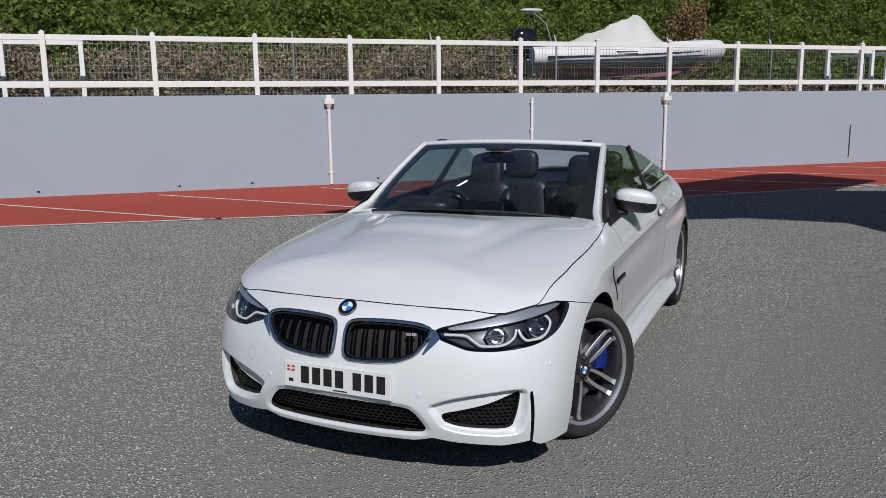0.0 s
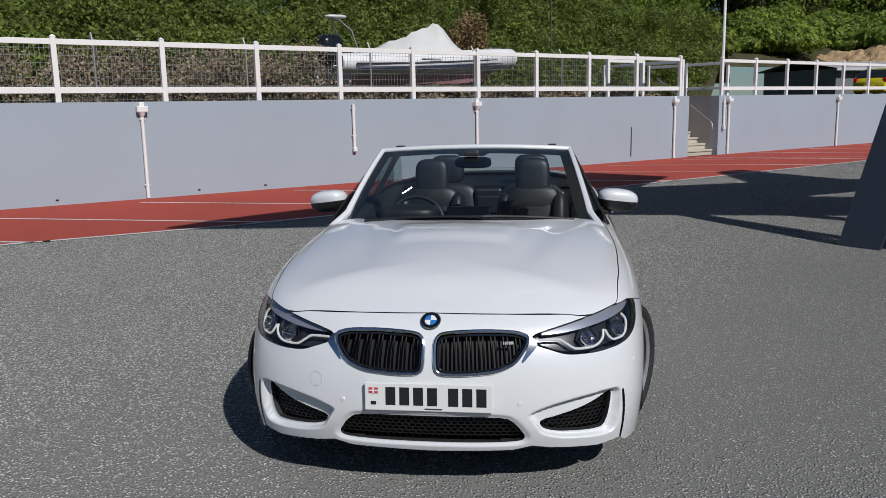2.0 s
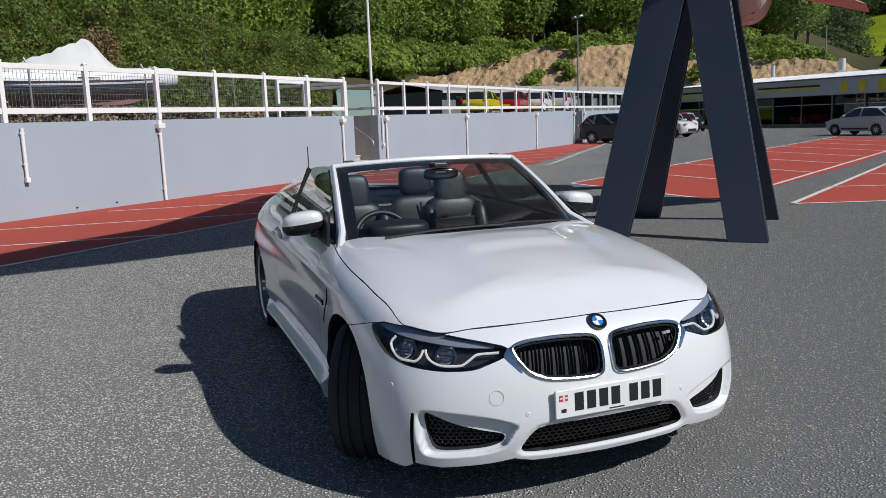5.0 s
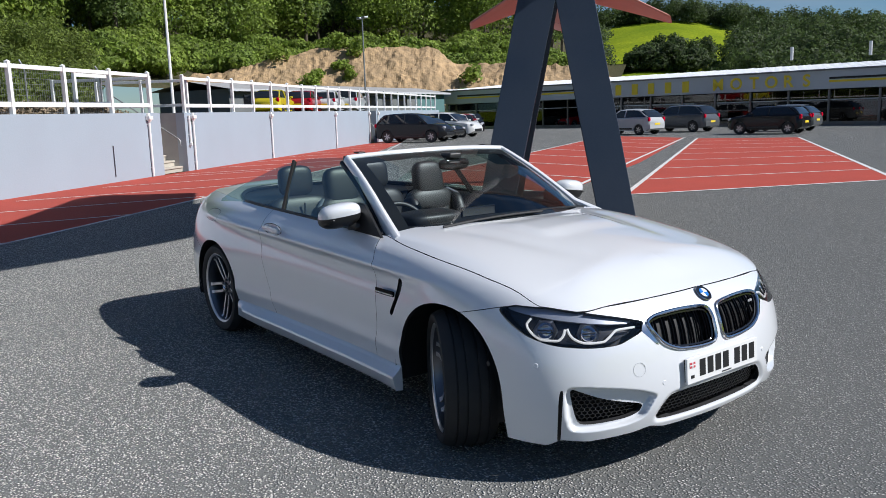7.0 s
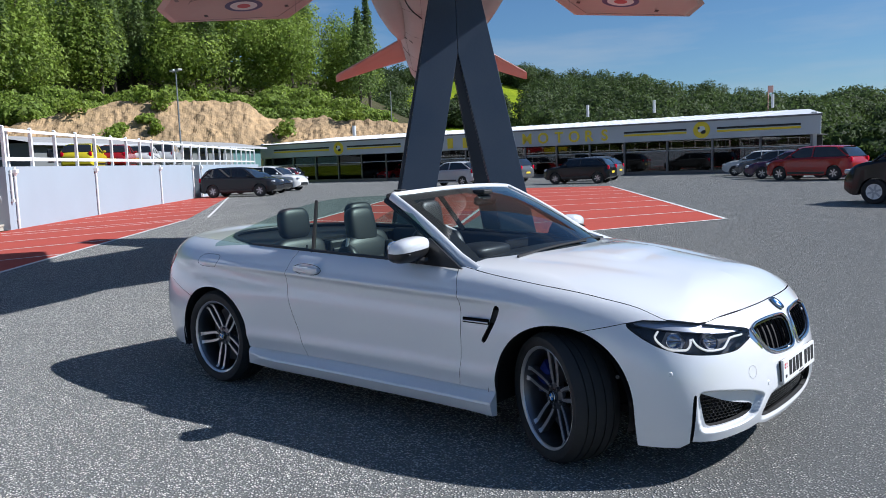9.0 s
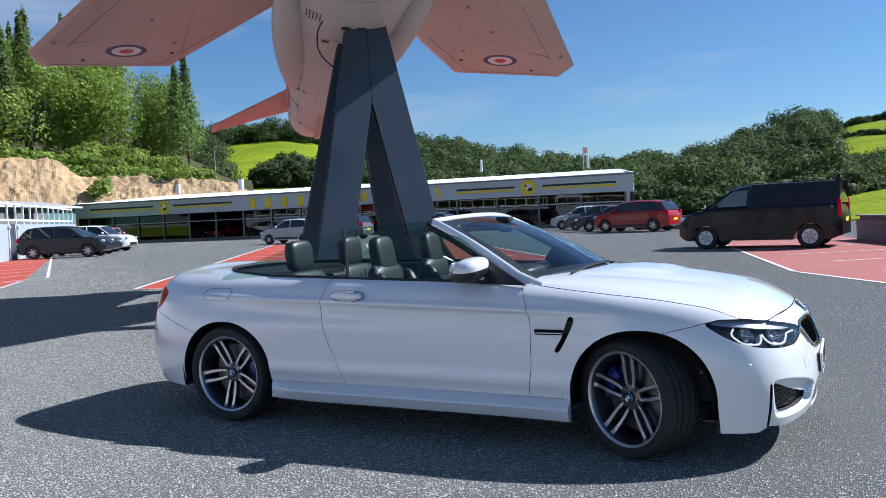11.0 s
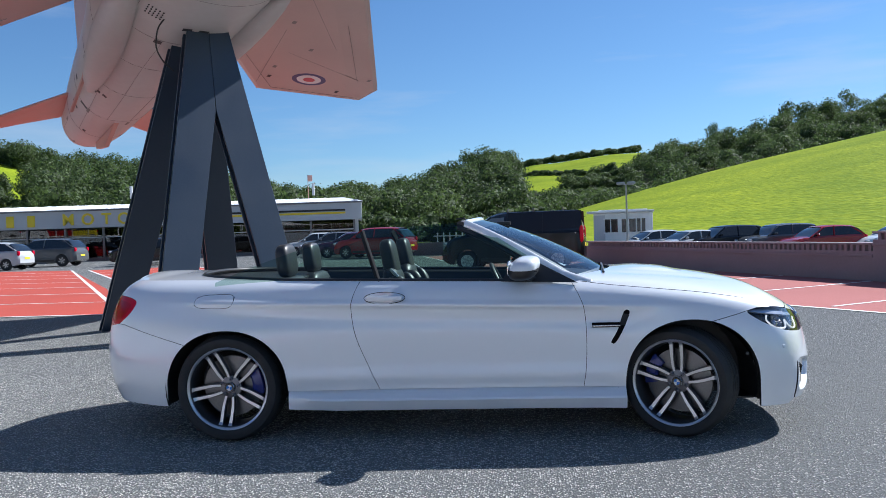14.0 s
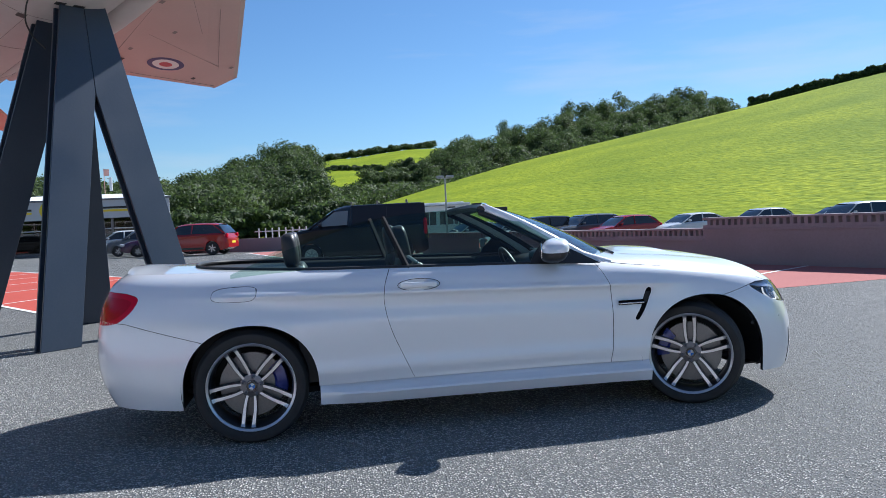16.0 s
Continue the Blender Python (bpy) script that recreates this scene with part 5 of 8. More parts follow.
# ---- intake meshes ----
def honeycomb(poly, cell, depth, side=None):
    """Hexagon mesh over a polygon on the body."""
    bm = bmesh.new()
    pts = np.array(poly)[::2]
    lo, hi = pts.min(0), pts.max(0)
    done = set()
    w, h = cell * math.sqrt(3), cell * 1.5
    for r in range(int((hi[1] - lo[1]) / (h * 0.8)) + 2):
        for c in range(int((hi[0] - lo[0]) / w) + 2):
            cx, cz = lo[0] + (c + 0.5 * (r % 2)) * w, lo[1] + r * h * 0.8
            hexa = [(cx + cell * math.sin(a), cz + 0.8 * cell * math.cos(a)) for a in [math.pi / 3 * k for k in range(6)]]
            for k in range(6):
                a, b = hexa[k], hexa[(k + 1) % 6]
                key = tuple(sorted([(round(a[0], 3), round(a[1], 3)), (round(b[0], 3), round(b[1], 3))]))
                mid = np.array([(a[0] + b[0]) / 2]), np.array([(a[1] + b[1]) / 2])
                if key in done or sdf(*mid, pts)[0] < -0.006:
                    continue
                done.add(key)
                s = side or 1
                add_tube(bm, [spot(s * a[0], a[1], depth)[0], spot(s * b[0], b[1], depth)[0]], 0.0032, 4, False)
    return bm


mesh_c = part("lower_mesh", honeycomb(LOWER, 0.0155, 0.045), M_GLOSSBLK, CAR, "black honeycomb mesh in the lower intake")
mesh_c["kind"] = "stuff"
for side in (-1, 1):
    m_ = part("side_mesh", honeycomb(SIDE_IN, 0.0155, 0.062, side), M_GLOSSBLK, CAR, "black honeycomb mesh in the corner intake")
    m_["kind"] = "stuff"
    panel("slot_backing", sheet(sunk(0.03), np.arange(2.5, 3.6, 0.04) * side, np.linspace(0, 2.4, 40), [inside(SLOT, 0.004)], 0.0, flip=side < 0), M_BLACK, CAR, "black air curtain slot")
    for q, z, r in ((.93, .535, .011), (.36, .425, .011), (1.17, .505, .011)):
        bm = lathe([(0.001, 0.002), (r * .8, 0.002), (r, 0.0)], 16)
        bmesh.ops.transform(bm, matrix=spot_frame(side * q, z, 0.0) @ pose(0, 0, 0, 90), verts=bm.verts)
        part("parking_sensor", bm, M_PAINT if q < 1.1 else M_BLACK, bumper, smooth=True)
bm = lathe([(0.0285, 0.0012), (0.030, 0.0012), (0.030, 0.0004)], 32)
bmesh.ops.transform(bm, matrix=spot_frame(-.485, .500) @ pose(0, 0, 0, 90), verts=bm.verts)
part("tow_eye_cover", bm, M_CLAD, bumper, "round towing eye cover", smooth=True)

# splitter under the bumper
bm = bmesh.new()
front_line = [spot(q, .214, .024)[0] for q in np.linspace(-.80, .80, 33)]
add_prism(bm, [(p.x, p.y) for p in front_line] + [(1.75, .78), (1.75, -.78)], .012, Matrix.Translation((0, 0, .212)))
part("splitter", bm, M_BLACK, bumper, "black lower splitter")

# ---- number plate, badges ----
plate_m = pose(2.317, 0.0, .455, 0, -3, 0)
bm = boxes((0, 0, 0, .012, .524, .115, .003))
bmesh.ops.transform(bm, matrix=plate_m, verts=bm.verts)
plate = part("number_plate", bm, M_PLATE, CAR, "white number plate with black characters as plain bars")
bm = boxes((-.010, 0, 0, .02, .50, .10))
bmesh.ops.transform(bm, matrix=plate_m, verts=bm.verts)
part("plate_holder", bm, M_BLACK, plate)
for y in (-.155, -.098, -.041, .016, .102, .159, .216):
    bm = boxes((.0070, y, .004, .002, .040, .074, .0))
    bmesh.ops.transform(bm, matrix=plate_m, verts=bm.verts)
    part("character_bar", bm, M_BLACK, plate)
bm = boxes((.0070, -.226, .026, .002, .038, .024))
bmesh.ops.transform(bm, matrix=plate_m, verts=bm.verts)
part("flag_bar", bm, M_FLAGRED, plate, "small red and blue flag bar")
bm = boxes((.0080, -.226, .026, .002, .038, .005), (.0080, -.226, .026, .002, .007, .024))
bmesh.ops.transform(bm, matrix=plate_m, verts=bm.verts)
part("flag_cross", bm, M_PLATE, plate)
bm = boxes((.0070, -.226, -.026, .002, .022, .014))
bmesh.ops.transform(bm, matrix=plate_m, verts=bm.verts)
part("country_bar", bm, M_BLACK, plate)
bm = boxes((.0070, .02, -.047, .002, .07, .005))
bmesh.ops.transform(bm, matrix=plate_m, verts=bm.verts)
part("dealer_bar", bm, M_ALLOYD, plate)


def roundel(parent, m, r):
    """A round badge of four quarters in a black ring."""
    bm = lathe([(r, 0.0), (r, 0.006), (r * .93, 0.008), (r * .62, 0.007), (r * .60, 0.006), (0.0005, 0.006)], 36)
    bmesh.ops.transform(bm, matrix=m @ pose(0, 0, 0, 90), verts=bm.verts)
    badge = part("badge", bm, M_GLOSSBLK, parent, "round black-ringed badge with blue and white quarters", smooth=True)
    bm = lathe([(r * 1.0, 0.004), (r * 1.03, 0.006), (r * .96, 0.0085)], 36)
    bmesh.ops.transform(bm, matrix=m @ pose(0, 0, 0, 90), verts=bm.verts)
    part("badge_rim", bm, M_CHROME, badge, smooth=True)
    for k in range(4):
        bm = bmesh.new()
        arc_pts = [(0, 0)] + [(r * .60 * math.cos(a), r * .60 * math.sin(a)) for a in np.linspace(k * math.pi / 2, (k + 1) * math.pi / 2, 9)]
        add_prism(bm, arc_pts, 0.0016, m @ Matrix.Translation((0, 0, 0.0072)))
        part("badge_quarter", bm, M_BLUE if k % 2 else M_PLATE, badge)
    return badge


roundel(CAR, spot_frame(0.0, .742, -0.002), 0.041)

# ---- wheels ----
M_ALLOY2 = mat("bright_machined_face", (0.60, 0.60, 0.62), 0.28, 0.75, fine=0.12, fine_scale=200)


def wheel(name, m, tyre_r, half):
    """Outward is local +y."""
    barrel = lathe([(.235, -half), (.255, -half + .01), (.240, -half + .03), (.232, -.02), (.236, half - .055), (.243, half - .03), (.252, half - .012), (.261, half - .004), (.265, half - .008), (.265, half - .02)], 64)
    w = part("wheel", barrel, M_ALLOYD, CAR, "dark alloy wheel with five bright double spokes", smooth=True)
    w.matrix_basis = m
    t = tyre_r
    prof = [(.258, -half), (.290, -half - .012), (t - .022, -half - .006), (t - .006, -half + .022)]
    for g in (-.072, -.028, .028, .072):
        prof += [(t, g - .0045), (t - .007, g - .0042), (t - .007, g + .0042), (t, g + .0045)]
    prof += [(t - .006, half - .022), (t - .022, half + .006), (.292, half + .011), (.272, half + .004), (.261, half - .004)]
    part("tyre", lathe(prof, 96), M_TYRE, w, "black low-profile tyre", smooth=True)
    for k in range(5):
        for sgn in (-1, 1):
            verts, faces = [], []
            n = 9
            for i in range(n):
                f = i / (n - 1)
                r = .045 + (.253 - .045) * f
                ang = 2 * math.pi * k / 5 + math.pi / 2 + sgn * (0.24 * (1 - f) ** 1.5 + 0.122)
                wdt = .0068 + .0038 * f if f < .93 else .015
                y = .052 + .026 * f ** 1.3 if f < .9 else .078 + .018 * (f - .9) / .1
                y += half - .118
                c, s = math.cos(ang), math.sin(ang)
                for dx, dy in ((-wdt - .004, -.034), (-wdt - .003, -.004), (-wdt, 0), (wdt, 0), (wdt + .003, -.004), (wdt + .004, -.034)):
                    verts.append((r * c - dx * s, y + dy, r * s + dx * c))
            for i in range(n - 1):
                for j in range(6):
                    faces.append((i * 6 + j, i * 6 + (j + 1) % 6, (i + 1) * 6 + (j + 1) % 6, (i + 1) * 6 + j))
            me = mesh_of("spoke", verts, faces)
            me.materials.append(M_ALLOYD)
            me.materials.append(M_ALLOY2)
            for p in me.polygons:
                if p.index % 6 in (2,):
                    p.material_index = 1
            put("spoke", me, None, w)
    rim_face = lathe([(.246, half - .016), (.248, half - .010), (.2595, half - .0025), (.2625, half - .004)], 64)
    part("rim_lip", rim_face, M_ALLOY2, w, "bright machined rim lip", smooth=True)
    hub = lathe([(.075, half - .085), (.070, half - .066), (.052, half - .062), (.036, half - .060), (.034, half - .050), (.0005, half - .048)], 40)
    part("hub", hub, M_ALLOYD, w, smooth=True)
    roundel(w, pose(0, half - .049, 0, -90), .031)
    for k in range(5):
        a = 2 * math.pi * (k + .5) / 5 + math.pi / 2
        bm = lathe([(.0115, half - .070), (.0115, half - .050), (.007, half - .048), (.006, half - .054), (.0005, half - .056)], 10)
        bmesh.ops.translate(bm, vec=(.054 * math.cos(a), 0, .054 * math.sin(a)), verts=bm.verts)
        part("wheel_nut", bm, M_ALLOYD, w, smooth=True)
    disc = lathe([(.07, .0), (.192, .0), (.194, -.006), (.194, -.024), (.192, -.028), (.07, -.028)], 56)
    part("brake_disc", disc, M_BRAKE, w, "drilled grey brake disc", smooth=True)
    return w


def caliper(m, start):
    bm = bmesh.new()
    rows = []
    for i in range(9):
        a = start + 0.95 * (i / 8 - .5)
        taper = 1 - 0.25 * abs(i - 4) / 4
        rows.append([bm.verts.new((r * math.cos(a), y, r * math.sin(a))) for r, y in ((.135, .028), (.150, .045 * taper), (.205, .045 * taper), (.212, .03), (.212, -.05), (.135, -.05))])
    for a, b in zip(rows, rows[1:]):
        for j in range(6):
            bm.faces.new((a[j], a[(j + 1) % 6], b[(j + 1) % 6], b[j]))
    bm.faces.new(rows[0])
    bm.faces.new(rows[-1][::-1])
    c = part("brake_caliper", bm, M_CALIPER, CAR, "blue brake caliper", smooth=True)
    c.matrix_basis = m


STEER = -28.0
for x, side, tr, half, tw in ((1.406, -1, .330, .118, STEER), (1.406, 1, .330, .118, STEER), (-1.406, -1, .337, .124, 0), (-1.406, 1, .337, .124, 0)):
    centre = side * (.912 - half - .012)
    turn = 180 if side < 0 else 0
    spin = {(1, -1): 0, (1, 1): 20, (-1, -1): 28, (-1, 1): 40}[(1 if x > 0 else -1, side)]
    m = pose(x, centre, tr, 0, 0, tw) @ pose(0, 0, 0, 0, spin, turn)
    wheel("wheel", m, tr, half)
    caliper(pose(x, centre, tr, 0, 0, tw + turn), 0.35 if (x > 0) == (side < 0) else math.pi - 0.25)

# ---- car: windscreen, glass, cabin ----
def blob(half, m=None, e=0.45, n=14, k=22, cut=None):
    """A rounded box: a superellipsoid with those half sizes. cut: keep only where cut(z) is true, z from -1 to 1."""
    bm = bmesh.new()
    m = m or Matrix()
    f = lambda c, p: math.copysign(abs(c) ** p, c)
    rows = []
    for i in range(n + 1):
        a = -math.pi / 2 + math.pi * i / n
        rows.append([(f(math.cos(a), e) * f(math.cos(b), e), f(math.cos(a), e) * f(math.sin(b), e), f(math.sin(a), e)) for b in [2 * math.pi * j / k for j in range(k)]])
    vs = [[bm.verts.new(m @ Vector((p[0] * half[0], p[1] * half[1], p[2] * half[2]))) for p in row] for row in rows]
    for i in range(n):
        for j in range(k):
            zc = (rows[i][j][2] + rows[i + 1][j][2]) / 2
            if cut is None or cut(zc):
                try:
                    bm.faces.new((vs[i][j], vs[i][(j + 1) % k], vs[i + 1][(j + 1) % k], vs[i + 1][j]))
                except ValueError:
                    pass
    bmesh.ops.remove_doubles(bm, verts=bm.verts, dist=1e-5)
    bmesh.ops.delete(bm, geom=[v for v in bm.verts if not v.link_faces], context="VERTS")
    return bm


def screen_at(s, t):
    s, t = np.asarray(s, float), np.asarray(t, float)
    a = np.abs(s)
    base = np.stack([1.045 - .275 * a**2.2, .715 * s, .995 - .035 * a**2], axis=-1)
    top = np.stack([.205 - .075 * s**2, .600 * s, 1.357 - .022 * s**2], axis=-1)
    p = base + (top - base) * t[..., None]
    b = .035 * 4 * t * (1 - t) * (1 - .45 * s**2)
    p[..., 0] += .42 * b
    p[..., 2] += .9 * b
    return p


ss, tt = np.linspace(-1, 1, 41), np.linspace(0, 1, 25)
screen = panel("windscreen", sheet(screen_at, ss, tt, [lambda s, t, p: .985 - np.abs(s)], 0.0), M_WS, CAR, "raked clear windscreen with a black border")
screen.visible_shadow = False
panel("glass_border", sheet(lambda s, t: screen_at(s, t) - np.array([.003, 0, .005]), np.linspace(-1, 1, 121), np.linspace(0, 1, 61), [
    lambda s, t, p: np.maximum(np.maximum(np.abs(s) - .905 + .01 * t, t - .885 - .05 * (1 - sstep(np.abs(s), .12, .17)) * -1), .045 - t)], 0.0), M_BLACK, screen, "black printed border")

for side in (-1, 1):
    edge = [Vector(p) for p in screen_at(np.full(15, side * 1.0), np.linspace(0, 1, 15))]
    foot = Vector((.875, side * .775, .922))
    path = [foot] + [p + Vector((-.020, side * .014, -.006)) for p in edge[1:]]
    bm = bmesh.new()
    rings = []
    for i, p in enumerate(path):
        d = (path[min(i + 1, len(path) - 1)] - path[max(i - 1, 0)]).normalized()
        w = d.cross(Vector((0, side, 0.35))).normalized()
        h = w.cross(d).normalized()
        f = i / (len(path) - 1)
        a, b = (.032 - .007 * f) + .008 * max(0, 1 - 4 * f), (.020 - .004 * f) + .004 * max(0, 1 - 4 * f)
        rings.append([bm.verts.new(p + w * a * math.copysign(abs(math.cos(t)) ** .7, math.cos(t)) + h * b * math.copysign(abs(math.sin(t)) ** .7, math.sin(t))) for t in [2 * math.pi * k / 14 for k in range(14)]])
    for r0, r1 in zip(rings, rings[1:]):
        for k in range(14):
            bm.faces.new((r0[k], r0[(k + 1) % 14], r1[(k + 1) % 14], r1[k]))
    bm.faces.new(rings[0])
    bm.faces.new(rings[-1])
    part("windscreen_pillar", bm, M_PAINT, CAR, "pearl white windscreen pillar", smooth=True)
    seal = [p + Vector((-.048, side * .004, -.024)) for p in path[1:]]
    part("pillar_seal", tube([foot + Vector((-.13, side * .012, .02))] + seal, .017, 8), M_BLACK, CAR, "black rubber seal", smooth=True)
    bm = bmesh.new()
    add_prism(bm, [(.80, .944), (.335, .962), (.37, 1.02), (.44, 1.10), (.52, 1.095)], .014, Matrix(((1, 0, 0, 0), (0, -.50 * side, side, side * 1.282), (0, 1, 0, 0), (0, 0, 0, 1))))
    part("mirror_sail", bm, M_BLACK, CAR, "black triangular panel at the mirror foot")

tops = [Vector(p) for p in screen_at(np.linspace(-1.02, 1.02, 25), np.full(25, 1.0))]
part("windscreen_header", tube([p + Vector((-.016, 0, .000)) for p in tops], .019, 10), M_PAINT, CAR, "white windscreen header rail", smooth=True)
part("header_lining", tube([p + Vector((-.050, 0, -.014)) for p in tops], .027, 8), M_BLACK, CAR, "black header lining", smooth=True)
for side in (-1, 1):
    part("roof_latch", boxes((.075, side * .50, 1.362, .06, .05, .010, .003)), M_BLACK, CAR)

Z_TOP = [(-1.50, 1.000), (-1.35, 1.062), (-1.1, 1.150), (-.8, 1.240), (-.5, 1.302), (-.1, 1.330), (.25, 1.338)]


def seal_x(z):
    return -.435 - (z - .975) * .40


for side in (-1, 1):
    pane_at = lambda x, z: np.stack([x, side * (.800 - .42 * (z - .965) - .30 * np.maximum(z - .965, 0) ** 2), z], axis=-1)
    top_clip = lambda x, z, p: curve_at(Z_TOP, x) - z
    g1 = panel("door_glass", sheet(pane_at, np.linspace(-.65, .80, 60), np.linspace(.955, 1.345, 40), [top_clip, lambda x, z, p: x - seal_x(z) - .012, lambda x, z, p: .735 - (z - .965) * 1.56 - x], 0.0, flip=side < 0), M_SIDEGLASS, CAR, "raised green-tinted door window")
    g2 = panel("quarter_glass", sheet(pane_at, np.linspace(-1.5, -.40, 50), np.linspace(.96, 1.345, 40), [top_clip, lambda x, z, p: seal_x(z) - .012 - x, lambda x, z, p: z - .962], 0.0, flip=side < 0), M_SIDEGLASS, CAR, "raised green-tinted rear quarter window")
    g1.visible_shadow = g2.visible_shadow = False
    a, b = pane_at(np.array(seal_x(.97)), np.array(.97)), pane_at(np.array(seal_x(1.298)), np.array(1.298))
    bm = bmesh.new()
    d = Vector(b) - Vector(a)
    add_box(bm, (.036, .020, d.length), Matrix.Translation((Vector(a) + Vector(b)) / 2) @ d.to_track_quat("Z", "X").to_matrix().to_4x4(), .004)
    part("window_seal", bm, M_CARPET, CAR, "black vertical window seal")

# black waist trim round the cockpit
trim = []
for x in np.linspace(.66, -1.05, 30):
    trim.append(Vector((x, -(float(edge_y(x)) - .010), float(edge_z(x)) + .004)))
ys = np.linspace(-(float(edge_y(-1.08)) - .012), float(edge_y(-1.08)) - .012, 33)
trim += [Vector((float(open_x(y)) + .010, y, float(deck_at(np.array(float(open_x(y))), np.array(y))[2]) + .003)) for y in ys]
trim += [Vector((p.x, -p.y, p.z)) for p in trim[:30][::-1]]
part("waist_trim", tube(trim, .0125, 8), M_BLACK, CAR, "black waistline trim round the cockpit", smooth=True)

# tub
panel("rear_shelf", sheet(lambda x, y: np.stack([x, y, .985 + .045 * (-x - 1.1)], axis=-1), np.linspace(-1.80, -1.13, 30), np.linspace(-.78, .78, 41), [
    lambda x, y, p: x - open_x(y) - .004, lambda x, y, p: edge_y(x) - .02 - np.abs(y)], 0.02), M_BLACK, CAR, "black rear shelf over the stowed roof")
for side in (-1, 1):
    verts, faces = [], []
    xs = np.linspace(-1.12, .74, 26)
    for x in xs:
        ye = float(edge_y(x))
        for y, z in ((ye - .014, float(edge_z(x)) - .004), (ye - .075, float(edge_z(x)) - .02), (ye - .085, .86), (.665, .80), (.655, .70), (.685, .62), (.69, .30)):
            verts.append((x, side * y, z))
    for i in range(len(xs) - 1):
        for k in range(6):
            f = (i * 7 + k, i * 7 + k + 1, (i + 1) * 7 + k + 1, (i + 1) * 7 + k)
            faces.append(f[::-1] if side > 0 else f)
    dm = mesh_of("door_lining", verts, faces, True)
    put("door_lining", dm, M_LEATHER, CAR, "black leather door lining")
    part("door_pull", tube([(.12, side * .655, .76), (.06, side * .635, .80), (-.12, side * .635, .83), (-.2, side * .655, .82)], .013, 8), M_ALLOYD, CAR, "dark satin door pull", smooth=True)
part("cabin_floor", boxes((-.2, 0, .262, 2.0, 1.36, .03)), M_CARPET, CAR, "black carpeted floor")
for bx, bs in ((-1.19, .06), (.98, .04)):
    part("cabin_bulkhead", boxes((bx, 0, .62, bs, 1.36, .68, .01)), M_CARPET, CAR)

# dashboard
verts, faces = [], []
prof = [(1.06, .962), (.85, .982), (.66, .975), (.56, .955), (.52, .91), (.55, .85), (.53, .78), (.60, .62), (.72, .50)]
ys = np.linspace(-.70, .70, 31)
for y in ys:
    c = 1 - (abs(y) / .72) ** 6
    for x, z in prof:
        verts.append((x - .14 * (abs(y) / .7) ** 2 * (x > .8), y, z - .02 * (abs(y) / .7) ** 2))
n = len(prof)
for i in range(len(ys) - 1):
    for k in range(n - 1):
        faces.append((i * n + k, (i + 1) * n + k, (i + 1) * n + k + 1, i * n + k + 1))
dash = put("dashboard", mesh_of("dashboard", verts, faces, True), M_LEATHER, CAR, "black soft-touch dashboard")
part("instrument_hood", blob((.13, .19, .05), Matrix.Translation((.60, -.37, .985)), .6), M_LEATHER, dash, smooth=True)
part("screen", boxes((.60, 0, .995, .02, .26, .06, .006)), M_GLOSSBLK, dash, "slim black display")
part("centre_console", blob((.45, .13, .20), Matrix.Translation((.22, 0, .44)), .3), M_LEATHER, CAR, smooth=True)
part("trim_strip", boxes((.515, .30, .865, .012, .60, .035, .004)), M_SILVER, dash)

# steering wheel
wm = pose(.34, -.37, .885, 0, 64, 0)
bm = bmesh.new()
for i in range(48):
    a = 2 * math.pi * i / 48
    for j in range(10):
        b = 2 * math.pi * j / 10
        bm.verts.new(wm @ Vector(((.180 + .017 * math.cos(b)) * math.cos(a), (.180 + .017 * math.cos(b)) * math.sin(a), .014 * math.sin(b))))
bm.verts.ensure_lookup_table()
for i in range(48):
    for j in range(10):
        bm.faces.new([bm.verts[k] for k in (i * 10 + j, ((i + 1) % 48) * 10 + j, ((i + 1) % 48) * 10 + (j + 1) % 10, i * 10 + (j + 1) % 10)])
wheel_rim = part("steering_wheel", bm, M_LEATHER, CAR, "black leather three-spoke steering wheel", smooth=True)
part("airbag_boss", blob((.075, .065, .025), wm, .6), M_LEATHER, wheel_rim, smooth=True)
for ang in (90, -90, 0):
    bm = boxes((.115, 0, 0, .12, .035, .012, .004))
    bmesh.ops.transform(bm, matrix=wm @ pose(0, 0, 0, 0, 0, ang), verts=bm.verts)
    part("wheel_spoke", bm, M_SILVER, wheel_rim)

# seats
for ys_ in (-.365, .365):
    seat = part("front_seat", blob((.25, .24, .09), pose(-.08, ys_, .50, 0, -8, 0), .5), M_LEATHER, CAR, "black leather sports seat with integrated headrest", smooth=True)
    back = pose(-.36, ys_, .74, 0, -13, 0)
    part("backrest", blob((.065, .185, .30), back, .5), M_LEATHER, seat, smooth=True)
    for sy in (-1, 1):
        part("bolster", blob((.095, .055, .27), back @ pose(.045, sy * .20, -.01, 0, 0, sy * -12), .7), M_LEATHER, seat, smooth=True)
        part("thigh_bolster", blob((.23, .05, .07), pose(-.06, ys_ + sy * .225, .54, 0, -8, 0), .7), M_LEATHER, seat, smooth=True)
    part("headrest", blob((.050, .122, .140), pose(-.425, ys_, 1.105, 0, -10, 0), .52), M_LEATHER, seat, smooth=True)
    part("shoulder", blob((.060, .205, .105), pose(-.400, ys_, .955, 0, -13, 0), .72), M_LEATHER, seat, smooth=True)
    part("belt_guide", tube([(-.40, ys_ + (.15 if ys_ > 0 else -.15), 1.04), (-.35, ys_ + (.21 if ys_ > 0 else -.21), 1.00), (-.33, ys_ + (.215 if ys_ > 0 else -.215), .94)], .012, 8), M_SILVER, seat, "satin silver belt guide", smooth=True)
    part("seat_badge", boxes((-.366, ys_, 1.015, .006, .05, .012, .002)), M_SILVER, seat)
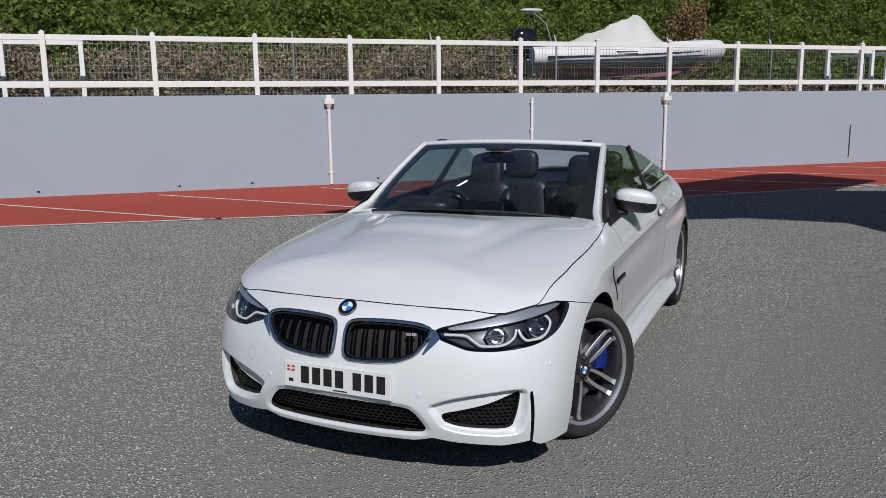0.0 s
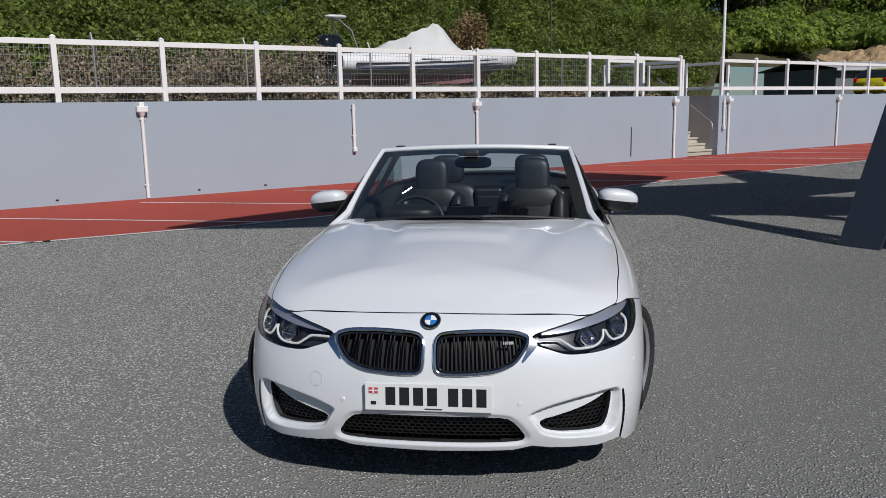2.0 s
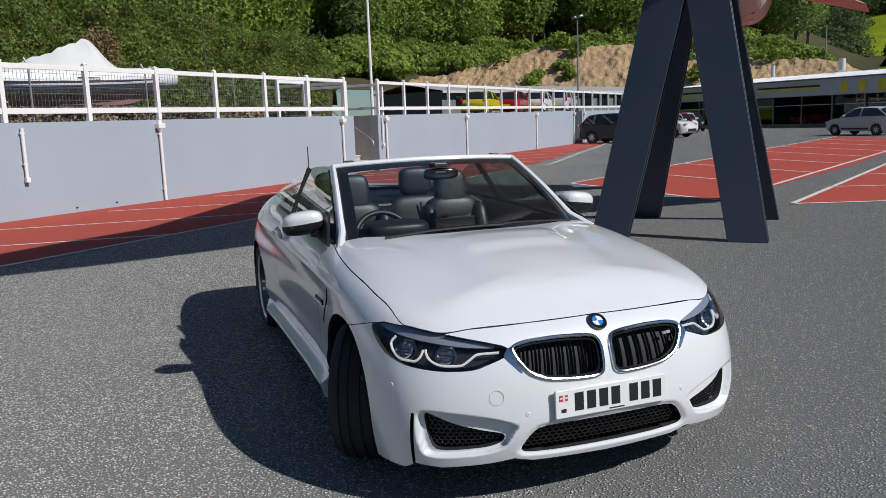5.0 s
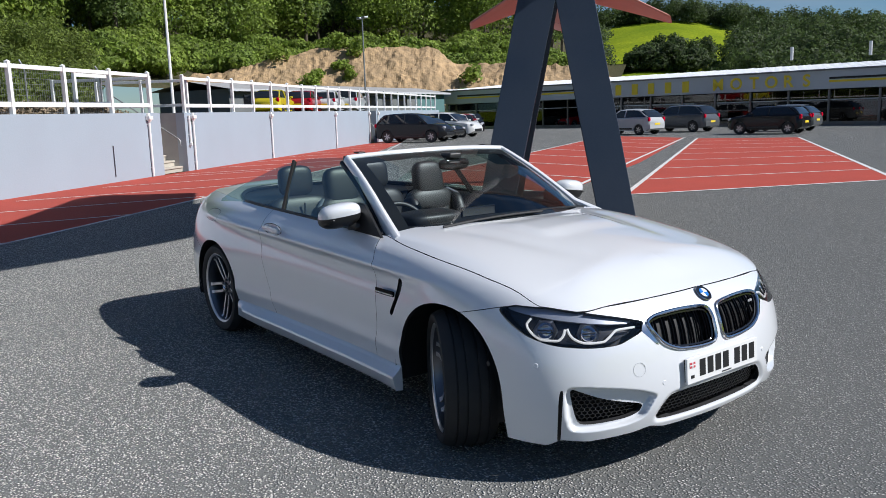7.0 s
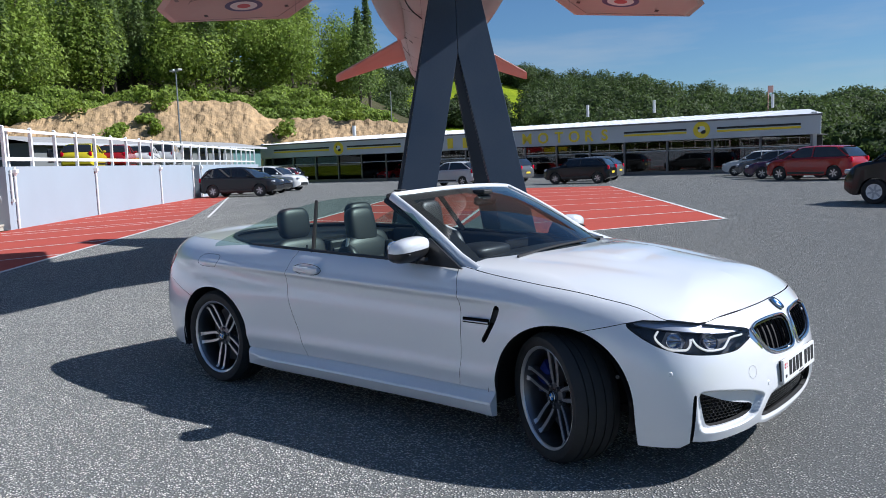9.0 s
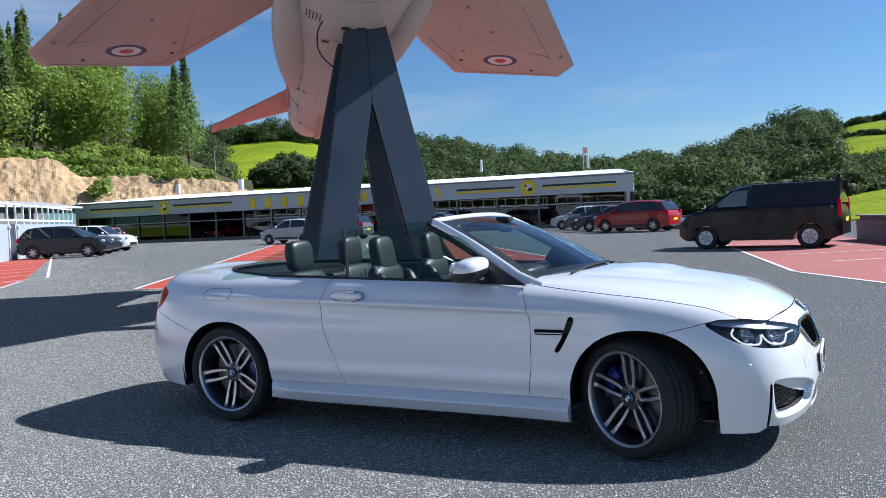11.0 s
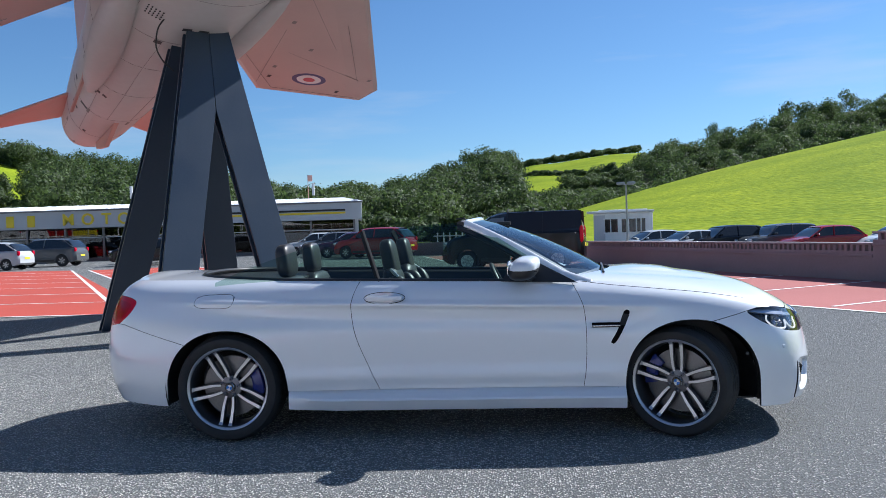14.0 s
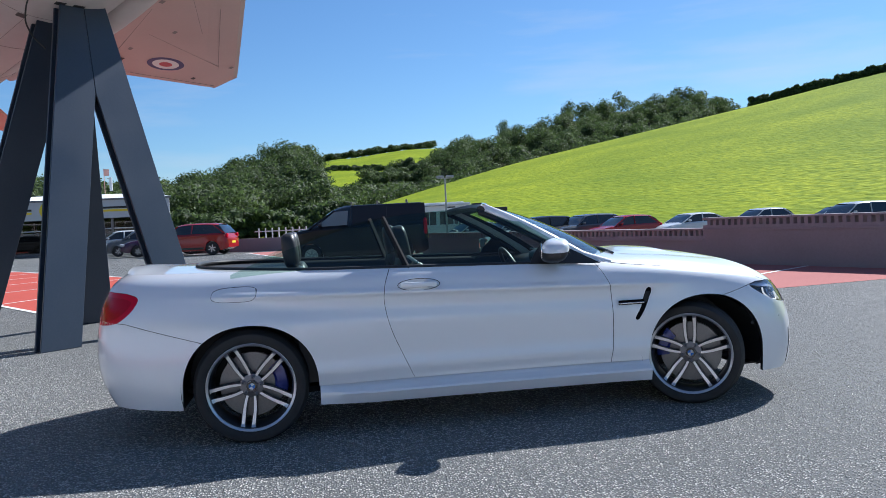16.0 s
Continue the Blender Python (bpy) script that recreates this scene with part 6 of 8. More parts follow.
bench = part("rear_bench", blob((.24, .60, .10), pose(-.85, 0, .50, 0, -6, 0), .4), M_LEATHER, CAR, "black leather rear bench with two headrests", smooth=True)
for ys_ in (-.34, .34):
    part("bench_back", blob((.075, .255, .26), pose(-1.09, ys_, .75, 0, -10, 0), .45), M_LEATHER, bench, smooth=True)
    part("rear_headrest", blob((.052, .135, .115), pose(-1.155, ys_, 1.115, 0, -6, 0), .55), M_LEATHER, bench, smooth=True)
    for sy in (-.07, .07):
        part("headrest_post", tube([(-1.15, ys_ + sy, .95), (-1.15, ys_ + sy, 1.05)], .006, 6), M_CHROME, bench)
    part("bench_seam", boxes((-1.018, ys_, .76, .006, .012, .40)), M_BLACK, bench)
part("bench_middle", boxes((-1.06, 0, .77, .09, .22, .40, .02), (-1.012, 0, .84, .02, .18, .14, .01)), M_LEATHER, bench)

# mirrors
part("interior_mirror", blob((.022, .115, .036), pose(.36, 0.01, 1.270, 0, 15, 0), .6), M_GLOSSBLK, CAR, "black interior mirror", smooth=True)
part("sensor_block", boxes((.345, 0, 1.325, .10, .09, .03, .008)), M_BLACK, CAR)
for side in (-1, 1):
    mm = pose(.478, side * .890, 1.045, 0, 0, side * 14)
    sh = Matrix(((1, 0, 0.25, 0), (0, 1, 0, 0), (0, 0.12 * -side, 1, 0), (0, 0, 0, 1)))
    cap = part("door_mirror", blob((.086, .118, .070), mm @ sh, .74, 22, 32, lambda z: z > -.08), M_PAINT, CAR, "pearl white door mirror with black lower half", smooth=True)
    part("mirror_base", blob((.0865, .1185, .0705), mm @ sh, .74, 22, 32, lambda z: z <= -.02), M_BLACK, cap, smooth=True)
    part("mirror_arm", tube([(.49, side * .84, .985), (.52, side * .80, .978), (.55, side * .775, .972)], [.026, .022, .026], 8), M_BLACK, cap, smooth=True)
    part("mirror_glass", blob((.006, .085, .048), mm @ Matrix.Translation((-.084, 0, .0)), .5), M_MIRRORG, cap, "dark mirror glass", smooth=True)
    part("indicator", boxes((.53, side * .965, 1.028, .05, .016, .008, .003)), M_BLACK, cap)

# wipers and cowl
panel("cowl_panel", sheet(lambda x, y: np.stack([x, y, .982 - .05 * (np.abs(y) / .75) ** 2 + 0 * x], axis=-1), np.linspace(.55, 1.12, 30), np.linspace(-.74, .74, 41), [
    lambda x, y, p: cowl_x(y) + .02 - x, lambda x, y, p: x - cowl_x(y) + .12], 0.0), M_BLACK, CAR, "black plastic scuttle panel")
for a, b in (((.985, -.55), (1.035, .12)), ((1.02, .05), (.88, .62))):
    pts = [Vector((a[0] + (b[0] - a[0]) * f, a[1] + (b[1] - a[1]) * f, 0)) for f in np.linspace(0, 1, 7)]
    pts = [Vector((p.x + .0, p.y, 1.012 - .05 * (abs(p.y) / .75) ** 2 + .006)) for p in pts]
    part("wiper", tube(pts, .008, 6), M_BLACK, CAR, "black wiper arm", smooth=True)


# ---- aircraft on the stand ----
JET = thing("jet_aircraft", "weathered desert-pink jet aircraft mounted nose-up on the stand", "aircraft")
JF, JL = Vector((0.6607, -0.7506, 0)), Vector((0.7506, 0.6607, 0))
JO = Vector((-6.108, 7.388, 0))


def jet_pt(ahead, lateral, z):
    return JO + JF * ahead + JL * lateral + Vector((0, 0, z - 0.0188 * lateral))


# stations: ahead, centre height, half width, half height
ST = [(-3.35, 3.70, .28, .33), (-3.05, 3.72, .43, .48), (-2.2, 3.84, .55, .63), (-1.0, 4.12, .66, .76), (.4, 4.44, .78, .86), (1.8, 4.76, .95, .93), (3.2, 5.04, 1.08, 1.0), (5.0, 5.38, 1.10, 1.0), (6.8, 5.70, .92, .88), (8.4, 5.98, .62, .62), (9.5, 6.17, .33, .34), (10.3, 6.32, .04, .05)]


def fuselage():
    k = np.array(ST)
    s = np.linspace(ST[0][0], ST[-1][0], 80)
    cz, hw, hh = [curve_at(list(zip(k[:, 0], k[:, c])), s) for c in (1, 2, 3)]
    n = 40
    verts, faces = [], []
    for i in range(len(s)):
        for j in range(n):
            a = 2 * math.pi * j / n
            c, d = math.cos(a), math.sin(a)
            verts.append(jet_pt(s[i], hw[i] * math.copysign(abs(c) ** .85, c), cz[i] + hh[i] * math.copysign(abs(d) ** .85, d)))
    for i in range(len(s) - 1):
        for j in range(n):
            faces.append((i * n + j, i * n + (j + 1) % n, (i + 1) * n + (j + 1) % n, (i + 1) * n + j))
    faces.append(list(range(n))[::-1])
    faces.append([(len(s) - 1) * n + j for j in range(n)])
    return mesh_of("fuselage", verts, faces, True)


M_JETGREY = mat("pale_grey_aircraft_paint", (0.55, 0.505, 0.485), 0.5, spots=0.6, scale=0.7, fine=0.2, fine_scale=9, tint=(0.44, 0.385, 0.365), rough_var=0.1)
hull = put("fuselage", fuselage(), M_JETGREY, JET, "rounded fuselage with grey-pink belly")
def on_hull(s, a, out=0.002):
    """A point on the fuselage at station s and angle a round it."""
    cz, hw, hh = [float(curve_at([(k[0], k[c]) for k in ST], s)) for c in (1, 2, 3)]
    c, d = math.cos(a), math.sin(a)
    return jet_pt(s, (hw + out) * math.copysign(abs(c) ** .85, c), cz + (hh + out) * math.copysign(abs(d) ** .85, d))


M_SEAM = mat("dark_panel_seam", (0.24, 0.21, 0.20), 0.7)
for s_ in (-2.7, -1.7, -.6, .7, 1.9, 3.0, 4.3, 5.6):
    part("panel_seam", tube([on_hull(s_, a, 0) for a in np.linspace(math.pi, 2 * math.pi, 25)], .003, 4), M_SEAM, hull)
for a_, s0, s1 in ((3.5, -2.7, 5.6), (4.0, -1.7, 4.3), (4.5, -.6, 3), (4.95, -.6, 3), (5.5, -1.7, 4.3), (5.95, -2.7, 5.6)):
    part("panel_seam", tube([on_hull(s, a_, 0) for s in np.linspace(s0, s1, 16)], .0028, 4), M_SEAM, hull)
rng_j = random.Random(4)
for k in range(34):
    s_, a_ = rng_j.uniform(-2.8, 4.6), rng_j.uniform(3.3, 6.1)
    ds, da = rng_j.choice(((.05, .05), (.10, .04), (.22, .12), (.04, .12)))
    bm = bmesh.new()
    bm.faces.new([bm.verts.new(on_hull(s_ + u * ds, a_ + v * da, .004)) for u, v in ((-1, -1), (1, -1), (1, 1), (-1, 1))])
    part("access_panel", bm, M_BLACK if ds < .06 else M_SEAM if ds < .2 else M_JETGREY, hull)


def wing_mesh(name, outline, height, thick, material, label=""):
    """outline: (ahead, lateral) round the planform; height(ahead, lateral)."""
    bm = bmesh.new()
    cx = sum(p[0] for p in outline) / len(outline)
    cy = sum(p[1] for p in outline) / len(outline)
    rings = []
    for f, dz in ((1.0, 0.0), (.93, -.5), (.5, -.75), (.5, .75), (.93, .5)):
        rings.append([bm.verts.new(jet_pt(cx + (a - cx) * f, cy + (l - cy) * f, height(cx + (a - cx) * f, cy + (l - cy) * f) + dz * thick)) for a, l in outline])
    n = len(outline)
    for a, b in ((0, 1), (1, 2), (3, 4), (4, 0)):
        for k in range(n):
            bm.faces.new((rings[a][k], rings[a][(k + 1) % n], rings[b][(k + 1) % n], rings[b][k]))
    bm.faces.new(rings[2])
    bm.faces.new(rings[3][::-1])
    ob = part(name, bm, material, JET, label)
    for p in ob.data.polygons:
        p.use_smooth = False
    return ob


wing_z = lambda a, l: 4.805 + .18 * a - .0887 * abs(l)
for sg in (1, -1):
    planform = [(6.2, 1.0), (2.95, 3.09), (.25, 4.84), (-.04, 5.02), (-.71, 4.96), (-1.1, 2.82), (.31, 1.72), (1.55, .75), (3.5, .45)]
    wing = wing_mesh("wing", [(a, l * sg) for a, l in planform], wing_z, .13, M_JET, "swept desert-pink wing with a roundel underneath")
    under = lambda a, l, dz=0.0: jet_pt(a, l * sg, wing_z(a, l) - .099 - dz)
    for r, mt, dz in ((.34, M_ROUNDBLUE, .0), (.245, M_PLATE, .004), (.12, M_FLAGRED, .008)):
        bm = bmesh.new()
        bm.faces.new([bm.verts.new(under(r * math.cos(a) * .8, 3.44 + r * math.sin(a), dz)) for a in [2 * math.pi * k / 32 for k in range(32)]])
        part("roundel", bm, mt, wing, "blue, white and red ring marking")
    # control-surface gaps and panel seams
    for line in ([(-.42, 4.75), (-.70, 2.95), (.62, 1.85)], [(2.3, 3.05), (.3, 4.35)], [(1.7, 2.2), (-.6, 2.6)], [(3.6, 1.5), (1.4, 3.3)], [(.9, 2.6), (.4, 4.3)]):
        part("panel_seam", tube([under(a, l, -.004) for a, l in line], .005, 4), M_SEAM, wing)
    for a, l in ((-.2, 2.7), (.25, 2.62), (1.2, 2.9), (2.0, 2.2), (-.3, 4.2), (.5, 4.5)):
        bm = bmesh.new()
        bm.faces.new([bm.verts.new(under(a + u * .05, l + v * .035, .003)) for u, v in ((-1, -1), (1, -1), (1, 1), (-1, 1))])
        part("access_panel", bm, M_SEAM if a > 0 else M_BLACK, wing)
    tail_form = [(-1.3, .45), (-2.95, 2.10), (-3.40, 2.16), (-3.0, 1.2), (-2.75, .40)]
    wing_mesh("tailplane", [(a, l * sg) for a, l in tail_form], lambda a, l: 4.02 + .2 * (a + 1.5) - .17 * (abs(l) - .5), .05, M_JETRED, "drooping faded red tailplane")
    bm = bmesh.new()
    rows = []
    for i, s_ in enumerate(np.linspace(.2, 4.4, 12)):
        r = .26 * math.sin(math.pi * min(1, (i + .6) / 11.8)) ** .6
        rows.append([bm.verts.new(jet_pt(s_, sg * (.62 + .035 * i) + r * math.cos(a), 3.78 + .175 * s_ + r * math.sin(a))) for a in [2 * math.pi * k / 16 for k in range(16)]])
    for a, b in zip(rows, rows[1:]):
        for k in range(16):
            bm.faces.new((a[k], a[(k + 1) % 16], b[(k + 1) % 16], b[k]))
    part("fairing", bm, M_JETGREY, JET, smooth=True)
    strake = bmesh.new()
    rows = [[strake.verts.new(on_hull(s_, (math.pi * 1.14 if sg < 0 else -math.pi * .14) + da, o)) for da, o in ((-.035, .0), (-.02, .05), (.02, .05), (.035, .0))] for s_ in np.linspace(-1.4, 4.2, 14)]
    for a, b in zip(rows, rows[1:]):
        for k in range(3):
            strake.faces.new((a[k], a[k + 1], b[k + 1], b[k]))
    part("strake", strake, M_JETRED, hull, "long dark rib along the flank")
fin = bmesh.new()
add_prism(fin, [(-.6, 4.5), (-2.6, 6.8), (-3.5, 6.8), (-3.0, 3.95)], .12, Matrix(((JF.x, 0, JL.x, JO.x - JL.x * .06), (JF.y, 0, JL.y, JO.y - JL.y * .06), (0, 1, 0, 0), (0, 0, 0, 1))))
part("tail_fin", fin, M_JET, JET)
ventral = bmesh.new()
add_prism(ventral, [(-.5, 3.50), (-1.5, 3.06), (-2.1, 3.08), (-2.2, 3.30)], .08, Matrix(((JF.x, 0, JL.x, JO.x - JL.x * .04), (JF.y, 0, JL.y, JO.y - JL.y * .04), (0, 1, 0, 0), (0, 0, 0, 1))))
part("ventral_fin", ventral, M_JETRED, JET)
vent = bmesh.new()
for i in range(4):
    for j in range(5):
        p = on_hull(3.55 + .06 * i, 4.12 + .05 * j, .006)
        bmesh.ops.create_icosphere(vent, subdivisions=1, radius=.012, matrix=Matrix.Translation(p))
part("vent_holes", vent, M_BLACK, hull, "cluster of small dark drain holes")
part("hanging_cable", tube([jet_pt(*p) for p in smooth_line([(3.6, -.40, 4.22), (3.52, -.50, 4.06), (3.46, -.52, 3.86), (3.42, -.44, 3.68), (3.40, -.28, 3.54)], 5)], .010, 6), M_BLACK, JET, smooth=True)

# ---- white fence on the retaining wall ----
def fence_run(s0, step, count, label, group):
    f = thing("white_fence", label, "fence", group)
    f.matrix_world = wall_frame(s0)
    length = step * (count - 1)
    z0 = WALL_H
    post_me = None
    for k in range(count):
        if post_me is None:
            bm = boxes((0, 0.09, z0 + 0.58, 0.095, 0.095, 1.16, 0.006))
            bmesh.ops.create_cone(bm, cap_ends=True, segments=4, radius1=0.075, radius2=0.01, depth=0.04, matrix=pose(0, 0.09, z0 + 1.18, 0, 0, 45))
            p = part("post", bm, M_WHITE, f)
            post_me = p.data
        else:
            p = put("post", post_me, None, f)
            p.location = (step * k, 0, 0)
    for k in range(count - 1):
        for z, h in ((z0 + 1.07, 0.10), (z0 + 0.22, 0.115)):
            bm = boxes((step * (k + .5), 0.09, z, step - 0.09, 0.045, h, 0.006))
            part("rail", bm, M_WHITE, f)
    return f


fence_run(4.3 - 1.9 * 11, 1.9, 18, "white painted post-and-rail fence on the retaining wall", "fences on the wall")
fence_run(17.7, 1.76, 24, "white painted post-and-rail fence beyond the stair", "fences on the wall")


def rail_return(s, length, y0=0.2):
    f = thing("white_railing", "short white railing running back beside the steps", "railing", "railings by the steps")
    f.matrix_world = wall_frame(s)
    for k in range(3):
        part("post", boxes((0, y0 + length * k / 2, WALL_H + 0.53, 0.08, 0.08, 1.1, 0.006)), M_WHITE, f)
    for z in (1.02, 0.25):
        part("rail", boxes((0, y0 + length / 2, WALL_H + z, 0.04, length, 0.09, 0.005)), M_WHITE, f)


rail_return(15.95, 3.2)
rail_return(18.15, 3.2)


def rail_panel(s, length, back):
    """A low railing panel standing behind the fence, parallel to it."""
    f = thing("white_railing", "short low white railing panel behind the fence", "railing", "railings by the steps")
    f.matrix_world = wall_frame(s, -back)
    for x in (0, length):
        part("post", boxes((x, 0, WALL_H + .5, .09, .09, 1.24, .006)), M_WHITE, f)
    for z in (1.05, .28):
        part("rail", boxes((length / 2, 0, WALL_H + z, length - .09, .045, .10, .006)), M_WHITE, f)


rail_panel(-6.05, 1.4, 1.0)
rail_panel(13.6, 1.5, 1.0)

# grey mesh fence behind
wire = bmesh.new()
L0, L1, back = -16.0, 15.5, 1.15
for k in range(int((L1 - L0) / 0.085)):
    s = L0 + 0.085 * k
    add_box(wire, (0.006, 0.004, 1.25), Matrix.Translation((s, back, WALL_H + 0.52)))
for z in np.arange(0.0, 1.26, 0.14):
    add_box(wire, (L1 - L0, 0.006, 0.006), Matrix.Translation(((L0 + L1) / 2, back, WALL_H - 0.08 + z)))
bmesh.ops.transform(wire, matrix=wall_frame(0), verts=wire.verts)
mesh_fence = thing("mesh_fence", "galvanised wire mesh fence with slim posts behind the railing", "fence")
w_ = part("wire_mesh", wire, M_WIRE, mesh_fence)
w_["kind"] = "stuff"
for k in range(11):
    s = L0 + 3.1 * k
    bm = tube([(s, back, WALL_H - 0.1), (s, back, WALL_H + 1.15), (s, back + 0.12, WALL_H + 1.35)], 0.022, 6)
    bmesh.ops.transform(bm, matrix=wall_frame(0), verts=bm.verts)
    part("fence_post", bm, M_WIRE, mesh_fence)

# downpipes
def downpipe(s, low, hopper=True):
    p = thing("downpipe", "white plastic downpipe with hopper on the grey wall" if hopper else "short white downpipe ending part way down the wall", "downpipe", "downpipes on the wall")
    p.matrix_world = wall_frame(s)
    top = 1.62 if hopper else 1.74
    bm = bmesh.new()
    add_tube(bm, [(0, -0.05, low), (0, -0.05, top)], 0.034, 12)
    part("pipe", bm, M_WHITE, p, smooth=True)
    for z in np.linspace(low + 0.25, top - 0.1, 2):
        part("bracket", boxes((0, -0.03, z, 0.10, 0.06, 0.025, 0.004)), M_WHITE, p)
    if hopper:
        bm = bmesh.new()
        add_box(bm, (0.20, 0.13, 0.11), Matrix.Translation((0, -0.07, 1.70)), 0.012)
        bmesh.ops.create_cone(bm, cap_ends=True, segments=16, radius1=0.036, radius2=0.075, depth=0.08, matrix=pose(0, -0.06, 1.61))
        part("hopper", bm, M_WHITE, p)
        part("outlet", boxes((0, -0.04, 1.79, 0.10, 0.08, 0.08, 0.01)), M_WHITE, p)
    else:
        part("shoe", boxes((0, -0.055, low - 0.05, 0.085, 0.09, 0.10, 0.012)), M_WHITE, p)


for s in (0.0, 7.96, 15.35, 17.95, 24.3, 32.4, 38.4, 40.3):
    downpipe(s, 0.02)
downpipe(4.53, 0.80, False)
downpipe(17.70, 0.90, False)
bm = tube([(0, -0.02, 0.16), (0, -0.02, 0.98)], 0.012, 6)
bmesh.ops.transform(bm, matrix=wall_frame(13.52), verts=bm.verts)
tagged(part("wall_tube", bm, M_ALLOYD, smooth=True), "thin dark conduit standing on the wall foot", "pipe")
for s in (-5.5, -3.0, -1.6, 1.0, 2.4, 5.6, 6.6):
    bm = boxes((0, -0.006, 0.10, 0.05, 0.012, 0.03, 0.004))
    bmesh.ops.transform(bm, matrix=wall_frame(s), verts=bm.verts)
    tagged(part("weep_hole", bm, M_BLACK), "small dark weep hole low in the wall", "weep hole", "weep holes")

# ---- boat on its trailer ----
M_TARP = mat("grey_tarpaulin", (0.60, 0.60, 0.58), 0.7, spots=0.4, scale=1.5, bump=0.4, bump_scale=4, tint=(0.50, 0.50, 0.49))
M_HULL = mat("white_gelcoat", (0.62, 0.61, 0.60), 0.3, spots=0.3, scale=1, tint=(0.5, 0.46, 0.45))
M_TUBE = mat("grey_hypalon", (0.74, 0.74, 0.75), 0.6, spots=0.2, scale=2)
M_ANTIFOUL = mat("faded_red_hull", (0.44, 0.22, 0.24), 0.5, spots=0.4, scale=2)
M_BLUESTRIPE = mat("dark_blue_stripe", (0.03, 0.04, 0.08), 0.5)
boat = thing("boat", "grey inflatable motor boat under a tarpaulin on its trailer", "boat", at=wall_frame(6.3, -4.6, WALL_H - 0.1) @ pose(0, 0, 0, 0, 0, -6.5))


def loft(rows, close=True):
    bm = bmesh.new()
    rings = [[bm.verts.new(p) for p in r] for r in rows]
    n = len(rings[0])
    for a, b in zip(rings, rings[1:]):
        for k in range(n if close else n - 1):
            bm.faces.new((a[k], a[(k + 1) % n], b[(k + 1) % n], b[k]))
    if close:
        bm.faces.new(rings[0][::-1])
        bm.faces.new(rings[-1])
    return bm


rows = []
for f in np.linspace(0, 1, 16):
    w = 0.95 * (1 - max(0, (f - .55) / .45) ** 2.2 * .93)
    keel = 0.42 + 0.85 * max(0, (f - .6) / .4) ** 2
    top = 1.10 + 0.22 * f**2
    x = 0.3 + 5.6 * f
    rows.append([(x, -w, top), (x, -w * 1.0, top - .3), (x, -w * .86, keel + .16), (x, 0, keel), (x, w * .86, keel + .16), (x, w * 1.0, top - .3), (x, w, top)])
part("hull", loft(rows), M_HULL, boat, smooth=True)
rows2 = [[(p[0], p[1] * 1.01, p[2] - 0.012) for p in r[1:6]] for r in rows[:14]]
part("lower_hull", loft([[(x, y, z) for x, y, z in r] for r in rows2], False), M_ANTIFOUL, boat, "faded red lower hull", smooth=True)
for sg in (-1, 1):
    pts = []
    for f in np.linspace(0, 1, 18):
        w = 1.02 * (1 - max(0, (f - .55) / .45) ** 2.2 * .93)
        pts.append((0.0 + 5.95 * f, sg * w, 1.12 + 0.24 * f**2))
    part("inflatable_tube", tube(pts, [.24 + 0.05 * min(1, 4 * i / 17) for i in range(18)], 14), M_TUBE, boat, smooth=True)
    part("tube_stripe", tube([(x, y + sg * .285, z - .03) for x, y, z in pts[1:-2]], .022, 6), M_ALLOYD, boat)
    part("tube_stripe", tube([(x, y + sg * .262, z - .13) for x, y, z in pts[1:-2]], .022, 6), M_BLUESTRIPE, boat)
    part("tube_stripe", tube([(x, y + sg * .225, z - .20) for x, y, z in pts[1:-2]], .022, 6), M_BLUESTRIPE, boat)
    part("name_bar", boxes((2.6, sg * 1.30, 1.20, .62, .012, .08)), M_ALLOYD, boat, "plain lettering bar")
# cover: ridge rising to a peak amidships
rows = []
for f in np.linspace(0, 1, 22):
    x = 0.7 + 3.7 * f
    ridge = float(np.interp(f, [0, .25, .62, .74, .82, 1.0], [1.42, 1.66, 2.16, 2.40, 2.10, 1.42]))
    w = 1.0 + .04 * math.sin(f * 20)
    row = []
    for g in np.linspace(-1, 1, 13):
        a = abs(g)
        z = 1.24 + (ridge - 1.24) * (1 - a) ** (0.8) + 0.03 * math.sin(f * 25 + a * 5) * (1 - a) + 0.02 * math.sin(f * 61 + 1.3)
        row.append((x, g * w, z))
    rows.append(row)
part("cover", loft(rows, False), M_TARP, boat, "sagging grey tarpaulin cover", smooth=True)
part("engine_cowl", blob((.36, .28, .42), pose(.10, 0, 1.52), .6), M_GLOSSBLK, boat, "black outboard engine cowl", smooth=True)
part("engine_leg", boxes((.0, 0, 1.06, .32, .24, 1.0, .04), (-.1, 0, .62, .45, .05, .12, .02)), M_BLACK, boat)
part("propeller", blob((.05, .16, .16), pose(-.33, 0, .70), .8), M_HULL, boat, smooth=True)
for sg in (-1, 1):
    part("arch_tube", tube([(.75, sg * .62, 1.3), (.55, sg * .55, 2.0), (.30, sg * .3, 2.30), (.25, 0, 2.33)], .022, 8), M_WIRE, boat, smooth=True)
part("radar_dome", blob((.32, .16, .05), pose(.3, 0, 2.42), .7), M_HULL, boat, "flat white dome on the arch", smooth=True)
part("bow_rail", tube([(4.9, -.55, 1.32), (5.0, -.5, 1.62), (5.7, 0, 1.66), (5.0, .5, 1.62), (4.9, .55, 1.32)], .018, 8), M_WIRE, boat, smooth=True)
part("bow_locker", boxes((5.15, 0, 1.42, .5, .7, .14, .03)), M_BLACK, boat)
trailer = thing("boat_trailer", "galvanised boat trailer with small black tyres", "trailer", at=wall_frame(6.3, -4.6, WALL_H - 0.1) @ pose(0, 0, 0, 0, 0, -6.5))
